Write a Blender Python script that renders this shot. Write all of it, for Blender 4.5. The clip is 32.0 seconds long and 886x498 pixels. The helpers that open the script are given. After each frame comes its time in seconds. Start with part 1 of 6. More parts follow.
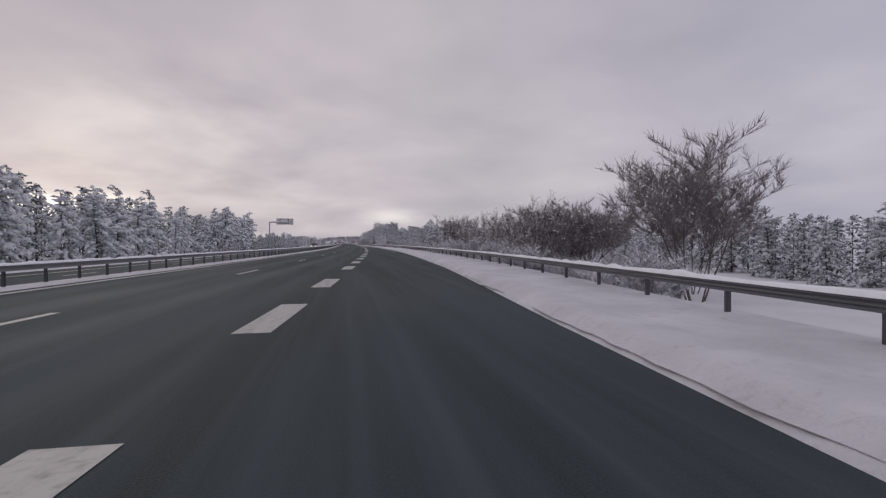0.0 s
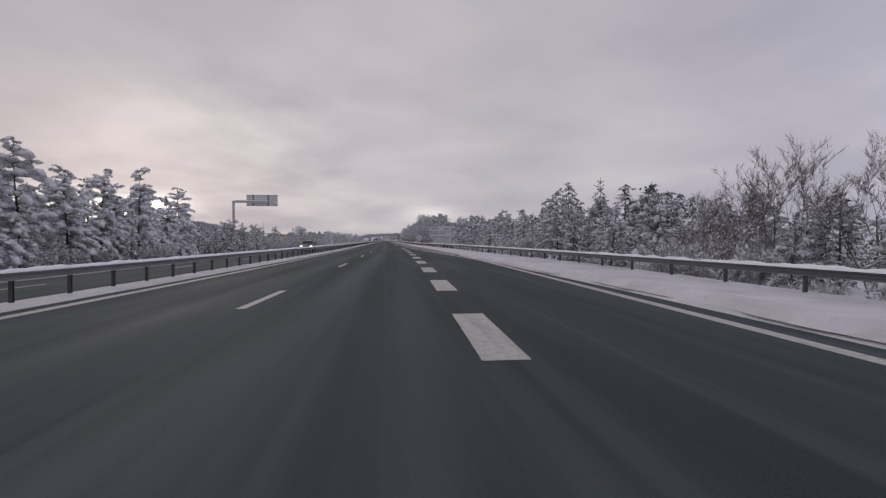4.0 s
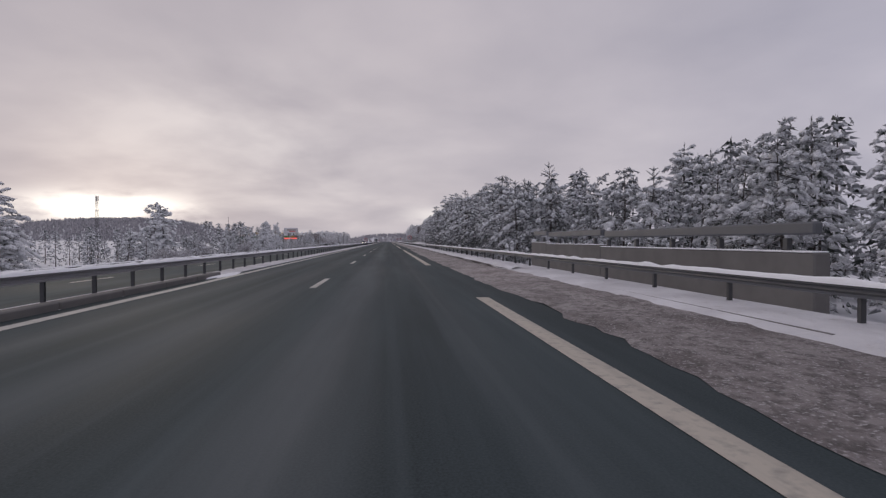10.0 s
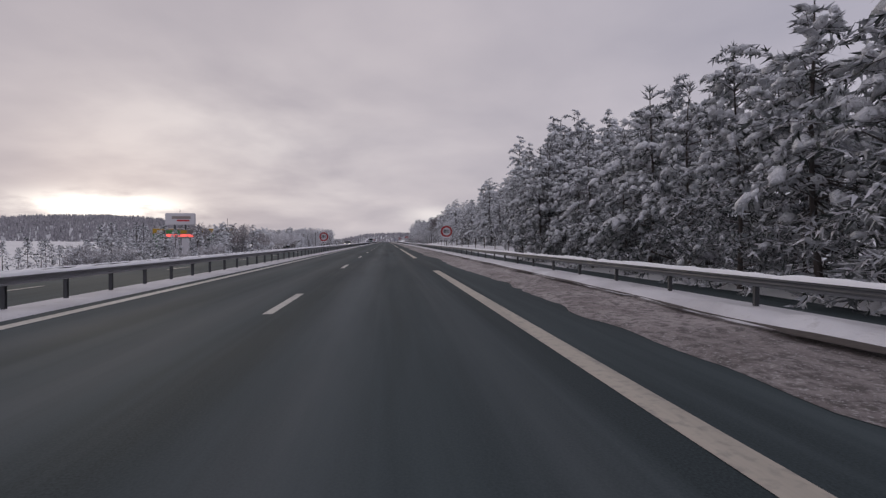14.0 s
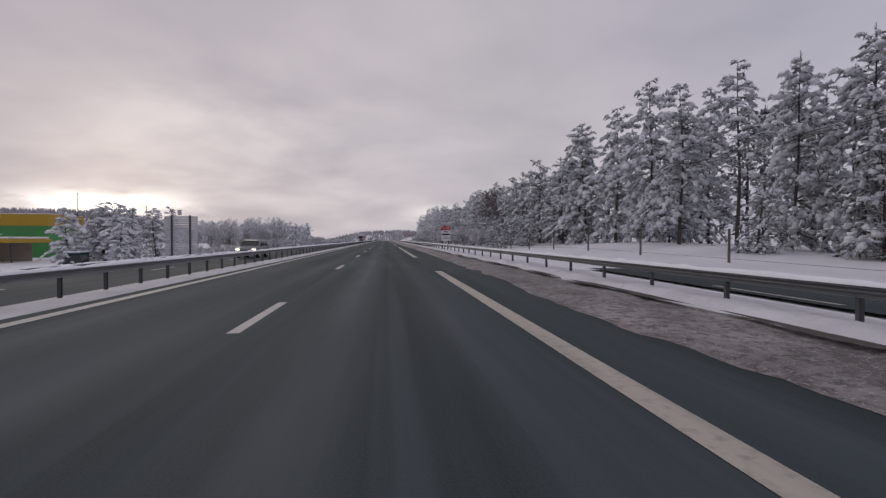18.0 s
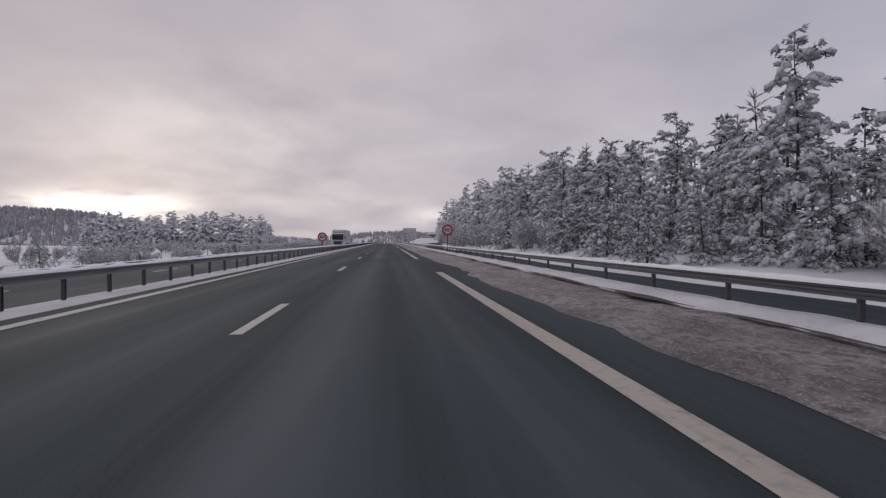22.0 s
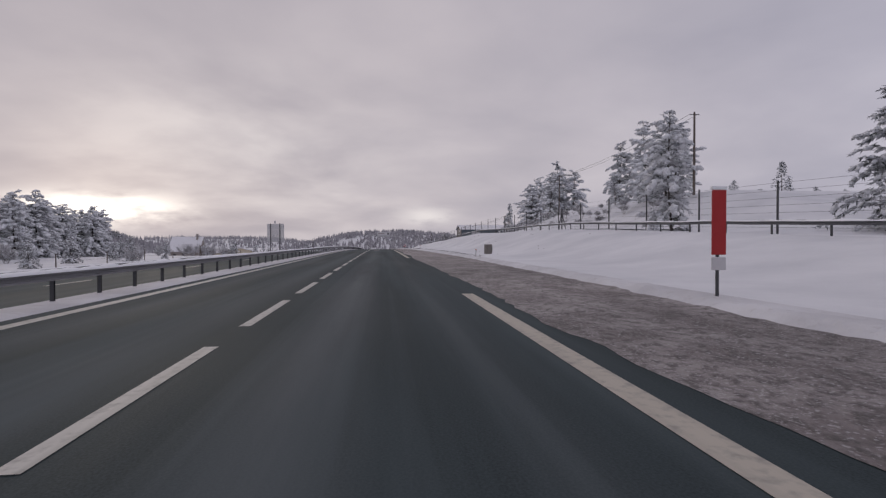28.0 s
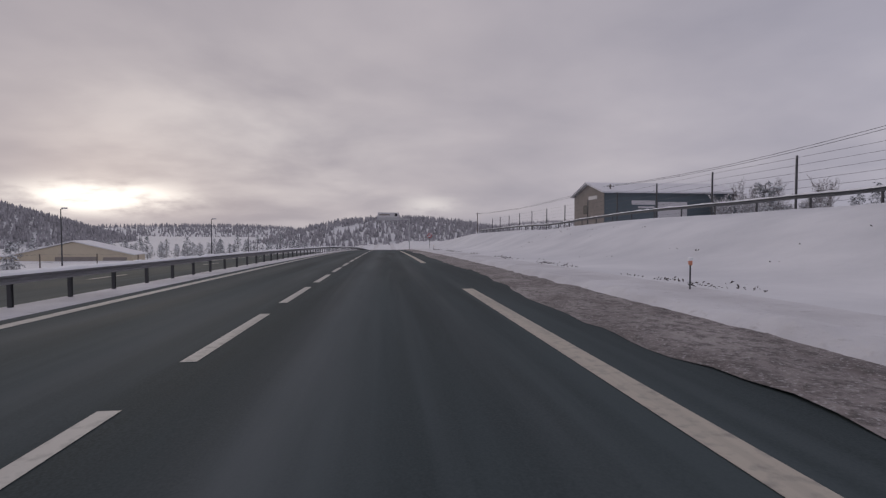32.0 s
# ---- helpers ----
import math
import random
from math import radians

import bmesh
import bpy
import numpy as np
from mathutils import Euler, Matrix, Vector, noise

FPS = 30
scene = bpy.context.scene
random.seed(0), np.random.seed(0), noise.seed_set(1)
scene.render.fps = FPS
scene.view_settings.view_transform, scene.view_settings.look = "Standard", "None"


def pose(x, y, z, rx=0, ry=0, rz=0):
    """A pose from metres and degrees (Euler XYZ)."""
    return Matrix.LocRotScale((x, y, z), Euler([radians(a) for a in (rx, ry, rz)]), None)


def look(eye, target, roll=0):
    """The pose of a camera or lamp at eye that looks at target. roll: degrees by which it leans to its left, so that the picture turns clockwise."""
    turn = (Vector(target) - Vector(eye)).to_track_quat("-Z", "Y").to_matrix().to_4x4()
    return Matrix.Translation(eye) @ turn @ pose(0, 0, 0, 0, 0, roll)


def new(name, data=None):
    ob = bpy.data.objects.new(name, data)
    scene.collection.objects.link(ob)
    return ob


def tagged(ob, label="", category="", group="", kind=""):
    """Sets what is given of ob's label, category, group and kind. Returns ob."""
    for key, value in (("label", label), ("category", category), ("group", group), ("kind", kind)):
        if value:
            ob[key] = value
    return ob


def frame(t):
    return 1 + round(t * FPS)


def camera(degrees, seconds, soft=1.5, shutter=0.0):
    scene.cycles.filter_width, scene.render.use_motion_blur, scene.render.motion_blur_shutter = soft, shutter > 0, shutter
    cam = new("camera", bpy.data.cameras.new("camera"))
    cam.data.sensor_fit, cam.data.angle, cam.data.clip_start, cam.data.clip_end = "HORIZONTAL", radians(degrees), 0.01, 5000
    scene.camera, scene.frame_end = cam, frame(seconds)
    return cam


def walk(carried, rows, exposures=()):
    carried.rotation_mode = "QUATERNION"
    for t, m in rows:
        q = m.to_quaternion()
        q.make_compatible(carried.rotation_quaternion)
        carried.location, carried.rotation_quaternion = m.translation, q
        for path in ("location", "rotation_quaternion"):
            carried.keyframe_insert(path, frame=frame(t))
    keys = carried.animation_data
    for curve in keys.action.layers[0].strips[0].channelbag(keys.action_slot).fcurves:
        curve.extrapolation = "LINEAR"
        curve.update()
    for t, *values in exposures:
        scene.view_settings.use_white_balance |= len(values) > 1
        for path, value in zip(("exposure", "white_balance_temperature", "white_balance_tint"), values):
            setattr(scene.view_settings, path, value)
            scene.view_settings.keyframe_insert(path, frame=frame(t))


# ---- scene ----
# Dual carriageway through snowy pine country, driven along one straight after a gentle left bend.
# y runs along the straight, x to the right, z up; the lane line lies at x = -1.79.
from math import sin, cos, pi, sqrt, exp, atan2

cam = camera(82.1, 32.0, soft=1.3, shutter=0.01)

# seconds, x, y, z, tilt, heading
ROWS = [
    (0.0, -2.66, -156.7, 1.12, 89.31, -10.90),
    (0.5, -2.10, -147.6, 1.12, 89.18, -9.92),
    (1.0, -1.56, -138.48, 1.12, 89.30, -9.08),
    (1.5, -1.19, -128.96, 1.12, 89.29, -8.27),
    (2.0, -0.90, -119.38, 1.12, 89.19, -7.60),
    (2.5, -0.70, -109.64, 1.12, 89.19, -6.96),
    (3.0, -0.56, -99.98, 1.12, 89.04, -6.48),
    (3.5, -0.48, -90.49, 1.12, 88.96, -6.38),
    (4.0, -0.45, -81.11, 1.12, 88.99, -6.43),
    (4.5, -0.25, -71.62, 1.12, 89.25, -6.68),
    (6.5, -0.02, -30.58, 1.12, 89.06, -6.08),
    (7.0, 0.02, -20.57, 1.12, 88.97, -6.14),
    (7.5, 0.02, -10.43, 1.12, 88.92, -6.13),
    (8.0, 0.02, 0.00, 1.12, 89.01, -6.23),
    (8.5, 0.02, 10.99, 1.12, 89.13, -6.20),
    (9.0, 0.02, 22.33, 1.12, 89.18, -6.17),
    (9.5, 0.00, 33.72, 1.12, 89.04, -6.20),
    (10.0, -0.01, 45.12, 1.12, 89.08, -6.17),
    (10.5, 0.00, 56.59, 1.12, 89.10, -6.24),
    (11.0, 0.02, 68.13, 1.12, 89.18, -6.27),
    (11.5, 0.01, 79.84, 1.12, 89.15, -6.25),
    (12.0, -0.00, 91.69, 1.12, 88.98, -6.27),
    (12.5, -0.00, 103.67, 1.12, 89.14, -6.19),
    (13.0, 0.02, 115.77, 1.12, 89.18, -6.34),
    (13.5, 0.02, 127.98, 1.12, 89.12, -6.33),
    (15.5, -0.01, 179.49, 1.12, 88.98, -6.23),
    (16.0, -0.02, 192.85, 1.12, 88.94, -6.34),
    (16.5, -0.01, 206.26, 1.12, 89.05, -6.36),
    (17.0, 0.00, 219.66, 1.12, 89.07, -6.36),
    (17.5, 0.01, 232.99, 1.12, 89.04, -6.40),
    (18.0, 0.01, 246.19, 1.12, 88.89, -6.46),
    (18.5, -0.00, 259.25, 1.12, 88.73, -6.41),
    (19.0, 0.00, 272.24, 1.12, 88.76, -6.55),
    (19.5, 0.01, 285.14, 1.12, 88.81, -6.48),
    (20.0, 0.01, 298.04, 1.12, 88.95, -6.47),
    (20.5, 0.01, 310.98, 1.12, 89.09, -6.52),
    (21.0, 0.01, 323.99, 1.12, 89.13, -6.42),
    (21.5, 0.01, 337.03, 1.12, 89.03, -6.35),
    (22.0, 0.01, 350.16, 1.12, 89.08, -6.24),
    (22.5, 0.01, 363.39, 1.12, 89.07, -6.21),
    (23.0, 0.01, 376.71, 1.12, 88.99, -6.18),
    (23.5, -0.03, 390.18, 1.12, 89.00, -6.23),
    (24.0, -0.04, 403.58, 1.12, 89.08, -6.31),
    (24.5, -0.01, 416.90, 1.12, 89.26, -6.37),
    (25.0, 0.02, 430.42, 1.12, 89.18, -6.32),
    (25.5, -0.01, 444.01, 1.12, 89.18, -6.32),
    (26.0, -0.02, 457.68, 1.12, 89.15, -6.42),
    (26.5, -0.00, 471.47, 1.12, 89.27, -6.43),
    (28.5, 0.01, 528.59, 1.12, 89.17, -6.95),
    (29.0, -0.01, 543.37, 1.12, 89.15, -6.91),
    (29.5, -0.02, 558.09, 1.12, 89.05, -6.85),
    (30.0, -0.05, 572.58, 1.11, 88.82, -6.79),
    (30.5, -0.04, 586.77, 1.05, 88.69, -6.67),
    (31.0, -0.01, 600.70, 0.94, 88.63, -6.67),
    (31.5, 0.00, 614.63, 0.79, 88.37, -6.67),
    (32.0, 0.00, 628.72, 0.60, 87.92, -6.48),
]

walk(cam, [(t, pose(x, y, z, tilt, 0, heading)) for t, x, y, z, tilt, heading in ROWS],
     exposures=[(0.0, 0.0), (26.0, 0.0), (29.0, -0.10), (30.0, -0.20), (32.0, -0.22)])

# ---------------------------------------------------------------- sky and light
SUN_AZ, SUN_EL = radians(-27.0), radians(5.0)      # to the left of the road's direction, low behind cloud
world = bpy.data.worlds.new("overcast_sky")
scene.world = world
world.use_nodes = True
wn, wl = world.node_tree.nodes, world.node_tree.links
wn.clear()


def wnode(kind, **kw):
    n = wn.new(kind)
    for k, v in kw.items():
        n.inputs[k].default_value = v
    return n


w_out = wn.new("ShaderNodeOutputWorld")
w_bg = wnode("ShaderNodeBackground", Strength=1.0)
w_sky = wn.new("ShaderNodeTexSky")
w_sky.sky_type, w_sky.sun_disc = 'NISHITA', False
w_sky.sun_elevation, w_sky.sun_rotation = SUN_EL, SUN_AZ
w_sky.air_density, w_sky.dust_density = 1.0, 3.0
w_co = wn.new("ShaderNodeTexCoord")
w_sep = wn.new("ShaderNodeSeparateXYZ")
wl.new(w_co.outputs["Generated"], w_sep.inputs[0])


def wmath(op, a, b=None, c=None):
    n = wn.new("ShaderNodeMath")
    n.operation = op
    for i, v in enumerate((a, b, c)):
        if v is None:
            continue
        if isinstance(v, (int, float)):
            n.inputs[i].default_value = v
        else:
            wl.new(v, n.inputs[i])
    return n.outputs[0]


def wramp(fac, stops):
    n = wn.new("ShaderNodeValToRGB")
    wl.new(fac, n.inputs[0])
    el = n.color_ramp.elements
    while len(el) < len(stops):
        el.new(0.5)
    for e, (p, c) in zip(el, stops):
        e.position, e.color = p, (*c, 1)
    return n.outputs[0]


def wmix(fac, a, b, mode='MIX'):
    n = wn.new("ShaderNodeMix")
    n.data_type, n.blend_type = 'RGBA', mode
    for i, v in ((0, fac), (6, a), (7, b)):
        if isinstance(v, (int, float)):
            n.inputs[i].default_value = v
        elif isinstance(v, tuple):
            n.inputs[i].default_value = (*v, 1)
        else:
            wl.new(v, n.inputs[i])
    return n.outputs[2]


# cloud deck: the direction is laid onto a flat layer overhead, so that the clouds draw out towards the horizon
w_up = wmath('MAXIMUM', w_sep.outputs[2], 0.0)
w_div = wmath('ADD', w_up, 0.22)
w_px = wmath('DIVIDE', w_sep.outputs[0], w_div)
w_py = wmath('DIVIDE', w_sep.outputs[1], w_div)
w_pc = wn.new("ShaderNodeCombineXYZ")
wl.new(w_px, w_pc.inputs[0]); wl.new(w_py, w_pc.inputs[1])
w_n1 = wnode("ShaderNodeTexNoise", Scale=1.15, Detail=7.0, Roughness=0.5, Distortion=0.15)
w_n2 = wnode("ShaderNodeTexNoise", Scale=0.45, Detail=4.0, Roughness=0.5)
for n in (w_n1, w_n2):
    wl.new(w_pc.outputs[0], n.inputs["Vector"])
w_cloud = wramp(w_n1.outputs[0], [(0.30, (0.425, 0.403, 0.455)), (0.52, (0.497, 0.466, 0.513)), (0.72, (0.575, 0.537, 0.575))])
w_big = wramp(w_n2.outputs[0], [(0.35, (0.86, 0.86, 0.89)), (0.65, (1.08, 1.06, 1.04))])
w_deck = wmix(1.0, w_cloud, w_big, 'MULTIPLY')
# the veiled sun: a low bright streak where the deck is thin near the horizon, and a wide warm haze round it
w_az = wmath('ARCTAN2', w_sep.outputs[0], w_sep.outputs[1])
w_el = wmath('ARCSINE', w_sep.outputs[2])


def wbell(daz, az0, sel, el0):
    a = wmath('DIVIDE', wmath('SUBTRACT', w_az, radians(az0)), radians(daz))
    e = wmath('DIVIDE', wmath('SUBTRACT', w_el, radians(el0)), radians(sel))
    q = wmath('ADD', wmath('MULTIPLY', a, a), wmath('MULTIPLY', e, e))
    return wmath('EXPONENT', wmath('MULTIPLY', q, -1.0))


w_thin = wramp(w_n1.outputs[0], [(0.40, (0.0, 0.0, 0.0)), (0.62, (1.0, 1.0, 1.0))])
w_n3 = wnode("ShaderNodeTexNoise", Scale=9.0, Detail=5.0, Roughness=0.55)
w_st = wnode("ShaderNodeMapping")
w_st.inputs["Scale"].default_value = (1.0, 1.0, 3.2)
wl.new(w_co.outputs["Generated"], w_st.inputs["Vector"])
wl.new(w_st.outputs[0], w_n3.inputs["Vector"])
w_rag = wramp(w_n3.outputs[0], [(0.36, (0.0, 0.0, 0.0)), (0.58, (1.0, 1.0, 1.0))])
w_glow = wmath('ADD', wmath('MULTIPLY', wbell(38.0, -16.0, 20.0, 9.0), 0.036),
               wmath('MULTIPLY', wbell(15.0, -16.0, 8.0, 9.0), wmath('MULTIPLY_ADD', w_thin, 0.18, 0.01)))
w_glow = wmath('ADD', w_glow, wmath('MULTIPLY', wbell(6.2, -27.3, 1.35, 3.0), wmath('MULTIPLY_ADD', w_rag, 1.3, 0.03)))
w_glow = wmath('ADD', w_glow, wmath('MULTIPLY', wbell(3.0, 5.0, 1.0, 2.8), wmath('MULTIPLY', w_rag, 0.30)))
w_warm = wmix(1.0, (1.0, 0.957, 0.82), w_glow, 'MULTIPLY')
w_side = wmath('COSINE', wmath('SUBTRACT', w_az, SUN_AZ))
w_deck = wmix(1.0, w_deck, wramp(w_side, [(0.25, (0.952, 0.985, 1.048)), (0.98, (1.022, 1.0, 0.98))]), 'MULTIPLY')   # cooler away from the sun
w_tot = wmix(1.0, w_deck, w_warm, 'ADD')
w_nish = wmix(1.0, w_sky.outputs[0], (0.0015, 0.0015, 0.0015), 'MULTIPLY')
w_tot = wmix(1.0, w_tot, w_nish, 'ADD')
wl.new(w_tot, w_bg.inputs[0])
wl.new(w_bg.outputs[0], w_out.inputs[0])

sun = new("sun", bpy.data.lights.new("sun", 'SUN'))
sun.data.energy, sun.data.angle, sun.data.color = 0.3, radians(25), (1.0, 0.88, 0.72)
sun.data.specular_factor = 0.05
sun.matrix_world = look((0, 0, 60), Vector((0, 0, 60)) - Vector((sin(SUN_AZ) * cos(radians(14)), cos(SUN_AZ) * cos(radians(14)), sin(radians(14)))))

# ---------------------------------------------------------------- materials


class Mat:
    """A small builder for procedural materials."""

    def __init__(self, name, rough=0.6, metal=0.0, spec=0.4):
        self.m = bpy.data.materials.new(name)
        self.m.use_nodes = True
        self.t = self.m.node_tree
        self.b = self.t.nodes["Principled BSDF"]
        self.b.inputs["Roughness"].default_value = rough
        self.b.inputs["Metallic"].default_value = metal
        self.b.inputs["Specular IOR Level"].default_value = spec
        self.co = self.t.nodes.new("ShaderNodeNewGeometry").outputs["Position"]

    def node(self, kind):
        return self.t.nodes.new(kind)

    def put(self, socket, v):
        if isinstance(v, (int, float)):
            socket.default_value = v
        elif isinstance(v, tuple):
            socket.default_value = (*v, 1) if len(v) == 3 and len(socket.default_value) == 4 else v
        else:
            self.t.links.new(v, socket)

    def noise(self, scale, detail=4.0, rough=0.55, stretch=None, local=False):
        n = self.node("ShaderNodeTexNoise")
        n.inputs["Scale"].default_value, n.inputs["Detail"].default_value, n.inputs["Roughness"].default_value = scale, detail, rough
        co = self.co
        if local:
            co = self.node("ShaderNodeTexCoord").outputs["Object"]
        if stretch:
            mp = self.node("ShaderNodeMapping")
            mp.inputs["Scale"].default_value = stretch
            self.t.links.new(co, mp.inputs["Vector"])
            co = mp.outputs[0]
        self.t.links.new(co, n.inputs["Vector"])
        return n.outputs[0]

    def ramp(self, fac, stops):
        n = self.node("ShaderNodeValToRGB")
        self.put(n.inputs[0], fac)
        el = n.color_ramp.elements
        while len(el) < len(stops):
            el.new(0.5)
        for e, (p, c) in zip(el, stops):
            if isinstance(c, (int, float)):
                c = (c, c, c)
            e.position, e.color = p, (*c, 1)
        return n.outputs[0]

    def mix(self, fac, a, b, mode='MIX'):
        n = self.node("ShaderNodeMix")
        n.data_type, n.blend_type = 'RGBA', mode
        for i, v in ((0, fac), (6, a), (7, b)):
            self.put(n.inputs[i], v)
        return n.outputs[2]

    def math(self, op, a, b=0.0, c=0.0):
        n = self.node("ShaderNodeMath")
        n.operation = op
        for i, v in enumerate((a, b, c)):
            self.put(n.inputs[i], v)
        return n.outputs[0]

    def upward(self, lo, hi):
        """0 where the surface faces sideways, 1 where it faces up."""
        sp = self.node("ShaderNodeSeparateXYZ")
        self.t.links.new(self.node("ShaderNodeNewGeometry").outputs["Normal"], sp.inputs[0])
        return self.ramp(sp.outputs[2], [(lo, 0.0), (hi, 1.0)])

    def random(self):
        return self.node("ShaderNodeObjectInfo").outputs["Random"]

    def island(self):
        return self.node("ShaderNodeNewGeometry").outputs["Random Per Island"]

    def color(self, v):
        self.put(self.b.inputs["Base Color"], v)
        return self

    def rough(self, v):
        self.put(self.b.inputs["Roughness"], v)
        return self

    def bump(self, h, strength=0.3, dist=0.02):
        n = self.node("ShaderNodeBump")
        n.inputs["Strength"].default_value, n.inputs["Distance"].default_value = strength, dist
        self.put(n.inputs["Height"], h)
        self.t.links.new(n.outputs[0], self.b.inputs["Normal"])
        return self


SNOW = (0.80, 0.79, 0.82)


def plain(name, col, rough=0.5, metal=0.0, var=0.12, scale=6.0):
    m = Mat(name, rough, metal)
    n = m.noise(scale, 5.0)
    m.color(m.mix(n, tuple(c * (1 - var) for c in col), tuple(min(1, c * (1 + var)) for c in col)))
    return m.m


def snow_material():
    m = Mat("fresh_snow", 0.75, 0.0, 0.25)
    big = m.noise(0.25, 5.0)
    fine = m.noise(14.0, 4.0)
    c = m.mix(m.ramp(big, [(0.35, 0.0), (0.65, 1.0)]), (0.67, 0.68, 0.71), (0.80, 0.805, 0.83))
    m.color(c)
    h = m.math('ADD', m.math('MULTIPLY', m.noise(1.6, 5.0), 1.0), m.math('MULTIPLY', fine, 0.12))
    m.bump(h, 0.6, 0.12)
    return m.m


def asphalt_material():
    m = Mat("wet_asphalt", 0.8, 0.0, 0.10)
    grain = m.noise(60.0, 3.0)
    worn = m.noise(0.9, 5.0, 0.6, stretch=(1.0, 0.05, 1.0))
    patch = m.noise(0.35, 4.0, 0.55, stretch=(1.0, 0.25, 1.0))
    base = m.mix(m.ramp(grain, [(0.35, 0.0), (0.7, 1.0)]), (0.028, 0.039, 0.043), (0.050, 0.065, 0.070))
    # worn tint set brighter, partly to paint in windscreen haze
    base = m.mix(m.ramp(worn, [(0.42, 0.0), (0.64, 0.7)]), base, (0.080, 0.101, 0.109))
    streak = m.noise(2.6, 3.0, 0.5, stretch=(1.0, 0.012, 1.0))
    base = m.mix(m.ramp(streak, [(0.52, 0.0), (0.72, 0.45)]), base, (0.092, 0.112, 0.121))
    base = m.mix(m.ramp(patch, [(0.52, 0.0), (0.78, 0.30)]), base, (0.082, 0.095, 0.102))
    at = m.node("ShaderNodeAttribute")
    at.attribute_name = "across"
    bands = None
    for mid, half, much in ((-0.62, 0.62, 0.62), (0.95, 0.4, 0.22), (-4.1, 0.6, 0.42), (-2.5, 0.6, 0.42)):      # salt-pale wheel tracks, with windscreen haze painted into them
        d = m.math('DIVIDE', m.math('ABSOLUTE', m.math('SUBTRACT', at.outputs["Fac"], mid)), half)
        b = m.math('MULTIPLY', m.ramp(d, [(0.1, 1.0), (1.0, 0.0)]), much)
        bands = b if bands is None else m.math('MAXIMUM', bands, b)
    along = m.noise(0.8, 5.0, 0.6, stretch=(1.0, 0.10, 1.0))
    bands = m.math('MULTIPLY', bands, m.ramp(along, [(0.32, 0.35), (0.62, 1.0)]))
    base = m.mix(bands, base, (0.138, 0.154, 0.164))
    m.color(base)
    m.rough(m.ramp(m.mix(0.5, worn, patch), [(0.35, 0.66), (0.65, 0.90)]))
    m.bump(grain, 0.3, 0.006)
    return m.m


def slush_material():
    m = Mat("brown_slush", 0.6, 0.0, 0.35)
    a = m.noise(1.3, 6.0, 0.6, stretch=(1.0, 0.5, 1.0))
    b = m.noise(8.0, 6.0, 0.68, stretch=(1.0, 0.7, 1.0))
    f = m.noise(30.0, 4.0, 0.6)
    zone = m.ramp(m.noise(0.035, 2.0), [(0.42, 0.0), (0.58, 1.0)])      # stretches of fresh and of trodden slush
    pale = m.mix(m.ramp(a, [(0.34, 0.0), (0.60, 1.0)]), (0.22, 0.185, 0.18), (0.45, 0.405, 0.40))
    dark = m.mix(m.ramp(a, [(0.36, 0.0), (0.62, 1.0)]), (0.115, 0.10, 0.098), (0.30, 0.275, 0.27))
    c = m.mix(zone, pale, dark)
    c = m.mix(m.ramp(b, [(0.46, 0.0), (0.60, 0.85)]), c, (0.085, 0.074, 0.072))
    c = m.mix(m.ramp(f, [(0.56, 0.0), (0.66, 0.7)]), c, (0.58, 0.56, 0.57))
    m.color(c)
    m.bump(m.math('ADD', b, a), 1.0, 0.08)
    return m.m


def paint_material(name="road_paint", col=(0.50, 0.49, 0.46)):
    m = Mat(name, 0.6)
    w = m.noise(9.0, 6.0)
    streak = m.noise(5.0, 4.0, 0.6, stretch=(1.0, 0.06, 1.0))
    c = m.mix(m.ramp(w, [(0.50, 0.0), (0.78, 0.7)]), col, (0.15, 0.15, 0.15))
    m.color(m.mix(m.ramp(streak, [(0.48, 0.0), (0.75, 0.45)]), c, (0.20, 0.19, 0.175)))
    return m.m


def verge_snow_material():
    m = Mat("sprayed_snow", 0.75, 0.0, 0.25)
    big = m.noise(0.6, 5.0)
    spots = m.noise(5.0, 6.0, 0.65)
    c = m.mix(m.ramp(big, [(0.35, 0.0), (0.65, 1.0)]), (0.58, 0.575, 0.595), (0.74, 0.74, 0.765))
    c = m.mix(m.ramp(spots, [(0.58, 0.0), (0.78, 0.55)]), c, (0.32, 0.29, 0.28))
    m.color(c)
    m.bump(m.math('ADD', m.noise(3.0, 5.0), m.math('MULTIPLY', spots, 0.5)), 0.9, 0.10)
    return m.m


def galvanised(name, col, metal=0.4):
    m = Mat(name, 0.5, metal)
    n = m.noise(3.0, 5.0)
    c = m.mix(n, tuple(k * 0.75 for k in col), tuple(k * 1.2 for k in col))
    m.color(c)
    m.rough(m.ramp(n, [(0.3, 0.40), (0.7, 0.62)]))
    return m.m


def needle_material():
    m = Mat("pine_needles", 0.65, 0.0, 0.25)
    isl = m.island()
    c = m.mix(isl, (0.045, 0.060, 0.058), (0.105, 0.122, 0.115))
    c = m.mix(m.math('MULTIPLY', m.random(), 0.35), c, (0.055, 0.058, 0.040))
    # rime on the needles, strengthened to paint in the windscreen's pale veil
    frost = m.noise(1.7, 4.0)
    rime_veil = m.math('MULTIPLY', m.ramp(isl, [(0.25, 0.0), (0.8, 0.8)]), m.ramp(frost, [(0.30, 0.25), (0.55, 1.0)]))
    c = m.mix(rime_veil, c, (0.66, 0.68, 0.72))
    c = m.mix(m.math('MULTIPLY', m.upward(0.2, 0.75), m.ramp(frost, [(0.32, 0.45), (0.55, 1.0)])), c, (0.74, 0.74, 0.78))
    m.color(c)
    return m.m


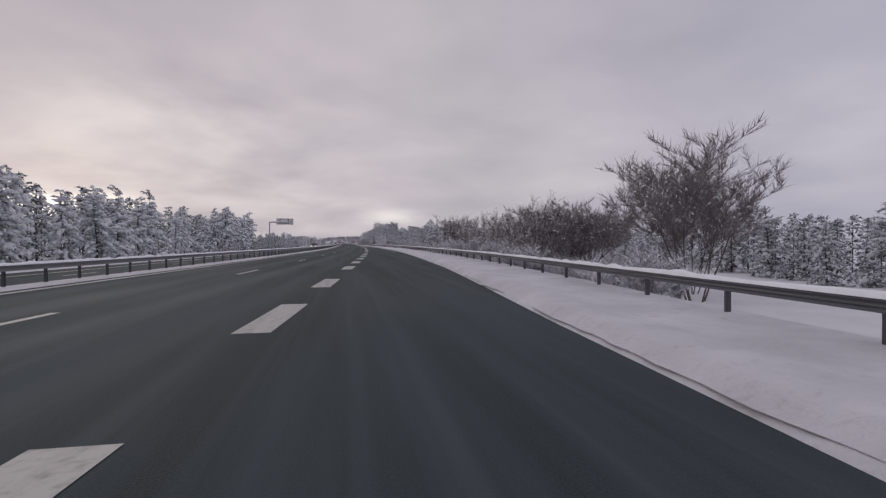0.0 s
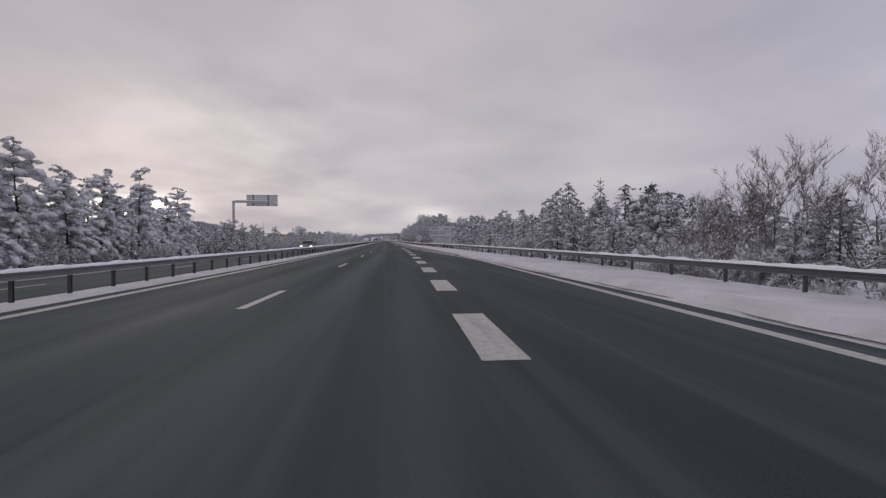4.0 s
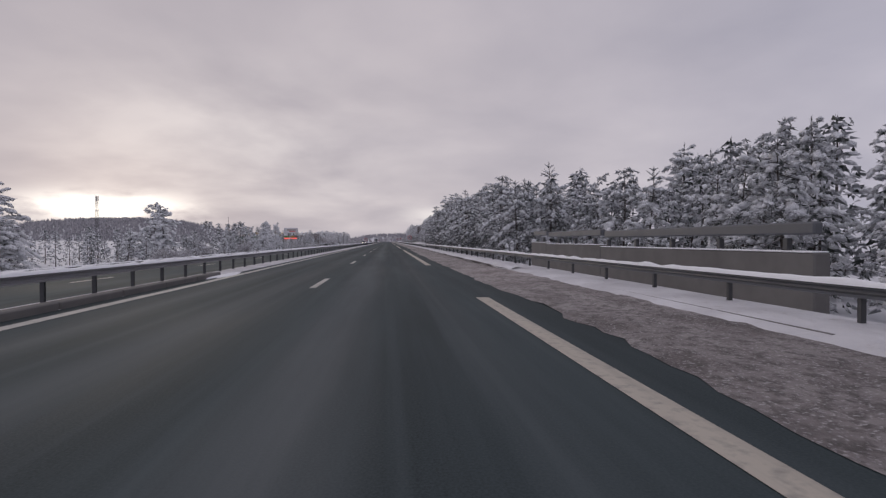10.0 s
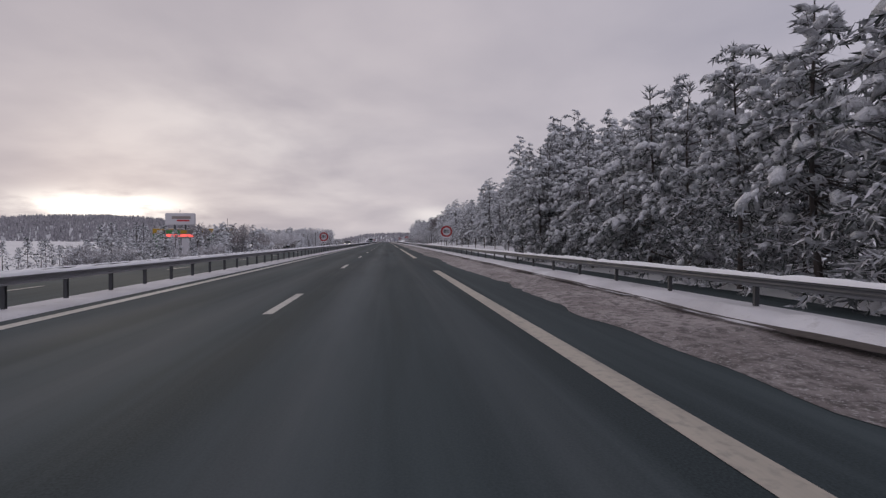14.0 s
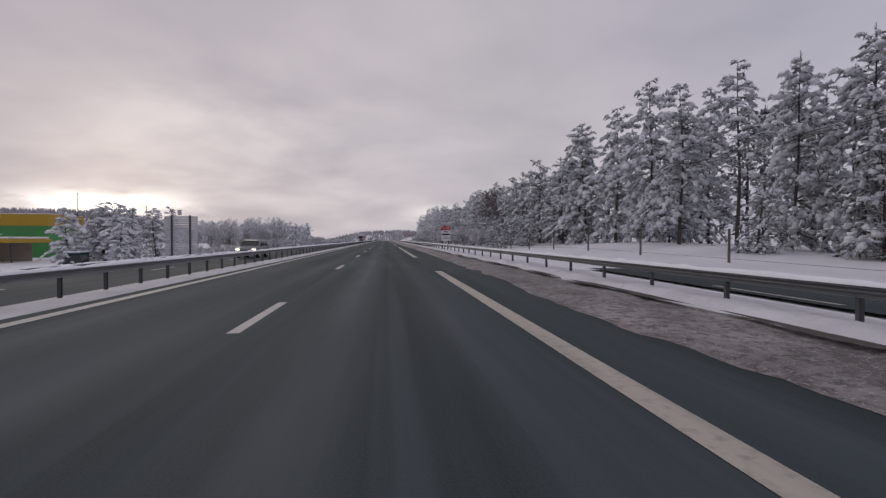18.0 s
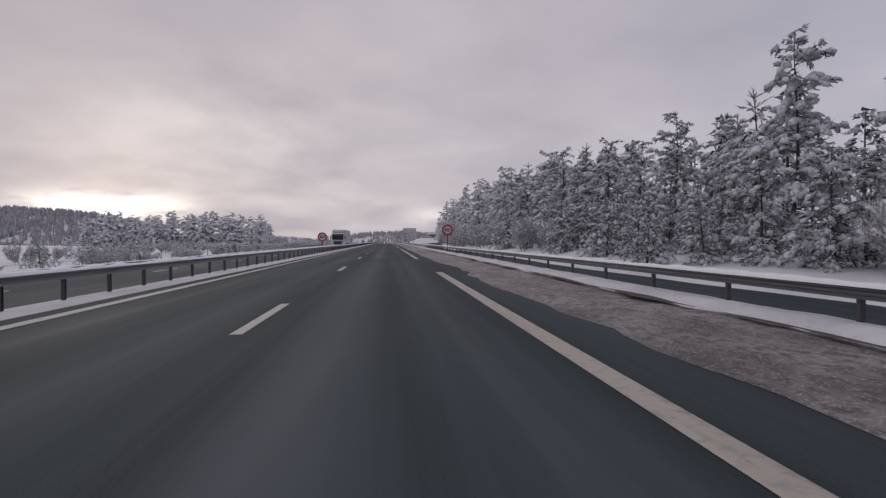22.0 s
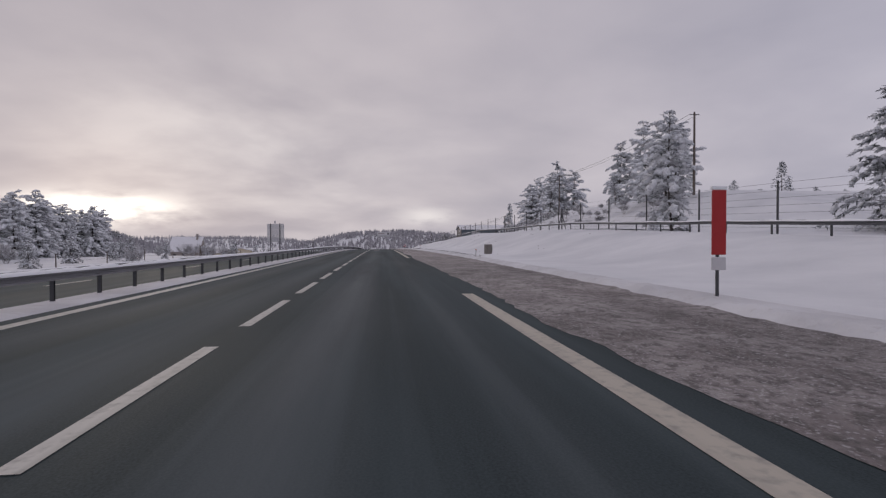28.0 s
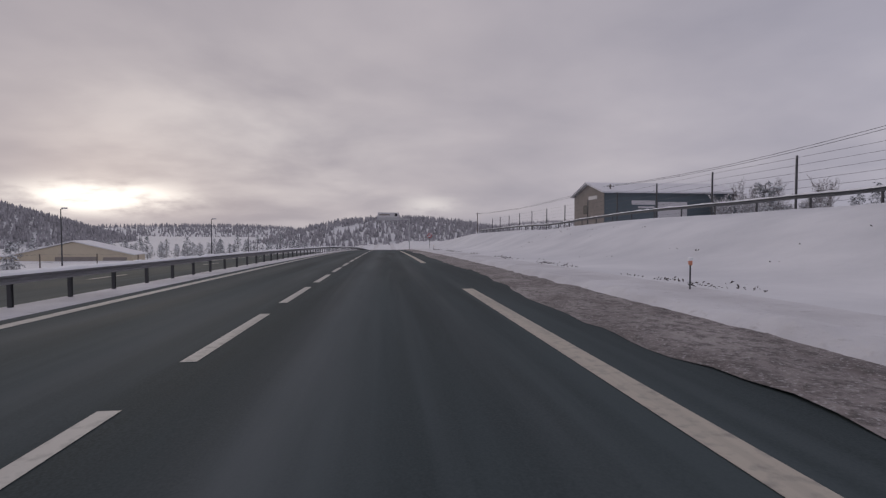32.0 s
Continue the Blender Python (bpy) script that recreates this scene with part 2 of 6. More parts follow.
def bark_material(name, a, b):
    m = Mat(name, 0.85, 0.0, 0.2)
    n = m.noise(5.0, 5.0, stretch=(1.0, 1.0, 0.25))
    c = m.mix(n, a, b)
    c = m.mix(m.math('MULTIPLY', m.upward(0.55, 0.85), 0.9), c, (0.75, 0.74, 0.77))
    m.color(c)
    m.bump(n, 0.5, 0.03)
    return m.m


def twig_material():
    m = Mat("frosted_twigs", 0.8, 0.0, 0.2)
    c = m.mix(m.island(), (0.22, 0.195, 0.195), (0.72, 0.71, 0.735))
    frost = m.noise(1.2, 4.0)
    c = m.mix(m.math('MULTIPLY', m.upward(0.50, 0.75), m.ramp(frost, [(0.35, 0.45), (0.6, 0.95)])), c, (0.70, 0.69, 0.72))
    m.color(c)
    return m.m


def bough_snow_material():
    """Snow lying in clumps on pine boughs, needles poking through it."""
    m = Mat("snow_on_boughs", 0.8, 0.0, 0.2)
    n = m.noise(8.0, 6.0, 0.68)
    big = m.noise(1.1, 3.0)
    c = m.mix(m.ramp(big, [(0.35, 0.0), (0.65, 1.0)]), (0.80, 0.815, 0.85), (0.92, 0.93, 0.955))
    c = m.mix(m.ramp(n, [(0.57, 0.0), (0.68, 0.75)]), c, (0.16, 0.175, 0.175))
    m.color(c)
    m.bump(m.noise(6.0, 5.0, 0.65), 1.0, 0.16)
    return m.m


def birch_material():
    m = Mat("bare_brown_twigs", 0.8, 0.0, 0.2)
    c = m.mix(m.island(), (0.125, 0.100, 0.098), (0.36, 0.33, 0.335))
    frost = m.noise(0.9, 4.0)
    c = m.mix(m.math('MULTIPLY', m.upward(0.55, 0.8), m.ramp(frost, [(0.4, 0.15), (0.65, 0.8)])), c, (0.66, 0.65, 0.68))
    m.color(c)
    return m.m


M = {
    "birch_twig": birch_material(),
    "boughsnow": bough_snow_material(),
    "snow": snow_material(),
    "asphalt": asphalt_material(),
    "slush": slush_material(),
    "paint": paint_material(),
    "edge_paint": paint_material("edge_line_paint", (0.48, 0.44, 0.37)),
    "verge": verge_snow_material(),
    "steel": galvanised("galvanised_steel", (0.120, 0.126, 0.138), 0.15),
    # paler steel, for the median rail and the billboard
    "pale_steel": galvanised("pale_galvanised_steel", (0.27, 0.27, 0.285), 0.05),
    "post": galvanised("dark_galvanised_post", (0.078, 0.080, 0.086), 0.2),
    "needles": needle_material(),
    "bark": bark_material("pine_bark", (0.050, 0.043, 0.040), (0.13, 0.112, 0.104)),
    "grey_bark": bark_material("grey_bark", (0.07, 0.058, 0.055), (0.17, 0.145, 0.135)),
    "twig": twig_material(),
    "treesnow": plain("snow_on_branches", (0.89, 0.905, 0.935), 0.8, 0.0, 0.08, 3.0),
    "sign_white": plain("sign_white", (0.62, 0.61, 0.63), 0.45, 0.0, 0.05),
    "sign_back": galvanised("sign_back_aluminium", (0.50, 0.505, 0.52), 0.05),
    "sign_black": plain("sign_black", (0.022, 0.022, 0.025), 0.5),
    "sign_blue": plain("sign_blue", (0.03, 0.11, 0.32), 0.45),
    "sign_red": plain("sign_red", (0.42, 0.030, 0.032), 0.45),
    "dirt": plain("dirt_and_foot_shade", (0.075, 0.062, 0.056), 0.85, 0.0, 0.5, 9.0),
    "concrete": plain("concrete", (0.16, 0.155, 0.15), 0.85, 0.0, 0.3, 1.5),
}

# ---------------------------------------------------------------- helpers for meshes


def part(name, bm, material, parent=None, label=""):
    """One bmesh as one mesh object, under a thing or a part."""
    me = bpy.data.meshes.new(name)
    bm.to_mesh(me)
    bm.free()
    return partm(name, me, material, parent, label)


def partm(name, me, material, parent=None, label=""):
    for m in (material if isinstance(material, (list, tuple)) else [material]):
        if len(me.materials) < (len(material) if isinstance(material, (list, tuple)) else 1):
            me.materials.append(m)
    ob = new(name, me)
    if parent:
        ob.parent = parent
    if label:
        ob["label"] = label
    return ob


def mesh(name, verts, faces, smooth=False):
    me = bpy.data.meshes.new(name)
    me.from_pydata(verts, [], faces)
    if smooth:
        me.polygons.foreach_set("use_smooth", [True] * len(me.polygons))
    me.update()
    return me


def box(bm, x0, y0, z0, x1, y1, z1, bevel=0.0):
    r = bmesh.ops.create_cube(bm, size=1.0)
    vs = r["verts"]
    bmesh.ops.scale(bm, verts=vs, vec=(x1 - x0, y1 - y0, z1 - z0))
    bmesh.ops.translate(bm, verts=vs, vec=((x0 + x1) / 2, (y0 + y1) / 2, (z0 + z1) / 2))
    if bevel:
        es = list({e for v in vs for e in v.link_edges})
        bmesh.ops.bevel(bm, geom=es, offset=bevel, segments=1, affect='EDGES')


def rod(bm, a, b, r0, r1=None, n=8):
    """A tapered rod from a to b."""
    a, b = Vector(a), Vector(b)
    d = b - a
    r = bmesh.ops.create_cone(bm, cap_ends=True, segments=n, radius1=r0, radius2=r0 if r1 is None else r1, depth=d.length)
    m = Matrix.Translation((a + b) / 2) @ d.to_track_quat('Z', 'Y').to_matrix().to_4x4()
    bmesh.ops.transform(bm, matrix=m, verts=r["verts"])


def thing(name, label, category, at=(0, 0, 0), turn=0.0, group="", kind=""):
    e = new(name)
    e.empty_display_size = 0.3
    e.matrix_world = pose(*at, 0, 0, turn)
    return tagged(e, label, category, group, kind)


# ---------------------------------------------------------------- the lie of the land
S0, S1 = -173.7, -15.9          # the bend lies between these
BEND = 0.0985


def shift(y):
    """How far the road lies to the side of the straight at y."""
    if y >= S1:
        return 0.0
    if y >= S0:
        return -BEND * (S1 - y) ** 2 / (2 * (S1 - S0))
    return -BEND * (S1 - S0) / 2 - BEND * (S0 - y)


def road_z(y):
    """The road's level: flat, then over a crest."""
    if y < 560:
        return 0.0
    if y < 760:
        return -(y - 560) ** 2 / 9000.0
    return -200 ** 2 / 9000.0 - 0.0444 * min(y - 760, 200)


def lerp(t, pts):
    """Piecewise linear."""
    if t <= pts[0][0]:
        return pts[0][1]
    for (a, va), (b, vb) in zip(pts, pts[1:]):
        if t <= b:
            return va + (vb - va) * (t - a) / (b - a)
    return pts[-1][1]


def smooth(a, b, x):
    t = min(1.0, max(0.0, (x - a) / (b - a)))
    return t * t * (3 - 2 * t)


LANE, EDGE_R, EDGE_L = -1.79, 1.83, -4.89
RAIL_L = -5.97
DROP = 0.45                     # the opposite carriageway lies lower
OPP_R, OPP_L = -7.6, -15.6
RAIL_O = -17.5


def pave_right(y):
    """Right edge of the asphalt, from the road's line."""
    return lerp(y, [(-220, 5.8), (-150, 5.8), (-135, 6.1), (-108, 6.0), (-72, 5.7), (-30, 4.7), (0, 4.3), (30, 4.35), (60, 4.15), (85, 4.15), (125, 4.35), (200, 4.55), (505, 4.55), (530, 5.2), (550, 5.35), (575, 4.7), (600, 4.2), (618, 3.95), (900, 3.9)])


def rail_right(y):
    return lerp(y, [(-220, 8.1), (-150, 8.3), (-130, 8.8), (-72, 8.5), (-20, 7.2), (20, 5.8), (60, 5.5), (900, 5.5)])


def bank(y):
    """Height of the cutting's shoulder on the right towards the end of the drive."""
    return lerp(y, [(500, 0.0), (520, 0.4), (555, 1.72), (600, 2.35), (645, 2.0), (680, 2.0), (715, 2.6), (800, 2.3)])


def land(u, y):
    """Ground level at u metres to the side of the road's line."""
    z = road_z(y)
    n = noise.noise(Vector((u * 0.08, y * 0.05, 0.3))) * 0.5 + noise.noise(Vector((u * 0.35, y * 0.3, 2.0))) * 0.12
    if u > 0:
        e = pave_right(y)
        d = u - e
        if d < 0:
            return z - 0.12
        z += 0.13 * smooth(0, 0.35, d) + 0.03 * n * smooth(0, 1, d)
        r = rail_right(y)
        fall = lerp(y, [(-220, 1.8), (-20, 1.6), (50, 2.6), (80, 2.0), (100, 1.0), (180, 0.3), (260, 0.1), (420, 0.0), (500, 0.0), (900, 0.0)])
        z -= fall * smooth(r - u + r + 0.4, r + 7, u) if u > r + 0.4 else 0.0
        rise = lerp(y, [(-220, 0), (180, 0), (210, 0.5), (300, 0.5), (420, 0.7), (520, 0.4), (900, 0.0)])
        z += rise * smooth(r + 3, r + 12, u)
        z -= 0.42 * smooth(r + 0.2, r + 0.9, u) * lerp(y, [(92, 0.0), (104, 0.4), (230, 0.4), (262, 0.0), (316, 0.0), (340, 1.0), (440, 1.0), (468, 0.0)]) * (1 - smooth(r + 4.6, r + 6.5, u))
        z += bank(y) * smooth(8.6, 17.0, u)
        z += 3.9 * smooth(25.6, 30.0, u) * lerp(y, [(538, 0.0), (560, 1.0), (600, 1.0), (622, 0.6), (650, 0.0)])
        z += n * smooth(1, 12, d) * (1.0 if y < 500 else max(0.3, 1.0 - (y - 500) / 40))
        z += 6.0 * smooth(40, 400, u)
        return z
    e = -5.28
    if u > e:
        return z - 0.12
    if u > OPP_R + 0.25:
        return z + 0.03 * smooth(e, e - 0.25, u) - (DROP + 0.02) * smooth(-6.1, OPP_R + 0.3, u) + 0.04 * n
    if u > OPP_L - 0.3:
        return z - DROP - 0.12
    d = OPP_L - 0.3 - u
    low = lerp(y, [(-220, 0.0), (0, 0.6), (60, 1.5), (140, 1.2), (260, 1.3), (310, 2.1), (380, 1.1), (520, 0.5), (640, 0.9), (900, 1.6)])
    z += 0.05 * smooth(0, 0.4, d) - 0.28 * smooth(0.5, 1.5, d) - DROP - low * smooth(2.5, 12, d) + n * smooth(2, 12, d) * 0.8
    return z + 4.0 * smooth(60, 500, -u)


def strip(y0, y1, step, stations, zfun, name, material, parent=None, label="", sm=True):
    """A sheet along the road: stations(y) gives the side offsets, zfun(u, y) the level."""
    verts, faces, across = [], [], []
    ny = int(round((y1 - y0) / step))
    k = 0
    for i in range(ny + 1):
        y = y0 + (y1 - y0) * i / ny
        us = stations(y)
        k = len(us)
        sx = shift(y)
        for u in us:
            verts.append((u + sx, y, zfun(u, y)))
            across.append(u)
        if i:
            a, b = (i - 1) * k, i * k
            faces += [(a + j, a + j + 1, b + j + 1, b + j) for j in range(k - 1)]
    me = mesh(name, verts, faces, sm)
    if name == "road":
        me.attributes.new("across", 'FLOAT', 'POINT').data.foreach_set("value", across)
    return partm(name, me, material, parent, label)


# ground: one sheet, fine beside the road and coarse towards the horizon
def ground_sheet():
    near = [-5.0, -5.2, -5.3, -5.45, -5.7, -6.2, -6.7, -7.1, -7.3, -7.5, -7.8, -9, -12, -15, -15.8, -16.0, -16.4, -17.2, -18.2, -19.5, -21, -23, -26, -30, -35, -42, -50, -60, -75, -95,
            -130, -180, -260, -400, -700, -1300, -2500, -4500]
    ys = [-4000, -2000, -1000, -600, -400, -300] + [-230 + 2.0 * i for i in range(501)] + [785, 800, 830, 870, 920, 1000, 1150, 1400, 1900, 2600, 4500]
    verts, faces = [], []
    k = 0
    for i, y in enumerate(ys):
        e, r = pave_right(y), rail_right(y)
        right = [0.0, e - 0.4, e - 0.1, e + 0.05, e + 0.2, e + 0.5, e + 0.9, r + 0.3, r + 0.8, r + 1.5, r + 2.4, r + 3.4, r + 4.6, r + 6, r + 7.5, r + 9, r + 11, r + 13, r + 15.5, r + 18, r + 22,
                 r + 27, r + 34, r + 45, r + 60, r + 90, 130, 200, 320, 520, 900, 1600, 2800, 4500]
        right = sorted(right)
        us = sorted(near) + right
        k = len(us)
        yy = max(-230, min(y, 900))
        sx = shift(yy)
        for u in us:
            verts.append((u + sx, y, land(u, yy)))
        if i:
            a, b = (i - 1) * k, i * k
            faces += [(a + j, a + j + 1, b + j + 1, b + j) for j in range(k - 1)]
    me = mesh("ground", verts, faces, True)
    for m in ("snow", "verge"):
        me.materials.append(M[m])
    sprayed = []
    for i in range(1, len(ys)):
        near_rail = rail_right(ys[i]) + 0.9
        sprayed += [1 if -7.9 < (a + b) / 2 < -5.0 or -18.5 < (a + b) / 2 < -15.5 or 3.0 < (a + b) / 2 < near_rail else 0 for a, b in zip(us, us[1:])]
    me.polygons.foreach_set("material_index", sprayed)
    ob = new("ground", me)
    return tagged(ob, "snow-covered ground and verges beside the motorway", "ground", kind="structure")


ground_sheet()

Y0, Y1 = -225.0, 860.0
road = strip(Y0, Y1, 2.5, lambda y: [-5.4, -3.2, LANE, 0.0, EDGE_R, (EDGE_R + pave_right(y)) / 2 + 0.3, pave_right(y) + 0.1], lambda u, y: road_z(y), "road", M["asphalt"])
tagged(road, "wet dark asphalt carriageway with salt-pale wheel tracks and painted haze", "road", kind="structure")
opp = strip(Y0, Y1, 2.5, lambda y: [OPP_L - 0.2, -13, -10, OPP_R + 0.35], lambda u, y: road_z(y) - DROP, "road_opposite", M["asphalt"])
tagged(opp, "wet asphalt carriageway for oncoming traffic", "road", kind="structure")


# slush and trodden snow pushed to the right of the edge line
def slush_in(y):
    return lerp(y, [(-45, 4.7), (-20, 3.5), (-5, 3.0), (20, 2.7), (45, 2.55), (78, 2.45), (100, 2.65), (128, 3.0), (200, 3.0), (300, 3.2), (380, 2.6), (470, 2.7), (520, 2.4), (550, 2.15), (620, 2.35), (640, 2.9), (900, 2.9)])


def slush_sheet():
    def st(y):
        w = noise.noise(Vector((y * 0.12, 0, 5))) * 0.35 + noise.noise(Vector((y * 0.7, 0, 9))) * 0.16 + noise.noise(Vector((y * 2.4, 0, 3))) * 0.09
        a, b = slush_in(y) + w, pave_right(y) + 0.25
        a = min(a, b - 0.3)
        return [a + (b - a) * q for q in (0, 0.02, 0.06, 0.12, 0.2, 0.3, 0.4, 0.5, 0.6, 0.7, 0.8, 0.9, 1.0)]

    def zz(u, y):
        a, b = slush_in(y), pave_right(y) + 0.25
        q = max(0.0, (u - a) / (b - a))
        n = noise.noise(Vector((u * 1.6, y * 0.7, 1))) * 0.04 + noise.noise(Vector((u * 4.0, y * 2.5, 3))) * 0.03
        return road_z(y) + 0.005 + smooth(0, 0.25, q) * (0.02 + abs(n)) + 0.05 * q * q
    ob = strip(-45, 720, 0.4, st, zz, "slush_verge", M["slush"])
    tagged(ob, "dirty brown slush ploughed along the hard shoulder", "slush", kind="structure")


slush_sheet()


# ploughed ridge of snow along the verge, with a broken line of dirt and painted kerb shadow at its foot
def ridge(ya, yb):
    def edge(y):
        return pave_right(y) + 0.12 + noise.noise(Vector((y * 0.35, 3, 1))) * 0.16 + noise.noise(Vector((y * 1.4, 7, 2))) * 0.08

    def st(y):
        e = edge(y)
        return [e - 0.02, e + 0.05, e + 0.16, e + 0.32, e + 0.55, e + 0.85, e + 1.2]

    def zz(u, y):
        q = u - edge(y)
        n = noise.noise(Vector((u * 2.2, y * 1.1, 4))) * 0.07 + noise.noise(Vector((u * 6.0, y * 3.5, 8))) * 0.035
        s = smooth(0.45, 1.1, q)
        return (road_z(y) + 0.05 + 0.14 * smooth(-0.05, 0.28, q) + n * smooth(-0.02, 0.15, q)) * (1 - s) + (land(u, y) + 0.01 - 0.05 * smooth(0.9, 1.2, q)) * s
    ob = strip(ya, yb, 0.3, st, zz, "snow_ridge", M["verge"])
    tagged(ob, "rough ploughed ridge of snow along the verge", "snow", kind="structure")


def dirt_line(ya, yb):
    def st(y):
        w = max(0.004, 0.10 + 0.22 * noise.noise(Vector((y * 0.5, 11, 3))) + 0.08 * noise.noise(Vector((y * 2.1, 2, 5))))
        c = pave_right(y) + 0.09 + noise.noise(Vector((y * 0.35, 3, 1))) * 0.16
        return [c - w, c - 0.3 * w, c + 0.4 * w]
    ob = strip(ya, yb, 0.3, st, lambda u, y: road_z(y) + 0.125, "dirt_line", M["dirt"])
    tagged(ob, "broken dark line of road dirt and painted shadow against the snow", "dirt", kind="structure")


def soil_edge(ya, yb):
    """Dark soil laid bare in patches under the lip of the upper bank."""
    def st(y):
        w = max(0.002, 0.05 + 0.55 * noise.noise(Vector((y * 0.22, 4, 8))) + 0.25 * noise.noise(Vector((y * 1.3, 9, 1))))
        c = 26.2 + 0.5 * noise.noise(Vector((y * 0.15, 1, 6)))
        return [c - w, c - 0.3 * w, c + 0.4 * w, c + w]
    ob = strip(ya, yb, 0.5, st, lambda u, y: land(u, y) + 0.07, "soil_edge", M["dirt"])
    tagged(ob, "dark soil showing in patches through the snowy bank", "soil", kind="structure")


soil_edge(548, 612)
ridge(-225, 49)
ridge(63, 720)
dirt_line(63, 506)


# ---------------------------------------------------------------- road markings, each a piece of the road
def marking(name, y0, y1, u0, u1, parent, step=3.0, drop=0.0):
    n = max(1, int((y1 - y0) / step))
    vs, fs = [], []
    for i in range(n + 1):
        y = y0 + (y1 - y0) * i / n
        s, z = shift(y), road_z(y) + 0.005 - drop
        vs += [(u0 + s, y, z), (u1 + s, y, z)]
        if i:
            fs.append((2 * i - 2, 2 * i - 1, 2 * i + 1, 2 * i))
    return partm(name, mesh(name, vs, fs), M["edge_paint" if name == "edge_dash" else "paint"], parent)


DASH = 6.93                     # middle of one dash; the pattern repeats every 13 m
for i in range(-18, 39):
    y = DASH + 13 * i
    if y < 495:
        marking("lane_dash", y - 1.5, y + 1.5, LANE - 0.075, LANE + 0.075, road)
y = 503.65
while y < 850:
    marking("lane_dash", y, y + 3.0, LANE - 0.075, LANE + 0.075, road)
    y += 4.33
marking("edge_line_left", Y0, Y1, EDGE_L - 0.11, EDGE_L + 0.11, road)
for y in [16.0 + 52.2 * k for k in range(10)] + [549.0 + 52.0 * k for k in range(6)]:
    marking("edge_dash", y, y + 39.0, EDGE_R - 0.12, EDGE_R + 0.13, road)
y = -219.5
while y < -5.0:
    o = -2.1 if y < -137 else 0.0
    marking("merge_dash", y + o, y + 3.0 + o, EDGE_R - 0.25, EDGE_R + 0.22, road)
    y += 6.5
RAMP = [(-95, 5.3), (-53, 5.15), (-25, 3.25), (-12, 2.8), (14, 1.9)]
vs, fs = [], []
for i in range(46):
    y = -95 + 101.4 * i / 45
    u = lerp(y, RAMP)
    vs += [(u - 0.11 + shift(y), y, 0.006), (u + 0.11 + shift(y), y, 0.006)]
    if i:
        fs.append((2 * i - 2, 2 * i - 1, 2 * i + 1, 2 * i))
partm("ramp_edge_line", mesh("ramp_edge_line", vs, fs), M["paint"], road)
for i in range(-17, 66):
    y = 2.0 + 13 * i
    marking("lane_dash", y - 1.5, y + 1.5, -11.9, -11.75, opp, drop=DROP)
marking("edge_line", Y0, Y1, OPP_R - 0.75, OPP_R - 0.55, opp, drop=DROP)
marking("edge_line", Y0, Y1, OPP_L + 1.6, OPP_L + 1.8, opp, drop=DROP)


# ---------------------------------------------------------------- crash barriers
WAVE = [(0.00, 0.405), (0.045, 0.417), (0.052, 0.448), (0.014, 0.468), (0.009, 0.486), (0.014, 0.504), (0.052, 0.524), (0.045, 0.555), (0.0, 0.567)]


def rail_mesh(ufun, y0, y1, side, base, z_lift=0.0):
    """W-beam with a folded section; side is -1 or 1, the way its face looks."""
    vs, fs = [], []
    n = max(1, int((y1 - y0) / 2.0))
    prof = WAVE + [(p - 0.012, q) for p, q in reversed(WAVE)]
    k = len(prof)
    for i in range(n + 1):
        y = y0 + (y1 - y0) * i / n
        x = ufun(y) + shift(y)
        for p, q in prof:
            vs.append((x + side * p, y, base(y) + q + z_lift))
        if i:
            a, b = (i - 1) * k, i * k
            fs += [(a + j, a + (j + 1) % k, b + (j + 1) % k, b + j) for j in range(k)]
    return mesh("rail", vs, fs)


def cap_mesh(ufun, y0, y1, base, seed, z_lift=0.0, width=0.10, high=0.068):
    """The ridge of snow lying on a rail."""
    vs, fs = [], []
    n = int((y1 - y0) / 0.22)
    for i in range(n + 1):
        y = y0 + (y1 - y0) * i / n
        x = ufun(y) + shift(y)
        q = 0.72 + 0.5 * noise.noise(Vector((y * 0.5, seed, 0))) + 0.75 * noise.noise(Vector((y * 1.9, seed, 4)))
        q = max(0.12, min(q, 1.35))
        h = high * q
        w = width * (0.8 + 0.3 * q)
        z = base(y) + 0.570 + z_lift
        vs += [(x - w, y, z - 0.015), (x - w * 0.8, y, z + h * 0.6), (x, y, z + h), (x + w * 0.8, y, z + h * 0.6), (x + w, y, z - 0.015)]
        if i:
            a, b = (i - 1) * 5, i * 5
            fs += [(a + j, a + j + 1, b + j + 1, b + j) for j in range(4)]
    return mesh("snow_cap", vs, fs, True)


def post_mesh(high, r=0.028):
    bm = bmesh.new()
    w, t = 0.034, 0.006                                # rolled C section
    box(bm, -w, -r, -0.3, -w + t, r, high)
    box(bm, -w, -r, -0.3, w, -r + t, high)
    box(bm, -w, r - t, -0.3, w, r, high)
    me = bpy.data.meshes.new("post")
    bm.to_mesh(me)
    bm.free()
    me.materials.append(M["post"])
    return me


POST = post_mesh(0.545)


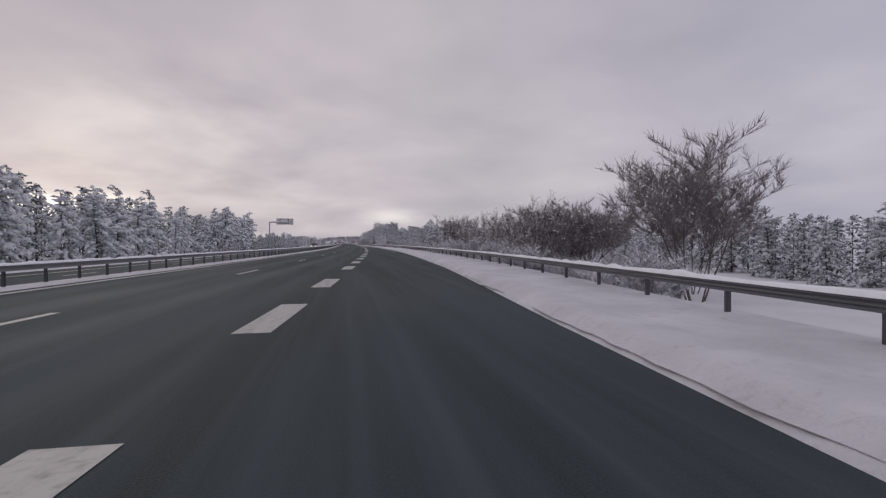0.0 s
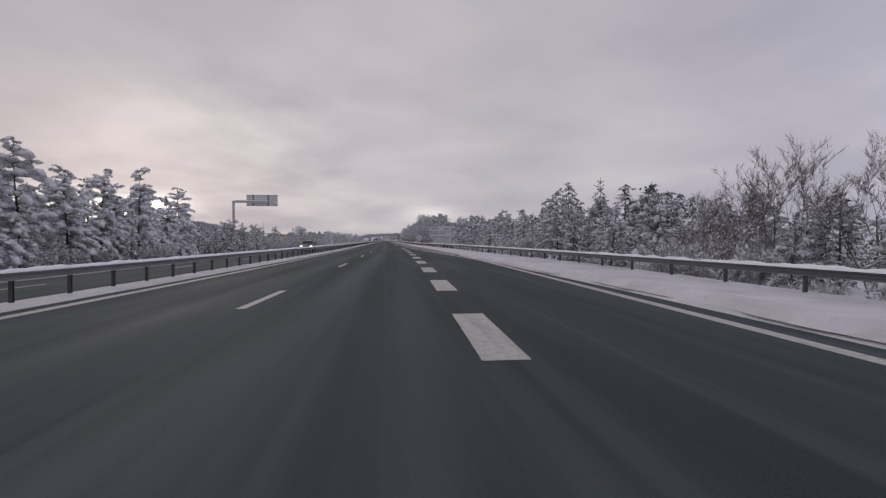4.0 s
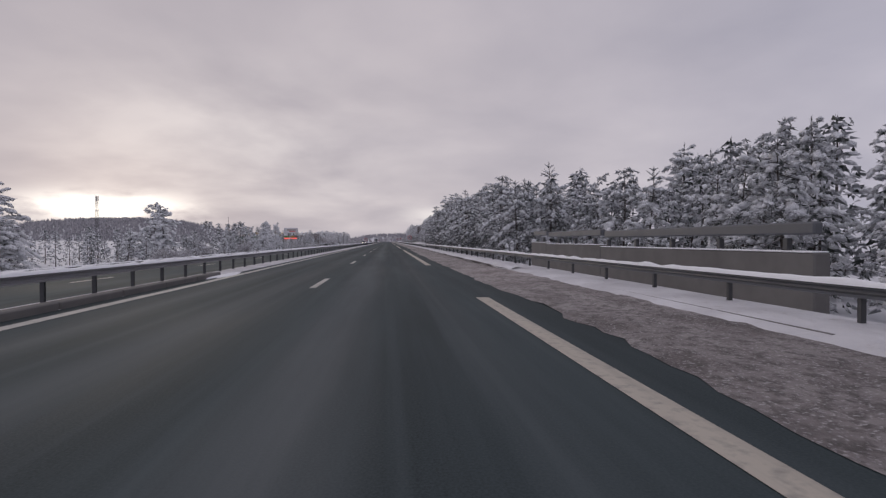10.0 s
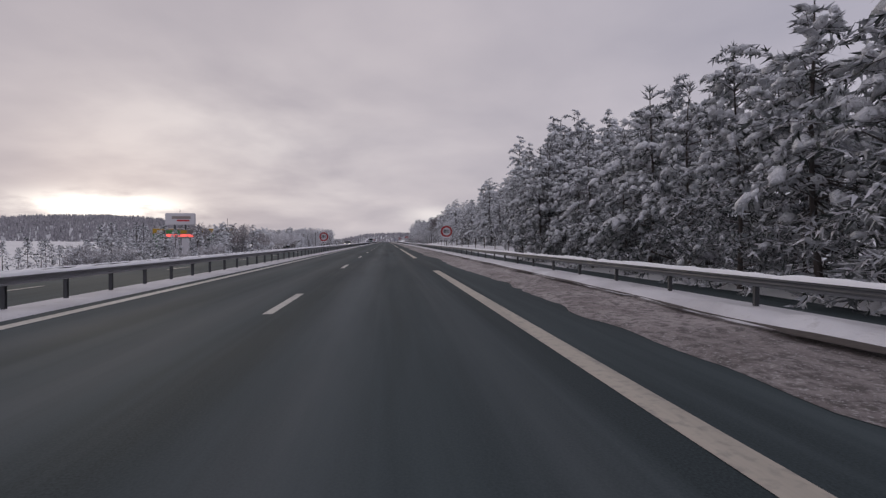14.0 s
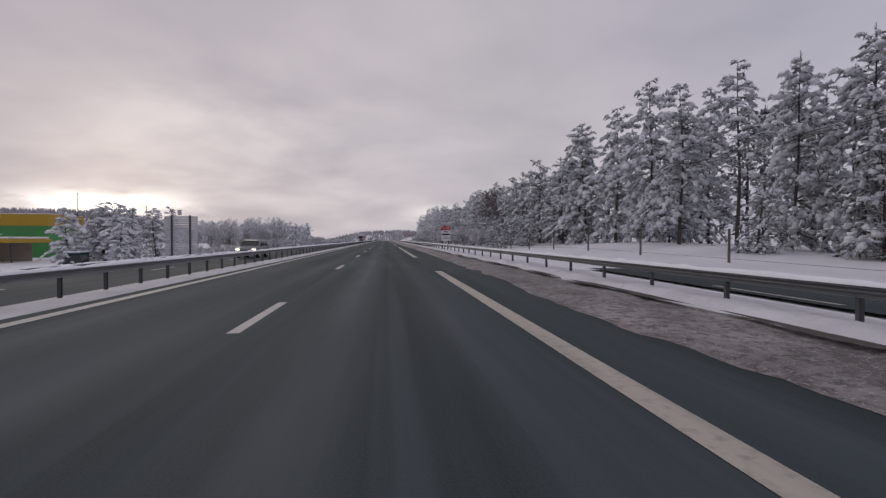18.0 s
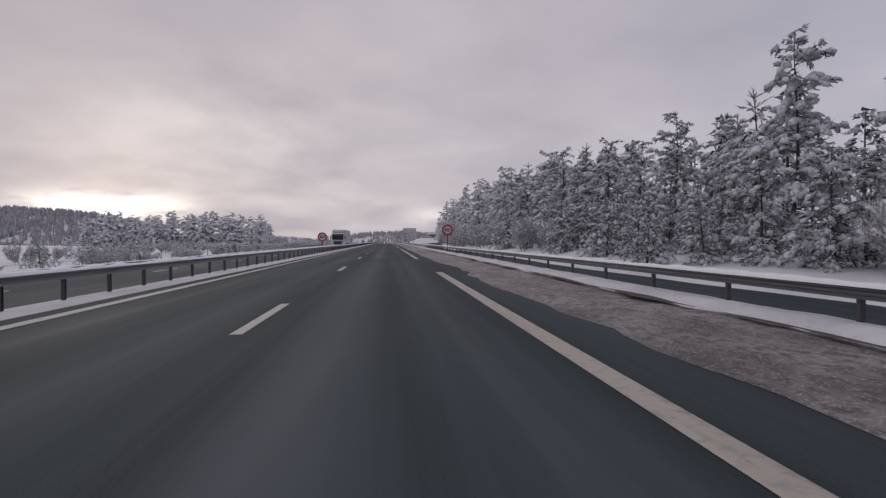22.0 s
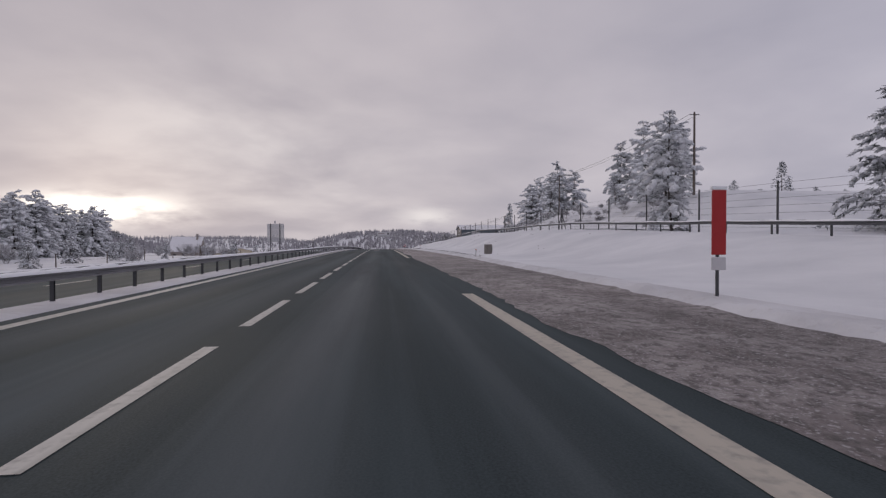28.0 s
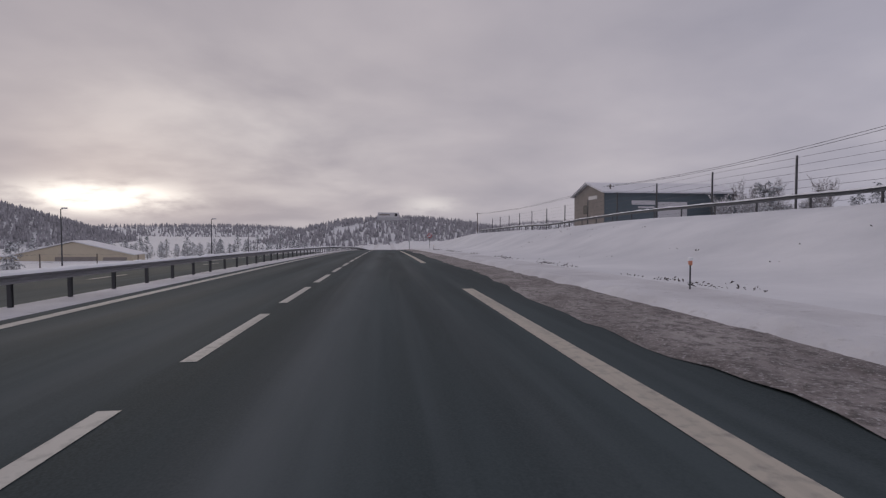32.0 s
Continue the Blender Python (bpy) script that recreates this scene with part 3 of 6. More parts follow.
def barrier(ufun, y0, y1, pitch, side, label, seed, length=104.0, base=road_z, z_lift=0.0, group="", cap=0.10, steel="steel"):
    """Lengths of crash barrier, each with its rail, posts and snow."""
    y = y0
    while y < y1 - 1:
        ye = min(y1, y + length)
        b = thing("crash_barrier", label, "crash barrier", (ufun(y) + shift(y), y, base(y) + z_lift), group=group)
        inv = b.matrix_world.inverted()
        yy = y
        while yy < ye - 0.1:                           # single beams
            e = min(ye, yy + 26.0)
            o = partm("rail", rail_mesh(ufun, yy, e, side, base, z_lift), M[steel], b)
            o.matrix_parent_inverse = inv
            yy = e
        o = partm("snow_cap", cap_mesh(ufun, y, ye, base, seed, z_lift, cap), M["treesnow"], b, "uneven ridge of snow on the rail")
        o.matrix_parent_inverse = inv
        yy = y + pitch / 2
        while yy < ye:
            o = new("post", POST)
            o.parent = b
            o.matrix_parent_inverse = inv
            o.matrix_basis = pose(ufun(yy) + shift(yy) - side * 0.06, yy, base(yy) + z_lift)
            yy += pitch
        y = ye


barrier(lambda y: RAIL_L, -222, 850, 1.58, 1, "grey steel crash barrier on the snowy central reserve", 1, group="median barrier", cap=0.11, steel="pale_steel")
barrier(rail_right, -222, 515, 2.35, -1, "grey steel crash barrier beside the hard shoulder", 2, z_lift=0.03, group="verge barrier", cap=0.10)
barrier(lambda y: RAIL_O, -222, 780, 2.6, 1, "far steel crash barrier beside the opposite carriageway", 3, base=lambda y: road_z(y) - DROP - 0.43, group="far barrier")
# ---------------------------------------------------------------- trees
R = random.Random(7)


def prism(vs, fs, a, b, ra, rb, n=3):
    """A thin tapered limb from a to b."""
    d = (b - a)
    if d.length < 1e-4:
        return
    q = d.to_track_quat('Z', 'Y')
    o = len(vs)
    for p, r in ((a, ra), (b, rb)):
        for k in range(n):
            w = 2 * pi * k / n
            vs.append(tuple(p + q @ Vector((r * cos(w), r * sin(w), 0))))
    for k in range(n):
        fs.append((o + k, o + (k + 1) % n, o + n + (k + 1) % n, o + n + k))


def finger(vs, fs, a, b, w, h, rnd):
    """A ridge of snow lying along a twig from a to b."""
    o = len(vs)
    m = a.lerp(b, rnd.uniform(0.4, 0.65))
    s = Vector((-(b.y - a.y), b.x - a.x, 0))
    if s.length < 1e-3:
        s = Vector((1, 0, 0))
    s = s.normalized() * w
    dn = Vector((0, 0, -0.4 * h))
    vs.extend([tuple(a + dn), tuple(m + s * rnd.uniform(0.6, 1.3) + dn), tuple(b + dn * 1.5), tuple(m - s * rnd.uniform(0.6, 1.3) + dn), tuple(m + Vector((0, 0, h)))])
    fs.extend([(o, o + 4, o + 1), (o + 1, o + 4, o + 2), (o + 2, o + 4, o + 3), (o + 3, o + 4, o)])


def lump(vs, fs, c, d, rx, ry, rz, rnd):
    """A rounded pad of snow, drawn out along d and sagging over the bough."""
    o = len(vs)
    d = d.normalized()
    s = Vector((-d.y, d.x, 0))
    s = s.normalized() if s.length > 0.05 else Vector((1, 0, 0))
    u = d.cross(s)
    u = u if u.z > 0 else -u
    w0 = rnd.random()
    for r, h in ((1.0, -0.35), (0.74, 0.48)):
        for k in range(4):
            w = 1.5708 * (k + w0 + (0.5 if r < 1 else 0))
            j = r * rnd.uniform(0.62, 1.32)
            vs.append(tuple(c + d * (rx * cos(w) * j) + s * (ry * sin(w) * j) + u * (rz * h * rnd.uniform(0.6, 1.3))))
    vs.append(tuple(c + u * rz + d * (rx * rnd.uniform(-0.25, 0.25))))
    vs.append(tuple(c - u * (rz * 0.7)))
    for k in range(4):
        n = (k + 1) % 4
        fs.append((o + k, o + n, o + 4 + k))
        fs.append((o + n, o + 4 + n, o + 4 + k))
        fs.append((o + 4 + k, o + 4 + n, o + 8))
        fs.append((o + n, o + k, o + 9))


def spray(vs, fs, p, d, ln, w, rnd):
    """A pointed bunch of needles."""
    s = d.cross(Vector((rnd.uniform(-1, 1), rnd.uniform(-1, 1), rnd.uniform(-1, 1))))
    if s.length < 1e-3:
        return
    s = s.normalized() * w
    o = len(vs)
    vs.extend([tuple(p + s), tuple(p - s), tuple(p + d * ln)])
    fs.append((o, o + 1, o + 2))


def blade(vs, fs, p, d, ln, w, rnd):
    """One spray of needles: a narrow bent leaf."""
    s = d.cross(Vector((rnd.uniform(-1, 1), rnd.uniform(-1, 1), rnd.uniform(-1, 1))))
    if s.length < 1e-3:
        return
    s = s.normalized() * w
    o = len(vs)
    m = p + d * (ln * 0.55)
    e = p + d * ln + Vector((0, 0, -0.12 * ln))
    vs.extend([tuple(p), tuple(m + s), tuple(e), tuple(m - s)])
    fs.append((o, o + 1, o + 2, o + 3))


def pine(seed, H, bare, Rad, kind="pine", full=1.0, snow=0.8, leader=0.0, shade=0.0, pad=1.0):
    """Meshes of one snow-laden conifer: trunk, needles, snow. bare is the share of the stem without branches, leader that of the bare tip shoot,
    shade that of the crown which is sheltered from snow, pad the size of the clumps."""
    rnd = random.Random(seed)
    tv, tf, nv, nf, sv, sf = [], [], [], [], [], []
    lean = Vector((rnd.uniform(-0.03, 0.03), rnd.uniform(-0.03, 0.03), 1))
    r0 = 0.0075 * H + 0.03
    axis = lambda z: Vector((lean.x * z + 0.12 * sin(z * 0.5 + seed), lean.y * z + 0.10 * cos(z * 0.6 + seed), z))
    K = 9
    for i in range(K):
        a, b = axis(H * i / K), axis(H * (i + 1) / K)
        if i == 0:
            a = Vector((a.x, a.y, -0.4))
        prism(tv, tf, a, b, r0 * (1 - i / K) + 0.012, r0 * (1 - (i + 1) / K) + 0.012, 6)
    top = H * (1 - leader)
    z0 = H * bare
    z = z0
    step = 0.155 * H ** 0.5 / full ** 0.5
    big = (0.62 + 0.042 * H) * pad                             # pads grow with the tree
    ph = rnd.random() * 6.28
    while z < top * 0.985:
        t = (z - z0) / (top - z0)
        if kind == "spruce":
            env = (1 - t) ** 0.8 + 0.03
        else:
            env = min(1.0, 0.66 + 1.5 * t) * (1 - t) ** 0.54 * 1.12 + 0.04
        env *= 1 + 0.16 * sin(z * 2.1 + ph)
        n = 5 if t < 0.75 else 4
        w0 = rnd.random() * 6.28
        for k in range(n):
            if rnd.random() < 0.08:
                continue
            w = w0 + 2 * pi * k / n + rnd.uniform(-0.45, 0.45)
            L = Rad * env * rnd.uniform(0.55, 1.15) * (1 + 0.2 * sin(w + ph + z * 0.7))
            up = rnd.uniform(-0.2, 0.95) * (0.7 + 0.5 * t) if kind == "pine" else rnd.uniform(-0.2, 0.2)
            sag = rnd.uniform(0.25, 0.95) * (1.1 - 0.6 * t)
            a = axis(min(z + rnd.uniform(-1.4, 1.4) * step, top))
            flat = Vector((cos(w), sin(w), 0))
            side = Vector((-sin(w), cos(w), 0))
            at = lambda f: a + flat * (L * f) + Vector((0, 0, L * (up * f - sag * f * f)))
            mid, tip = at(0.5), at(1.0)
            prism(tv, tf, a, mid, 0.012 + 0.012 * L, 0.012)
            prism(tv, tf, mid, tip, 0.012, 0.005)
            heavy = snow * rnd.uniform(0.55, 1.35) * (0.46 + 0.54 * min(1.0, 2.4 * t + 0.1)) * (0.10 + 0.90 * smooth(shade - 0.2, shade + 0.2, t) if shade else 1.0)
            for i in range(12):                        # thick dark needles close to the stem
                f = rnd.uniform(0.05, 0.75)
                dd = (flat * 0.5 + Vector((rnd.uniform(-1, 1), rnd.uniform(-1, 1), rnd.uniform(-0.9, 0.7)))).normalized()
                spray(nv, nf, at(f), dd, min(0.42, 0.12 + 0.22 * L) * rnd.uniform(0.8, 1.2), rnd.uniform(0.02, 0.036), rnd)
            m = max(2, int(L * 4.0 * full) + 1)
            for q in range(m):
                f = 0.22 + 0.80 * (q + rnd.random() * 0.7) / m
                c = at(f)
                tan = (flat + Vector((0, 0, up - 2 * sag * f))).normalized()
                sg = 1 if (q + k) % 2 else -1
                tl = (0.16 + 0.34 * L * (1.12 - f)) * rnd.uniform(0.5, 1.15)
                tl = min(tl, 0.72)
                tw = (tan * rnd.uniform(0.5, 1.0) + side * (sg * rnd.uniform(0.2, 1.0)) + Vector((0, 0, rnd.uniform(-0.45, 0.35)))).normalized()
                e = c + tw * tl + Vector((0, 0, -0.12 * tl))
                loaded = rnd.random() < heavy
                for i in range(9 if full > 0.6 else 6):
                    o = c.lerp(e, 0.1 + 0.95 * rnd.random())
                    dd = (tw * 0.9 + Vector((rnd.uniform(-1, 1), rnd.uniform(-1, 1), rnd.uniform(-1.0, 0.25 if loaded else 0.8)))).normalized()
                    ln = rnd.uniform(0.17, 0.34) * (1.0 if full > 0.8 else 1.35)
                    spray(nv, nf, o, dd, ln, ln * 0.15, rnd)
                if loaded:
                    for i in range(2 if rnd.random() < 0.55 else 1):
                        r = big * (0.105 + 0.22 * rnd.random() ** 2.0) * (0.7 if t > 0.85 else 1.0)
                        p = c.lerp(e, rnd.uniform(0.05, 1.0))
                        lump(sv, sf, p + Vector((0, 0, r * 0.16)), (tw + tan * 0.6 + Vector((0, 0, -0.45 * f - 0.25 * rnd.random()))), r, r * rnd.uniform(0.5, 0.85), r * rnd.uniform(0.40, 0.75), rnd)
            if rnd.random() < heavy:                   # the weighed-down tip
                r = big * rnd.uniform(0.10, 0.22) * (0.7 if t > 0.85 else 1.0)
                lump(sv, sf, tip + Vector((0, 0, -0.1 * r)), flat + Vector((0, 0, -0.55)), r, r * 0.7, r * 0.6, rnd)
        z += step * rnd.uniform(0.8, 1.2) * (1.0 if t < 0.7 else 0.8)
    tp = axis(H)
    for _ in range(26):
        spray(nv, nf, tp - Vector((0, 0, rnd.uniform(0.0, 0.6))), Vector((rnd.uniform(-0.6, 0.6), rnd.uniform(-0.6, 0.6), 1)).normalized(), rnd.uniform(0.14, 0.28), 0.02, rnd)
    if leader:                                         # whorls of upright shoots on the bare leader
        for hz, ln in ((0.2, 0.55), (0.62, 0.3)):
            a = axis(H * (1 - leader * (1 - hz)))
            for k in range(5):
                w = 1.2566 * k + ph + rnd.uniform(-0.3, 0.3)
                b = a + Vector((cos(w), sin(w), rnd.uniform(0.5, 1.0))).normalized() * (leader * H * ln * rnd.uniform(0.8, 1.4))
                prism(tv, tf, a, b, 0.02, 0.008)
                for _ in range(12):
                    o = a.lerp(b, rnd.uniform(0.25, 1.0))
                    spray(nv, nf, o, (b - a).normalized() + Vector((rnd.uniform(-0.7, 0.7), rnd.uniform(-0.7, 0.7), rnd.uniform(-0.2, 0.7))), rnd.uniform(0.07, 0.14), 0.016, rnd)
                lump(sv, sf, a.lerp(b, 0.6) + Vector((0, 0, 0.03)), b - a, 0.14, 0.05, 0.05, rnd)
    return [("trunk", mesh("trunk", tv, tf), M["bark"]), ("needle_crown", mesh("needle_crown", nv, nf), M["needles"]), ("snow_load", mesh("snow_load", sv, sf, True), M["boughsnow"])]


def bare_tree(seed, H, stems=1, spread=0.5, levels=4, twigs=7, snow=0.0, fat=1.0):
    """Meshes of a leafless tree or bush: stems, and frosted twigs."""
    rnd = random.Random(seed)
    tv, tf, wv, wf, sv, sf = [], [], [], [], [], []

    def grow(a, d, L, r, lev):
        n = 3 if lev < 2 else 2
        p = a
        for i in range(n):
            d2 = (d + Vector((rnd.uniform(-1, 1), rnd.uniform(-1, 1), rnd.uniform(-0.3, 0.7) - 0.25 * max(0, lev - 1))) * 0.15).normalized()
            q = p + d2 * (L / n)
            ra, rb = r * (1 - 0.35 * i / n), r * (1 - 0.35 * (i + 1) / n)
            if lev < levels:
                prism(tv, tf, p, q, ra, rb, 5 if lev == 0 else 3)
            d, p = d2, q
            if lev < levels - 1 and (i or lev):
                for _ in range(2 if lev < 2 else 2):
                    w = rnd.random() * 6.28
                    s = Vector((cos(w), sin(w), rnd.uniform(0.1, 0.9)))
                    grow(p, (d * 0.75 + s * spread * 1.1).normalized(), L * rnd.uniform(0.45, 0.68), rb * 0.55, lev + 1)
            elif lev >= levels - 1:
                for _ in range(twigs):
                    w = rnd.random() * 6.28
                    dd = (d * 1.15 + Vector((cos(w), sin(w), rnd.uniform(-0.3, 0.7))) * 0.85).normalized()
                    o = p - d * rnd.random() * L * 0.6
                    ln = rnd.uniform(0.28, 0.72) * (0.6 + 0.05 * H)
                    spray(wv, wf, o, dd, ln, 0.012, rnd)
                    if rnd.random() < snow:
                        finger(sv, sf, o, o + dd * ln * rnd.uniform(0.35, 0.8) * fat, rnd.uniform(0.018, 0.048) * fat, rnd.uniform(0.03, 0.065) * fat, rnd)

    for k in range(stems):
        w = 2 * pi * k / stems + rnd.random()
        d = Vector((cos(w) * (0.22 if stems < 5 else 0.38), sin(w) * (0.22 if stems < 5 else 0.38), 1)).normalized() if stems > 1 else Vector((0.03, 0.02, 1)).normalized()
        grow(Vector((cos(w), sin(w), 0)) * (0.25 if stems > 1 else 0) + Vector((0, 0, -0.3)), d, H * rnd.uniform(0.48, 0.6), (0.008 if stems < 3 else 0.005) * H + 0.006, 0)
    out = [("stem", mesh("stem", tv, tf), M["grey_bark"]), ("twig_crown", mesh("twig_crown", wv, wf), M["birch_twig" if H > 5 and snow < 0.5 else "twig"])]
    if sv:
        out.append(("snow_load", mesh("snow_load", sv, sf, True), M["treesnow"]))
    return out


PINES = [pine(11 + i, h, b, r, full=1.0, snow=q, leader=ld) for i, (h, b, r, q, ld) in enumerate([(8.0, 0.03, 2.4, 1.05, 0.0), (8.5, 0.05, 2.4, .9, 0.14), (7.5, 0.03, 2.4, 1.15, 0.0), (9.0, 0.04, 2.5, 1.0, 0.10), (8.0, 0.06, 2.4, 1.05, 0.0)])]
THICK = [pine(21 + i, h, 0.02, r, full=1.0, snow=q, leader=ld, shade=sh) for i, (h, r, q, ld, sh) in enumerate([(8.5, 2.7, 1.05, 0.10, 0.40), (9.0, 2.8, 1.0, 0.0, 0.45), (8.0, 2.8, 1.1, 0.10, 0.36), (9.0, 2.6, 1.0, 0.07, 0.42)])]
TALL = [pine(31 + i, h, b, r, full=0.95, snow=q, pad=1.15) for i, (h, b, r, q) in enumerate([(12.0, 0.10, 2.8, 1.1), (11.5, 0.07, 2.7, 1.2), (13.0, 0.14, 2.7, 1.0), (12.0, 0.05, 3.0, 1.2)])]
LADEN = [pine(101 + i, h, b, r, full=0.9, snow=1.7, pad=1.5) for i, (h, b, r) in enumerate([(11.0, 0.08, 2.4), (10.0, 0.05, 2.5), (11.5, 0.12, 2.3), (10.5, 0.06, 2.6)])]
BOLE = [pine(41 + i, h, b, r, full=0.95, snow=q, shade=0.25) for i, (h, b, r, q) in enumerate([(14.0, 0.36, 2.2, .9), (14.5, 0.46, 2.1, .75), (13.5, 0.36, 2.3, .95), (15.0, 0.50, 2.2, .8)])]
SPRUCE = [pine(51 + i, 7.0, 0.03, 1.8, "spruce", 1.0, 0.8) for i in range(3)]
SMALL = [pine(61 + i, h, 0.03, r, full=0.95, snow=.9, leader=ld) for i, (h, r, ld) in enumerate([(4.5, 1.65, 0.0), (5.0, 1.7, 0.13), (4.0, 1.55, 0.0)])]
FAR = [pine(71 + i, h, 0.10, r, full=0.5, snow=.8) for i, (h, r) in enumerate([(8.0, 1.9), (9.0, 2.0), (7.5, 1.8), (11.0, 2.2)])]
BIRCH = [bare_tree(81, 8.0, 1, 0.6, 4, 12, 0.03), bare_tree(82, 8.5, 2, 0.5, 4, 8, 0.12), bare_tree(83, 7.5, 3, 0.42, 4, 6, 0.16), bare_tree(84, 8.0, 3, 0.42, 4, 7, 0.12),
         bare_tree(85, 7.0, 5, 0.75, 4, 12, 0.04), bare_tree(86, 7.5, 4, 0.5, 4, 7, 0.6)]
BUSH = [bare_tree(91, 3.6, 6, 0.8, 3, 24, 0.36, 1.0), bare_tree(92, 3.2, 6, 0.9, 3, 24, 0.38, 1.0), bare_tree(93, 4.2, 6, 0.75, 3, 24, 0.34, 1.0)]


def rear_pine(seed, H, Rad):
    """A sparer pine for the rows behind."""
    rnd = random.Random(seed)
    tv, tf, nv, nf, sv, sf = [], [], [], [], [], []
    prism(tv, tf, Vector((0, 0, -0.4)), Vector((0, 0, H)), 0.012 * H + 0.03, 0.02, 4)
    n = 44
    for i in range(n):
        t = (i + rnd.random()) / n
        z = H * (0.06 + 0.92 * t)
        rr = Rad * (min(1.0, 0.6 + 1.6 * t) * (1 - t) ** 0.65 + 0.03) * rnd.uniform(0.45, 1.05)
        w = i * 2.4 + rnd.uniform(-0.5, 0.5)
        c = Vector((cos(w) * rr, sin(w) * rr, z))
        d = Vector((cos(w), sin(w), -0.35))
        size = rnd.uniform(0.6, 1.0) * (0.6 + 0.045 * H)
        for _ in range(9):
            dd = (d * 0.7 + Vector((rnd.uniform(-1, 1), rnd.uniform(-1, 1), rnd.uniform(-0.9, 0.4)))).normalized()
            o = c + Vector((rnd.uniform(-1, 1), rnd.uniform(-1, 1), rnd.uniform(-0.6, 0.3))) * size * 0.5
            spray(nv, nf, o - d * size * 0.2, dd, size * rnd.uniform(0.45, 0.8), size * 0.14, rnd)
        if rnd.random() < min(1.0, 0.12 + 1.7 * max(0.0, t - 0.15)):
            s = size * rnd.uniform(0.28, 0.52) * (0.6 if t > 0.88 else 1.0)
            lump(sv, sf, c + Vector((0, 0, s * 0.3)), d, s, s * 0.7, s * 0.5, rnd)
    for _ in range(3):
        spray(nv, nf, Vector((0, 0, H - 0.6)), Vector((rnd.uniform(-0.3, 0.3), rnd.uniform(-0.3, 0.3), 1)).normalized(), rnd.uniform(0.5, 0.9), 0.06, rnd)
    return [("trunk", mesh("trunk", tv, tf), M["bark"]), ("needle_crown", mesh("needle_crown", nv, nf), M["needles"]), ("snow_load", mesh("snow_load", sv, sf, True), M["boughsnow"])]


REAR = [rear_pine(171 + i, h, r) for i, (h, r) in enumerate([(8.0, 2.2), (9.0, 2.3), (7.5, 2.1), (10.0, 2.3), (8.5, 2.4)])]
FARH = [max(v.co.z for v in f[0][1].vertices) for f in REAR]

LABELS = {
    "pine": "snow-laden young pine with dark green needles",
    "tall": "tall full-crowned pine under heavy clumped snow",
    "laden": "pine bowed under thick white clumps of snow",
    "thick": "dense roadside pine with snow on its upper boughs",
    "bole": "tall pine with long bare trunk and snowy crown",
    "spruce": "pointed spruce weighed down by fresh snow",
    "small": "low young pine thickly covered with snow",
    "far": "snow-covered pine in the distant wood",
    "birch": "leafless frosted birch with fine bare twigs",
    "bush": "leafless roadside bush loaded with snow",
}
CAT = {"birch": "tree", "bush": "bush"}
BOOK = {"pine": PINES, "laden": LADEN, "tall": TALL, "bole": BOLE, "thick": THICK, "spruce": SPRUCE, "small": SMALL, "far": FAR, "birch": BIRCH, "bush": BUSH}


def plant(kind, u, y, h=None, rnd=R, which=None, wide=1.0):
    """A tree of that kind, u metres to the side of the road at y, h metres high."""
    book = BOOK[kind]
    i = (rnd.randrange(2, 4) if kind == "birch" else rnd.randrange(len(book))) if which is None else which
    parts = book[i]
    base = max(v.co.z for v in parts[0][1].vertices)
    s = (h / base) if h else rnd.uniform(0.85, 1.15)
    x = u + shift(y)
    at = Matrix.Translation((x, y, land(u, y) - (0.05 if kind != "bush" else 0.22 * (h or 3.0)))) @ Matrix.Rotation(rnd.random() * 6.28, 4, 'Z')
    fat = s * rnd.uniform(0.9, 1.12) * wide
    name = {"pine": "pine_tree", "laden": "pine_tree", "tall": "tall_pine_tree", "bole": "tall_pine_tree", "thick": "pine_tree", "spruce": "spruce_tree", "small": "young_pine_tree", "far": "pine_tree", "birch": "birch_tree", "bush": "bush"}[kind]
    e = new(name)
    tagged(e, LABELS[kind], CAT.get(kind, "tree"), "bushes along the road" if kind == "bush" else "trees along the road")
    e.matrix_basis = at @ Matrix.Diagonal((fat, fat, s, 1))
    for n, me, m in parts:
        if not me.materials:
            me.materials.append(m)
        o = new(n, me)
        o.parent = e
        if n in ("snow_load", "needle_crown", "twig_crown"):
            o["kind"] = "stuff"
    return e


class Wood:
    """Rear rows of a wood, joined into one object."""

    def __init__(self):
        self.v, self.f, self.mi, self.n = [], [], [], 0

    def add(self, parts, m):
        for k, (n, me, mat) in enumerate(parts):
            a = np.empty(len(me.vertices) * 3)
            me.vertices.foreach_get("co", a)
            a = a.reshape(-1, 3) @ np.array(m.to_3x3()).T + np.array(m.translation)
            self.v.append(a)
            for p in me.polygons:
                self.f.append([self.n + i for i in p.vertices])
            self.mi += [k] * len(me.polygons)
            self.n += len(a)

    def done(self, label):
        if not self.n:
            return
        me = mesh("pine_wood", np.concatenate(self.v).tolist(), self.f)
        for m in ("bark", "needles", "boughsnow"):
            me.materials.append(M[m])
        me.polygons.foreach_set("material_index", self.mi)
        tagged(new("pine_wood", me), label, "woodland", kind="stuff")


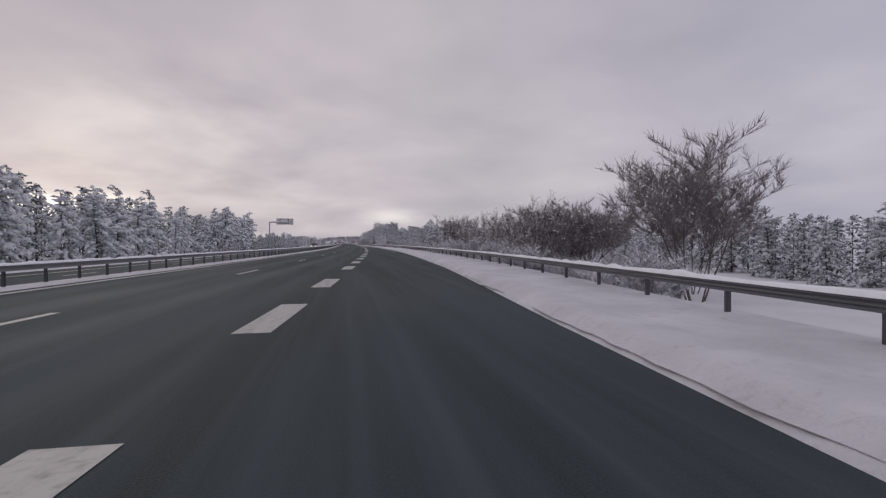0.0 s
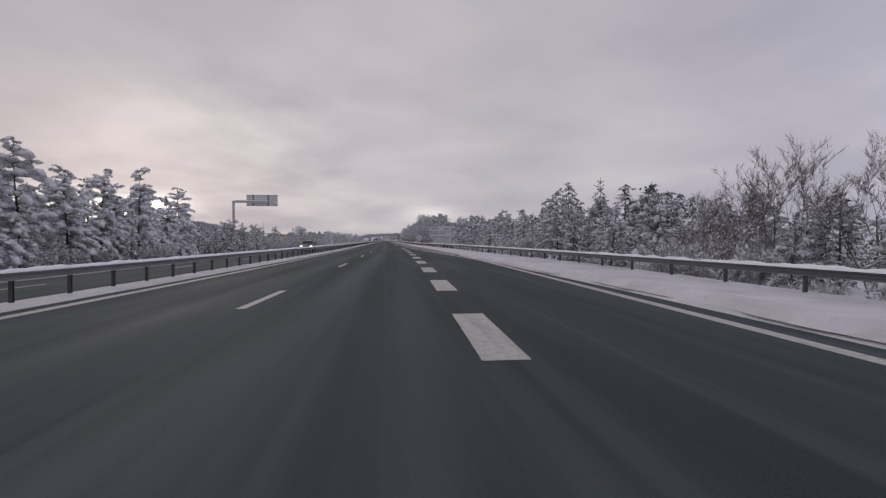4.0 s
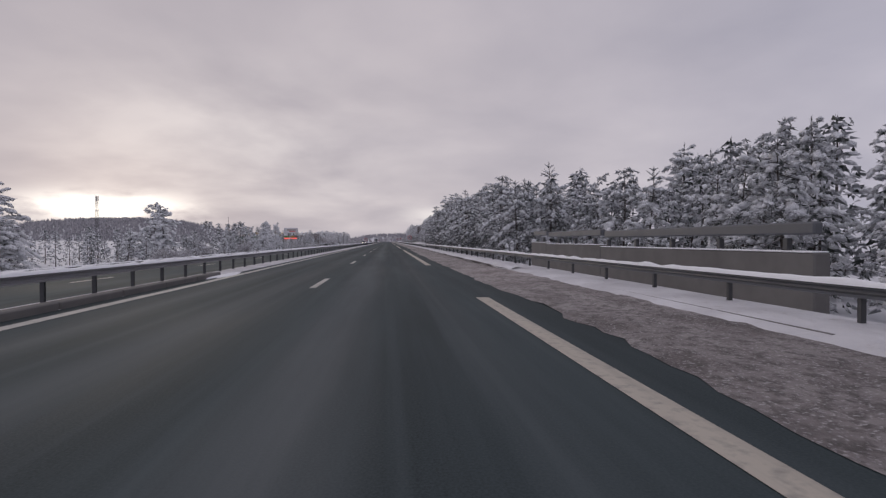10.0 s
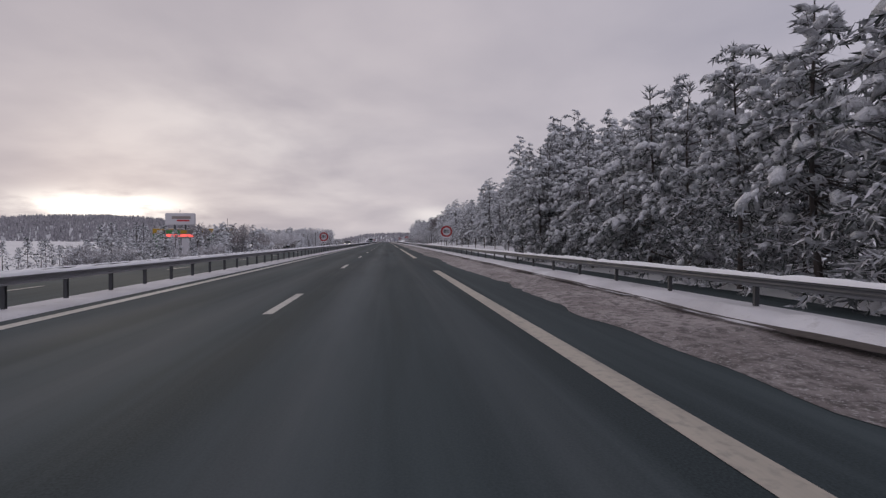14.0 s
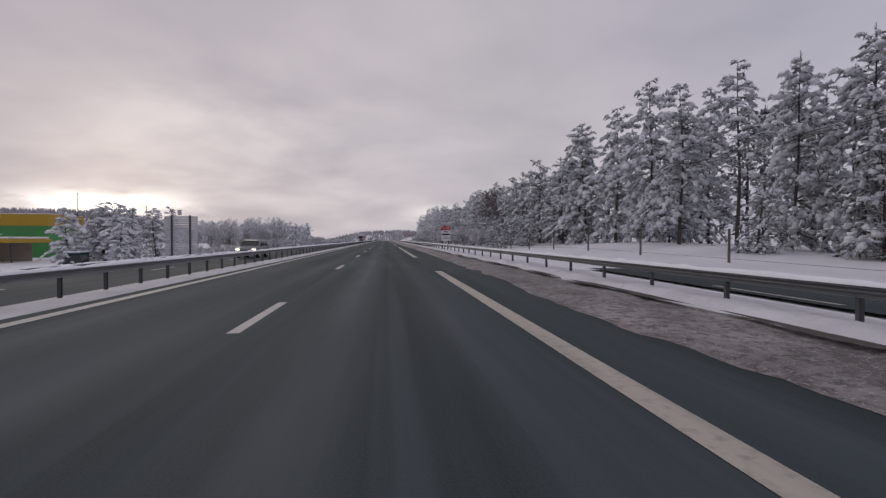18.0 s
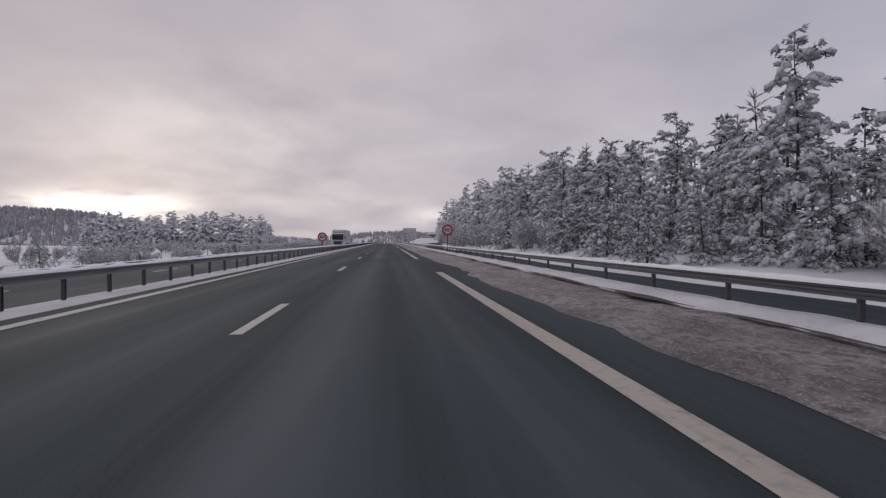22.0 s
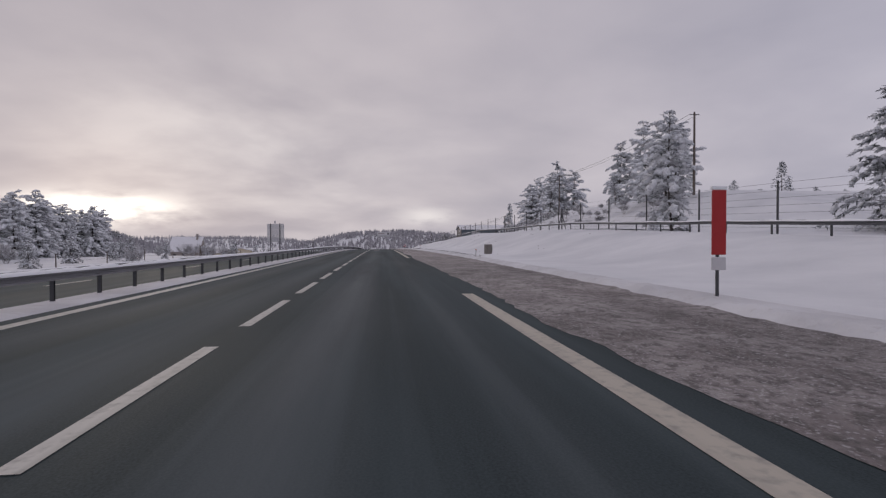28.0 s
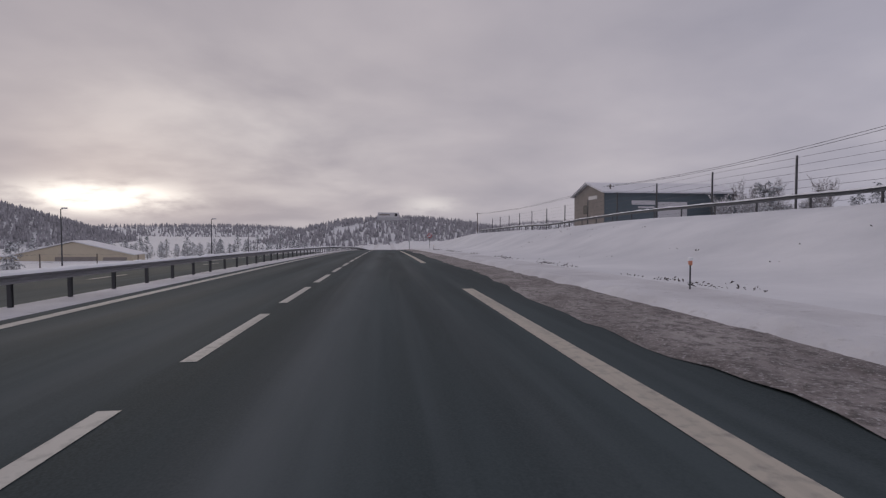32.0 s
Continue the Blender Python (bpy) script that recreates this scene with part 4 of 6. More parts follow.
def wood(kinds, y0, y1, u0, u1, gap, h0, h1, seed, rows=2, back=1.0, wide=1.0):
    """Trees over a stretch beside the road, in jittered rows gap metres apart; the first rows single, those behind joined."""
    rnd = random.Random(seed)
    sgn = 1 if u1 > u0 else -1
    u, row, rear = u0, 0, Wood()
    while sgn * (u - u1) < 0:
        y = y0 + rnd.random() * gap
        while y < y1:
            k = rnd.choice(kinds)
            h = rnd.uniform(h0, h1) * (1 + (back - 1) * abs(u - u0) / max(0.1, abs(u1 - u0)))
            if k == "bush":
                h = min(h, rnd.uniform(2.6, 4.2))
            uu, yy = u + rnd.uniform(-0.35, 0.35) * gap, y + rnd.uniform(-0.35, 0.35) * gap
            if row < rows:
                plant(k, uu, yy, h, rnd, wide=wide)
            else:
                i = rnd.randrange(len(REAR))
                s = h / FARH[i]
                rear.add(REAR[i], Matrix.Translation((uu + shift(yy), yy, land(uu, yy) - 0.05)) @ Matrix.Rotation(rnd.random() * 6.28, 4, 'Z') @ Matrix.Diagonal((s, s, s, 1)))
            y += gap * rnd.uniform(0.8, 1.25)
        u += sgn * gap * 0.95
        row += 1
    rear.done("snow-covered pines standing close together behind the roadside")


# right side, along the drive
plant("birch", 16.6, -137.5, 7.0, which=4, wide=1.1)
plant("birch", 18.4, -134.5, 6.0, which=4)
for x, y, h in [(16.3, -125.5, 5.6), (17.6, -123.0, 5.4), (18.2, -121.6, 6.0), (16.8, -118.0, 5.6), (18.6, -115.0, 6.4), (17.4, -110.0, 5.8)]:
    plant("birch", x, y, h, which=4, wide=1.1)
wood(["birch", "birch", "bush"], -126, -84, 13.4, 17, 3.6, 4.8, 6.2, 101)
wood(["bush", "small", "birch"], -84, -62, 12.8, 17, 4.6, 3.0, 4.6, 125)
wood(["bush"], -146, -60, 11.0, 12.5, 3.2, 1.5, 2.3, 118)
wood(["bush", "small"], -136, -60, 17, 20, 4.2, 2.0, 3.0, 119)
wood(["pine", "small"], -140, -40, 33, 54, 3.6, 4.2, 5.6, 102, 1)
wood(["pine", "small", "bush", "small"], -60, -16, 14, 20, 4.2, 3.6, 5.4, 103)
wood(["pine", "small", "birch"], -60, -28, 16.5, 22, 4.0, 4.2, 5.6, 126, 1)
for k, x, y, h, wd in [("birch", 17.2, -79.2, 6.8, 1.2), ("birch", 18.6, -78.4, 6.9, 1.1), ("small", 20.5, -79.5, 4.4, 1.3), ("birch", 17.6, -60.0, 7.2, 0.85), ("birch", 21.6, -61.0, 7.6, 0.9), ("pine", 19.4, -57.0, 4.9, 1.25), ("pine", 21.4, -58.5, 4.6, 1.25), ("pine", 18.2, -54.6, 4.8, 1.2), ("small", 16.4, -58.0, 4.0, 1.2), ("bush", 15.0, -61.0, 3.2, 1.2), ("pine", 22.6, -56.0, 5.0, 1.25)]:
    plant(k, x, y, h, wide=wd)
wood(["pine"], -40, 52, 20, 29, 4.2, 6.6, 8.8, 104, 1)
wood(["small", "pine"], -14, 18, 14.8, 19, 3.4, 4.0, 5.2, 105)
plant("pine", 14.4, 38.2, 8.7, which=1, wide=1.1)
wood(["pine", "small", "pine"], 18, 50, 12.8, 19, 3.6, 5.4, 7.6, 124)
wood(["pine"], 50, 90, 17, 24, 3.8, 6.5, 8.5, 122, 1)
wood(["tall"], 64, 92, 24, 36, 4.4, 9.5, 11.5, 106, 1)
wood(["thick"], 88, 182, 11.4, 16.5, 3.3, 6.6, 8.8, 107, 2)
wood(["pine"], 88, 186, 14.2, 23, 3.9, 8.0, 9.6, 108, 1)
wood(["spruce", "small", "small"], 186, 266, 17.4, 19.4, 4.0, 3.0, 5.5, 109, 1)
wood(["bole"], 190, 212, 19.6, 34, 3.3, 13.2, 15.6, 110, 3)
wood(["bole", "tall"], 212, 238, 19.8, 34, 3.5, 10.5, 12.6, 131, 2)
wood(["tall", "tall", "bole"], 238, 277, 19.6, 33, 3.8, 9.0, 11.0, 130, 2)
wood(["tall"], 279, 298, 19.8, 31, 4.2, 9.8, 12.0, 111, 2)
wood(["bush", "small", "small"], 298, 440, 12.4, 17.0, 2.9, 2.4, 3.8, 112, 2)
plant("birch", 17.0, 332.0, 9.0, which=0, wide=1.1)
plant("birch", 18.6, 330.0, 8.6, which=0, wide=1.0)
wood(["pine", "tall", "pine"], 299, 328, 18.8, 29, 3.9, 8.8, 10.6, 113, 1)
for x, y, h in [(20.0, 330.5, 9.6), (22.8, 333.0, 9.8), (19.6, 334.0, 8.8)]:
    plant("tall", x, y, h)
wood(["pine", "tall", "pine"], 335, 372, 18.6, 29, 3.8, 8.8, 10.4, 121, 1)
wood(["pine", "tall", "pine"], 372, 400, 18.6, 29, 3.8, 7.4, 8.8, 134, 1)
wood(["tall", "pine"], 400, 428, 18.6, 29, 3.8, 9.6, 11.4, 132, 1)
wood(["bush", "small", "small"], 428, 500, 16.6, 17.6, 6.0, 2.0, 3.4, 114)
wood(["tall", "laden"], 429, 450, 18.8, 31, 4.4, 10.8, 12.8, 115, 1)
wood(["laden", "tall"], 460, 470, 19.4, 31, 4.0, 8.6, 10.2, 135, 1)
plant("laden", 19.0, 472.0, 14.0, which=1, wide=0.75)
plant("tall", 19.6, 457.0, 13.6, which=3, wide=1.05)
plant("tall", 20.2, 453.0, 13.0, which=0, wide=1.0)
wood(["bush", "small", "bush"], 436, 484, 15.6, 18.4, 2.7, 1.8, 3.4, 136, 2)
wood(["bush", "bush", "small"], 434, 464, 12.0, 15.0, 2.6, 1.0, 2.2, 137, 2)
wood(["tall"], 472, 506, 24.5, 34, 4.6, 9.0, 11.0, 133, 1)
for k, (x, y, h, wd) in enumerate([(19.2, 476.0, 11.8, 0.95), (19.0, 481.5, 11.4, 0.9), (19.4, 487.2, 11.2, 1.0), (18.8, 493.8, 12.4, 1.0), (18.0, 502.0, 12.6, 1.05), (20.6, 498.4, 9.0, 1.0), (18.4, 519.0, 8.4, 1.1), (20.4, 548.0, 8.6, 1.1)]):
    plant("laden" if k % 2 else "tall", x, y, h, which=k % 4, wide=wd)
wood(["pine", "tall"], 508, 540, 27, 38, 6.0, 7.0, 10.0, 116, 2)
# single trees on the bank
for k, x, y, h, wd in [("pine", 35.2, 613.5, 12.0, 1.0), ("pine", 38.0, 612.0, 10.0, 1.0), ("pine", 33.2, 611.0, 9.0, 1.0), ("pine", 36.4, 615.5, 11.0, 1.0), ("pine", 36.2, 634.6, 11.8, 1.1), ("pine", 38.4, 636.4, 14.0, 1.0), ("pine", 37.0, 635.5, 11.4, 1.1), ("spruce", 33.6, 646.5, 9.4, 0.95),
                       ("spruce", 35.0, 648.5, 5.0, 1.0), ("pine", 30.0, 563.0, 7.5, 1.3), ("pine", 33.0, 570.0, 8.5, 1.3), ("pine", 36.4, 588.5, 10.2, 0.85), ("pine", 39.6, 586.5, 12.8, 0.85), ("small", 31.5, 580.0, 3.0, 1.2),
                       ("bush", 42.5, 687.0, 5.5, 1.0), ("birch", 45.0, 689.0, 6.6, 0.9), ("small", 47.5, 688.0, 6.0, 1.1), ("birch", 50.0, 690.0, 7.0, 0.9), ("bush", 52.0, 688.0, 5.0, 1.0), ("birch", 58.0, 690.0, 7.5, 0.7), ("small", 62.0, 696.0, 6.0, 0.9)]:
    plant("laden" if k == "pine" else k, x, y, h, wide=wd * (1.25 if k == "pine" else 1.0))
plant("bush", 14.9, 632.0, 2.3)
wood(["bush"], 562, 632, 26.6, 28.6, 1.9, 0.7, 1.2, 128, 2)
wood(["far", "small"], 610, 700, 56, 70, 9.0, 4.0, 6.0, 117, 1)

# left side, beyond the oncoming carriageway
rl = random.Random(44)
wood(["laden"], -150, -4, -30, -42, 4.8, 7.0, 10.0, 201, 1, 1.0, 1.1)
for x, y, h, wd in [(-26.2, -45.5, 9.6, 1.3), (-27.0, -40.5, 10.0, 1.35), (-26.6, -36.0, 8.6, 1.4), (-26.2, -31.5, 9.0, 1.35), (-26.8, -28.0, 8.2, 1.4), (-26.0, -24.5, 10.2, 1.3)]:
    plant("laden", x, y, h, wide=wd * 0.85)
wood(["bush", "small"], -58, -20, -24.6, -26.4, 2.6, 1.8, 3.0, 227, 2)
wood(["far"], -170, 20, -44, -60, 7.5, 7.0, 10.0, 202, 0)
wood(["small", "bush", "small", "pine"], -2, 78, -24, -42, 3.7, 4.2, 5.6, 203, 2)
for x, y, h, wd in [(-27.5, 84, 7.2, 1.55), (-30, 89, 5.0, 1.3), (-32.2, 122.5, 8.4, 1.25), (-35.0, 126.0, 8.8, 1.25)]:
    plant("laden", x, y, h, wide=wd)
wood(["small", "bush", "pine"], 106, 150, -29, -46, 4.0, 3.6, 5.0, 204, 1)
wood(["laden"], 153, 179, -27, -40, 3.8, 6.0, 7.6, 215, 1)
wood(["bush", "small"], 181, 222, -25, -40, 4.2, 2.6, 3.6, 226, 1)
wood(["small", "birch", "laden"], 224, 264, -27, -46, 3.8, 4.6, 6.4, 205, 2)
for x, y, h in [(-24.4, 303.6, 6.4), (-27.0, 302.0, 7.4), (-29.6, 304.0, 7.6), (-31.6, 301.0, 6.8), (-26.0, 299.6, 5.2)]:
    plant("laden", x, y, h, wide=1.25)
for x, y, h in [(-25.0, 273.0, 5.0), (-26.4, 277.0, 5.4), (-28.4, 280.0, 5.6), (-24.6, 279.0, 4.6), (-30.0, 284.0, 5.6), (-27.4, 271.0, 5.0)]:
    plant("birch", x, y, h, rl, 5, 1.2)
wood(["laden", "birch"], 306, 319, -29, -36, 3.6, 6.6, 8.0, 206, 1)
wood(["bush"], 326, 366, -28, -34, 4.5, 2.2, 3.2, 214)
for k in range(18):                                    # frosted trees on a slant
    f = k / 17
    plant(("birch", "birch", "bush")[k % 3], -50 + 24 * f + rl.uniform(-2, 2), 393 - 15 * f + rl.uniform(-4, 4), rl.uniform(6.6, 8.8) if k % 3 < 2 else 4.0, rl, 5 if k % 3 < 2 else None)
for k in range(26):                                    # pines across the field
    f = k / 25
    plant("laden", -100 + 58 * f + rl.uniform(-1, 1), 532 - 12 * f + rl.uniform(-2, 5), rl.uniform(10.0, 12.6), rl, wide=1.35)
for k in range(34):
    f = k / 33
    plant(("laden", "laden", "small")[k % 3], -44 - 30 * f + rl.uniform(-2, 2), 539 + 120 * f + rl.uniform(-3, 4), rl.uniform(8.0, 10.4) + 3.0 * f - 1.5 * (k % 3 > 1), rl, wide=1.35)
for x, y in ((-36.0, 521.5), (-37.2, 524.0), (-34.8, 520.0)):
    plant("bush", x, y, 4.6, rl)
wood(["bush"], 404, 530, -24, -28, 4.4, 1.8, 2.8, 209, 1)
wood(["bush", "small"], 366, 404, -24, -30, 3.8, 1.8, 2.8, 219, 1)
wood(["bush"], 412, 500, -44, -52, 6.0, 2.4, 3.6, 220, 1)
wood(["small", "bush"], 560, 680, -36, -46, 10.0, 2.6, 4.0, 211)
wood(["far"], 745, 900, -26, -100, 10.0, 4.0, 6.0, 212, 0)
wood(["far"], 560, 900, 64, 110, 12.0, 5.0, 7.0, 213, 0)


# ---------------------------------------------------------------- far hills and woods
def hill(name, cx, cy, rx, ry, top, base, seed, count, label, bare=0.0, hi=6.0):
    def hz(x, y):
        q = ((x - cx) / rx) ** 2 + ((y - cy) / ry) ** 2
        if q >= 1:
            return base
        return base + (top - base) * (1 - q) ** 1.2 * (1 + 0.35 * noise.noise(Vector((x * 0.004, y * 0.004, seed))))
    vs, fs = [], []
    N = 48
    for i in range(N + 1):
        for j in range(N + 1):
            x, y = cx + rx * (2 * i / N - 1), cy + ry * (2 * j / N - 1)
            vs.append((x, y, hz(x, y)))
    for i in range(N):
        for j in range(N):
            a = i * (N + 1) + j
            fs.append((a, a + N + 1, a + N + 2, a + 1))
    ob = tagged(partm(name, mesh(name, vs, fs, True), M["snow"]), label, "hill", kind="structure")
    rnd = random.Random(seed)
    nv, nf, sv, sf = [], [], [], []
    n = 0
    while n < count:
        x, y = cx + rx * rnd.uniform(-1, 1), cy + ry * rnd.uniform(-1, 1)
        if ((x - cx) / rx) ** 2 + ((y - cy) / ry) ** 2 > 0.97:
            continue
        if noise.noise(Vector((x * 0.012, y * 0.012, seed + 3))) < -0.6 + bare:
            n += 0.3
            continue
        n += 1
        z, h = hz(x, y), hi * rnd.uniform(0.7, 1.3)
        r = h * rnd.uniform(0.17, 0.26)
        for k in range(3):                              # three ragged tiers of boughs
            zz, rr = z + h * (0.12 + 0.27 * k), r * (1.15 - 0.32 * k)
            o = len(nv)
            w0 = rnd.random() * 6
            for q in range(5):
                w = w0 + q * 1.2566
                nv.append((x + rr * cos(w) * rnd.uniform(0.7, 1.3), y + rr * sin(w) * rnd.uniform(0.7, 1.3), zz - 0.1 * h * rnd.random()))
            nv.append((x, y, zz + h * 0.42))
            nf += [(o + q, o + (q + 1) % 5, o + 5) for q in range(5)]
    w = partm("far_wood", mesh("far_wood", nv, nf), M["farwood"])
    tagged(w, "distant snowy conifer wood covering the hillside", "woodland", kind="stuff")


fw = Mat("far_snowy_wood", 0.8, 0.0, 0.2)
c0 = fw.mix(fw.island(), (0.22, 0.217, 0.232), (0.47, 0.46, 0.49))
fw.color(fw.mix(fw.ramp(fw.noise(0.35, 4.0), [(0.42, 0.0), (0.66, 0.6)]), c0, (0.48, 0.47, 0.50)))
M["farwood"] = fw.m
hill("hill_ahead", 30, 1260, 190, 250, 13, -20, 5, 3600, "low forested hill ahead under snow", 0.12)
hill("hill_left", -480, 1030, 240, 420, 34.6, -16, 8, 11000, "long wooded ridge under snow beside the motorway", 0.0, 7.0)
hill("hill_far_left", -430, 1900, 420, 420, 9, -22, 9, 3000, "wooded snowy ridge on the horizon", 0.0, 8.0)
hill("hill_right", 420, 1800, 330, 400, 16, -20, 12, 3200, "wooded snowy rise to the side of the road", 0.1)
# ---------------------------------------------------------------- signs, posts, buildings, vehicles
M["yellow"] = plain("yellow_cladding", (0.42, 0.26, 0.02), 0.5, 0.0, 0.1, 0.5)
M["green"] = plain("green_cladding", (0.06, 0.24, 0.07), 0.5, 0.0, 0.1, 0.5)
M["roofsnow"] = plain("snow_on_roof", (0.78, 0.78, 0.81), 0.8, 0.0, 0.06, 0.6)
M["blue_clad"] = plain("blue_grey_cladding", (0.105, 0.135, 0.155), 0.5, 0.0, 0.12, 0.8)
M["beige"] = plain("beige_render", (0.60, 0.53, 0.41), 0.8, 0.0, 0.1, 0.7)
M["stone"] = plain("grey_stone_render", (0.30, 0.27, 0.25), 0.85, 0.0, 0.2, 1.2)
M["dark"] = plain("dark_opening", (0.03, 0.03, 0.035), 0.5)
M["orange"] = plain("orange_reflector", (0.60, 0.24, 0.14), 0.4)
M["grey_box"] = plain("grey_cabinet", (0.19, 0.175, 0.16), 0.7, 0.0, 0.15)
M["wood_pole"] = bark_material("weathered_pole", (0.09, 0.075, 0.065), (0.19, 0.16, 0.14))
M["white_van"] = plain("white_lorry_paint", (0.55, 0.56, 0.58), 0.4, 0.0, 0.05)
M["car_grey"] = plain("silver_car_paint", (0.20, 0.21, 0.225), 0.35, 0.2, 0.05)
M["car_dark"] = plain("dark_car_paint", (0.035, 0.037, 0.042), 0.35, 0.2, 0.05)
M["tractor_green"] = plain("dark_green_paint", (0.02, 0.075, 0.075), 0.45, 0.0, 0.1)
M["tyre"] = plain("tyre_rubber", (0.02, 0.02, 0.02), 0.8)
M["red_brand"] = plain("red_panel", (0.55, 0.05, 0.06), 0.5)
gl = Mat("vehicle_glass", 0.08, 0.0, 0.6)
gl.color((0.015, 0.02, 0.022))
M["glass"] = gl.m


def lit(name, col, power):
    m = Mat(name, 0.4)
    m.color(col)
    m.put(m.b.inputs["Emission Color"], col)
    m.b.inputs["Emission Strength"].default_value = power
    return m.m


M["lamp_on"] = lit("headlamp_glow", (1.0, 0.93, 0.75), 2.5)
M["led_red"] = lit("red_led_digits", (1.0, 0.13, 0.11), 1.0)


def words(text, size, material, parent, x, z, y=0.0, name="lettering", align='LEFT', width=None, gap=1.22, bold=0.006):
    """Flat letters on a face that looks towards -y."""
    cu = bpy.data.curves.new(name, 'FONT')
    cu.body, cu.size, cu.extrude, cu.offset = text, size, 0.004, size * bold
    cu.space_character = gap
    cu.align_x, cu.align_y = align, 'CENTER'
    tmp = new("tmp", cu)
    bpy.context.view_layer.update()
    me = bpy.data.meshes.new_from_object(tmp.evaluated_get(bpy.context.evaluated_depsgraph_get()))
    bpy.data.objects.remove(tmp)
    me.materials.clear()
    me.name = name
    k = 1.0
    if width:
        xs = [v.co.x for v in me.vertices]
        k = width / max(0.01, max(xs) - min(xs))
    me.transform(Matrix.Translation((x, y, z)) @ Matrix.Rotation(radians(90), 4, 'X') @ Matrix.Diagonal((k, 1, 1, 1)))
    return partm(name, me, material, parent)


def panel(name, w, h, x, z, material, parent, y=0.0, t=0.03, label=""):
    bm = bmesh.new()
    box(bm, x - w / 2, y, z - h / 2, x + w / 2, y + t, z + h / 2, 0.008)
    return part(name, bm, material, parent, label)


def frame_bars(w, h, x, z, parent, material, t=0.03, y=-0.012, name="border"):
    bm = bmesh.new()
    for a, b, c, d in ((-w / 2, -h / 2, w / 2, -h / 2 + t), (-w / 2, h / 2 - t, w / 2, h / 2), (-w / 2, -h / 2 + t, -w / 2 + t, h / 2 - t), (w / 2 - t, -h / 2 + t, w / 2, h / 2 - t)):
        box(bm, x + a, y, z + b, x + c, y + 0.008, z + d)
    return part(name, bm, material, parent)


def post(x, z0, z1, parent, r=0.06, y=0.1, material="post", name="post"):
    bm = bmesh.new()
    rod(bm, (x, y, z0), (x, y, z1), r, r, 10)
    return part(name, bm, M[material], parent)


def exit_badge(x, z, k, parent):
    """Lozenge with the slip-road symbol and the junction's number."""
    bm = bmesh.new()
    n, w, h, t = 28, 0.55 * k, 0.20 * k, 0.03 * k
    ring = []
    for i in range(n):
        a = 2 * pi * i / n
        sx = 1 if cos(a) >= 0 else -1
        ring.append(((w - h) * sx + h * cos(a), h * sin(a)))
    vs = []
    for s in (1.0, 0.0):
        for px, pz in ring:
            q = sqrt(px * px + pz * pz)
            f = 1.0 if s else (1 - t / max(q, t * 2))
            vs.append(bm.verts.new((x + px * f, -0.012, z + pz * f)))
    for i in range(n):
        bm.faces.new((vs[i], vs[(i + 1) % n], vs[n + (i + 1) % n], vs[n + i]))
    part("badge_ring", bm, M["sign_black"], parent)
    bm = bmesh.new()
    box(bm, x - 0.36 * k, -0.012, z - 0.12 * k, x - 0.31 * k, -0.004, z + 0.12 * k)
    bb = bmesh.ops.create_grid(bm, x_segments=1, y_segments=1, size=0.5)
    bmesh.ops.transform(bm, verts=bb["verts"], matrix=Matrix.Translation((x - 0.18 * k, -0.010, z)) @ Matrix.Rotation(radians(90), 4, 'X') @ Matrix.Rotation(radians(-38), 4, 'Z') @ Matrix.Diagonal((0.06 * k, 0.24 * k, 1, 1)))
    part("badge_arrow", bm, M["sign_black"], parent)
    words("35", 0.30 * k, M["sign_black"], parent, x + 0.02 * k, z, -0.012, "badge_number")


# motorway exit sign, 800 m
s = thing("exit_sign", "white motorway exit sign on posts behind the barrier", "road sign", (6.0, -5.2, land(7.5, -5.2)), -3)
gz = 0.11 - land(7.5, -5.2)
panel("upper_panel", 3.4, 0.86, 1.7, 2.70 + gz, M["sign_white"], s)
frame_bars(3.36, 0.82, 1.7, 2.70 + gz, s, M["sign_black"], 0.025)
panel("lower_panel", 3.45, 1.06, 1.75, 1.71 + gz, M["sign_white"], s)
frame_bars(3.41, 1.02, 1.75, 1.71 + gz, s, M["sign_black"], 0.025)
panel("blank_panel", 2.85, 0.78, 1.95, 0.76 + gz, M["sign_back"], s, 0.02)
exit_badge(0.82, 2.70 + gz, 1.0, s)
words("800 m", 0.34, M["sign_black"], s, 2.22, 2.68 + gz, -0.012, width=0.98)
words("NASBINALS", 0.36, M["sign_black"], s, 0.18, 1.97 + gz, -0.012, width=2.15)
words("AUMONT-AUBRAC", 0.36, M["sign_black"], s, 0.18, 1.46 + gz, -0.012, width=3.0)
for px in (0.6, 2.8):
    post(px, -0.3, 3.1 + gz, s, 0.08)

# motorway exit sign, 500 m, with services
by = 506.5
s = thing("exit_sign", "white motorway exit sign with village name and service symbols", "road sign", (4.75, by, land(6.8, by)), -3)
gz = -land(6.8, by)
panel("upper_panel", 4.0, 1.2, 2.0, 4.42 + gz, M["sign_white"], s)
frame_bars(3.95, 1.15, 2.0, 4.42 + gz, s, M["sign_black"], 0.03)
panel("middle_panel", 4.0, 1.18, 2.03, 3.20 + gz, M["sign_white"], s)
frame_bars(3.95, 1.13, 2.03, 3.20 + gz, s, M["sign_black"], 0.03)
panel("service_panel", 4.0, 1.22, 2.06, 1.98 + gz, M["sign_white"], s, 0.005)
exit_badge(0.95, 4.42 + gz, 1.22, s)
words("500 m", 0.40, M["sign_black"], s, 2.62, 4.42 + gz, -0.012, width=1.2)
panel("village_badge", 0.6, 0.62, 0.62, 3.20 + gz, M["sign_black"], s, -0.014, 0.01)
panel("village_badge_inner", 0.34, 0.22, 0.62, 3.16 + gz, M["sign_white"], s, -0.02, 0.008)
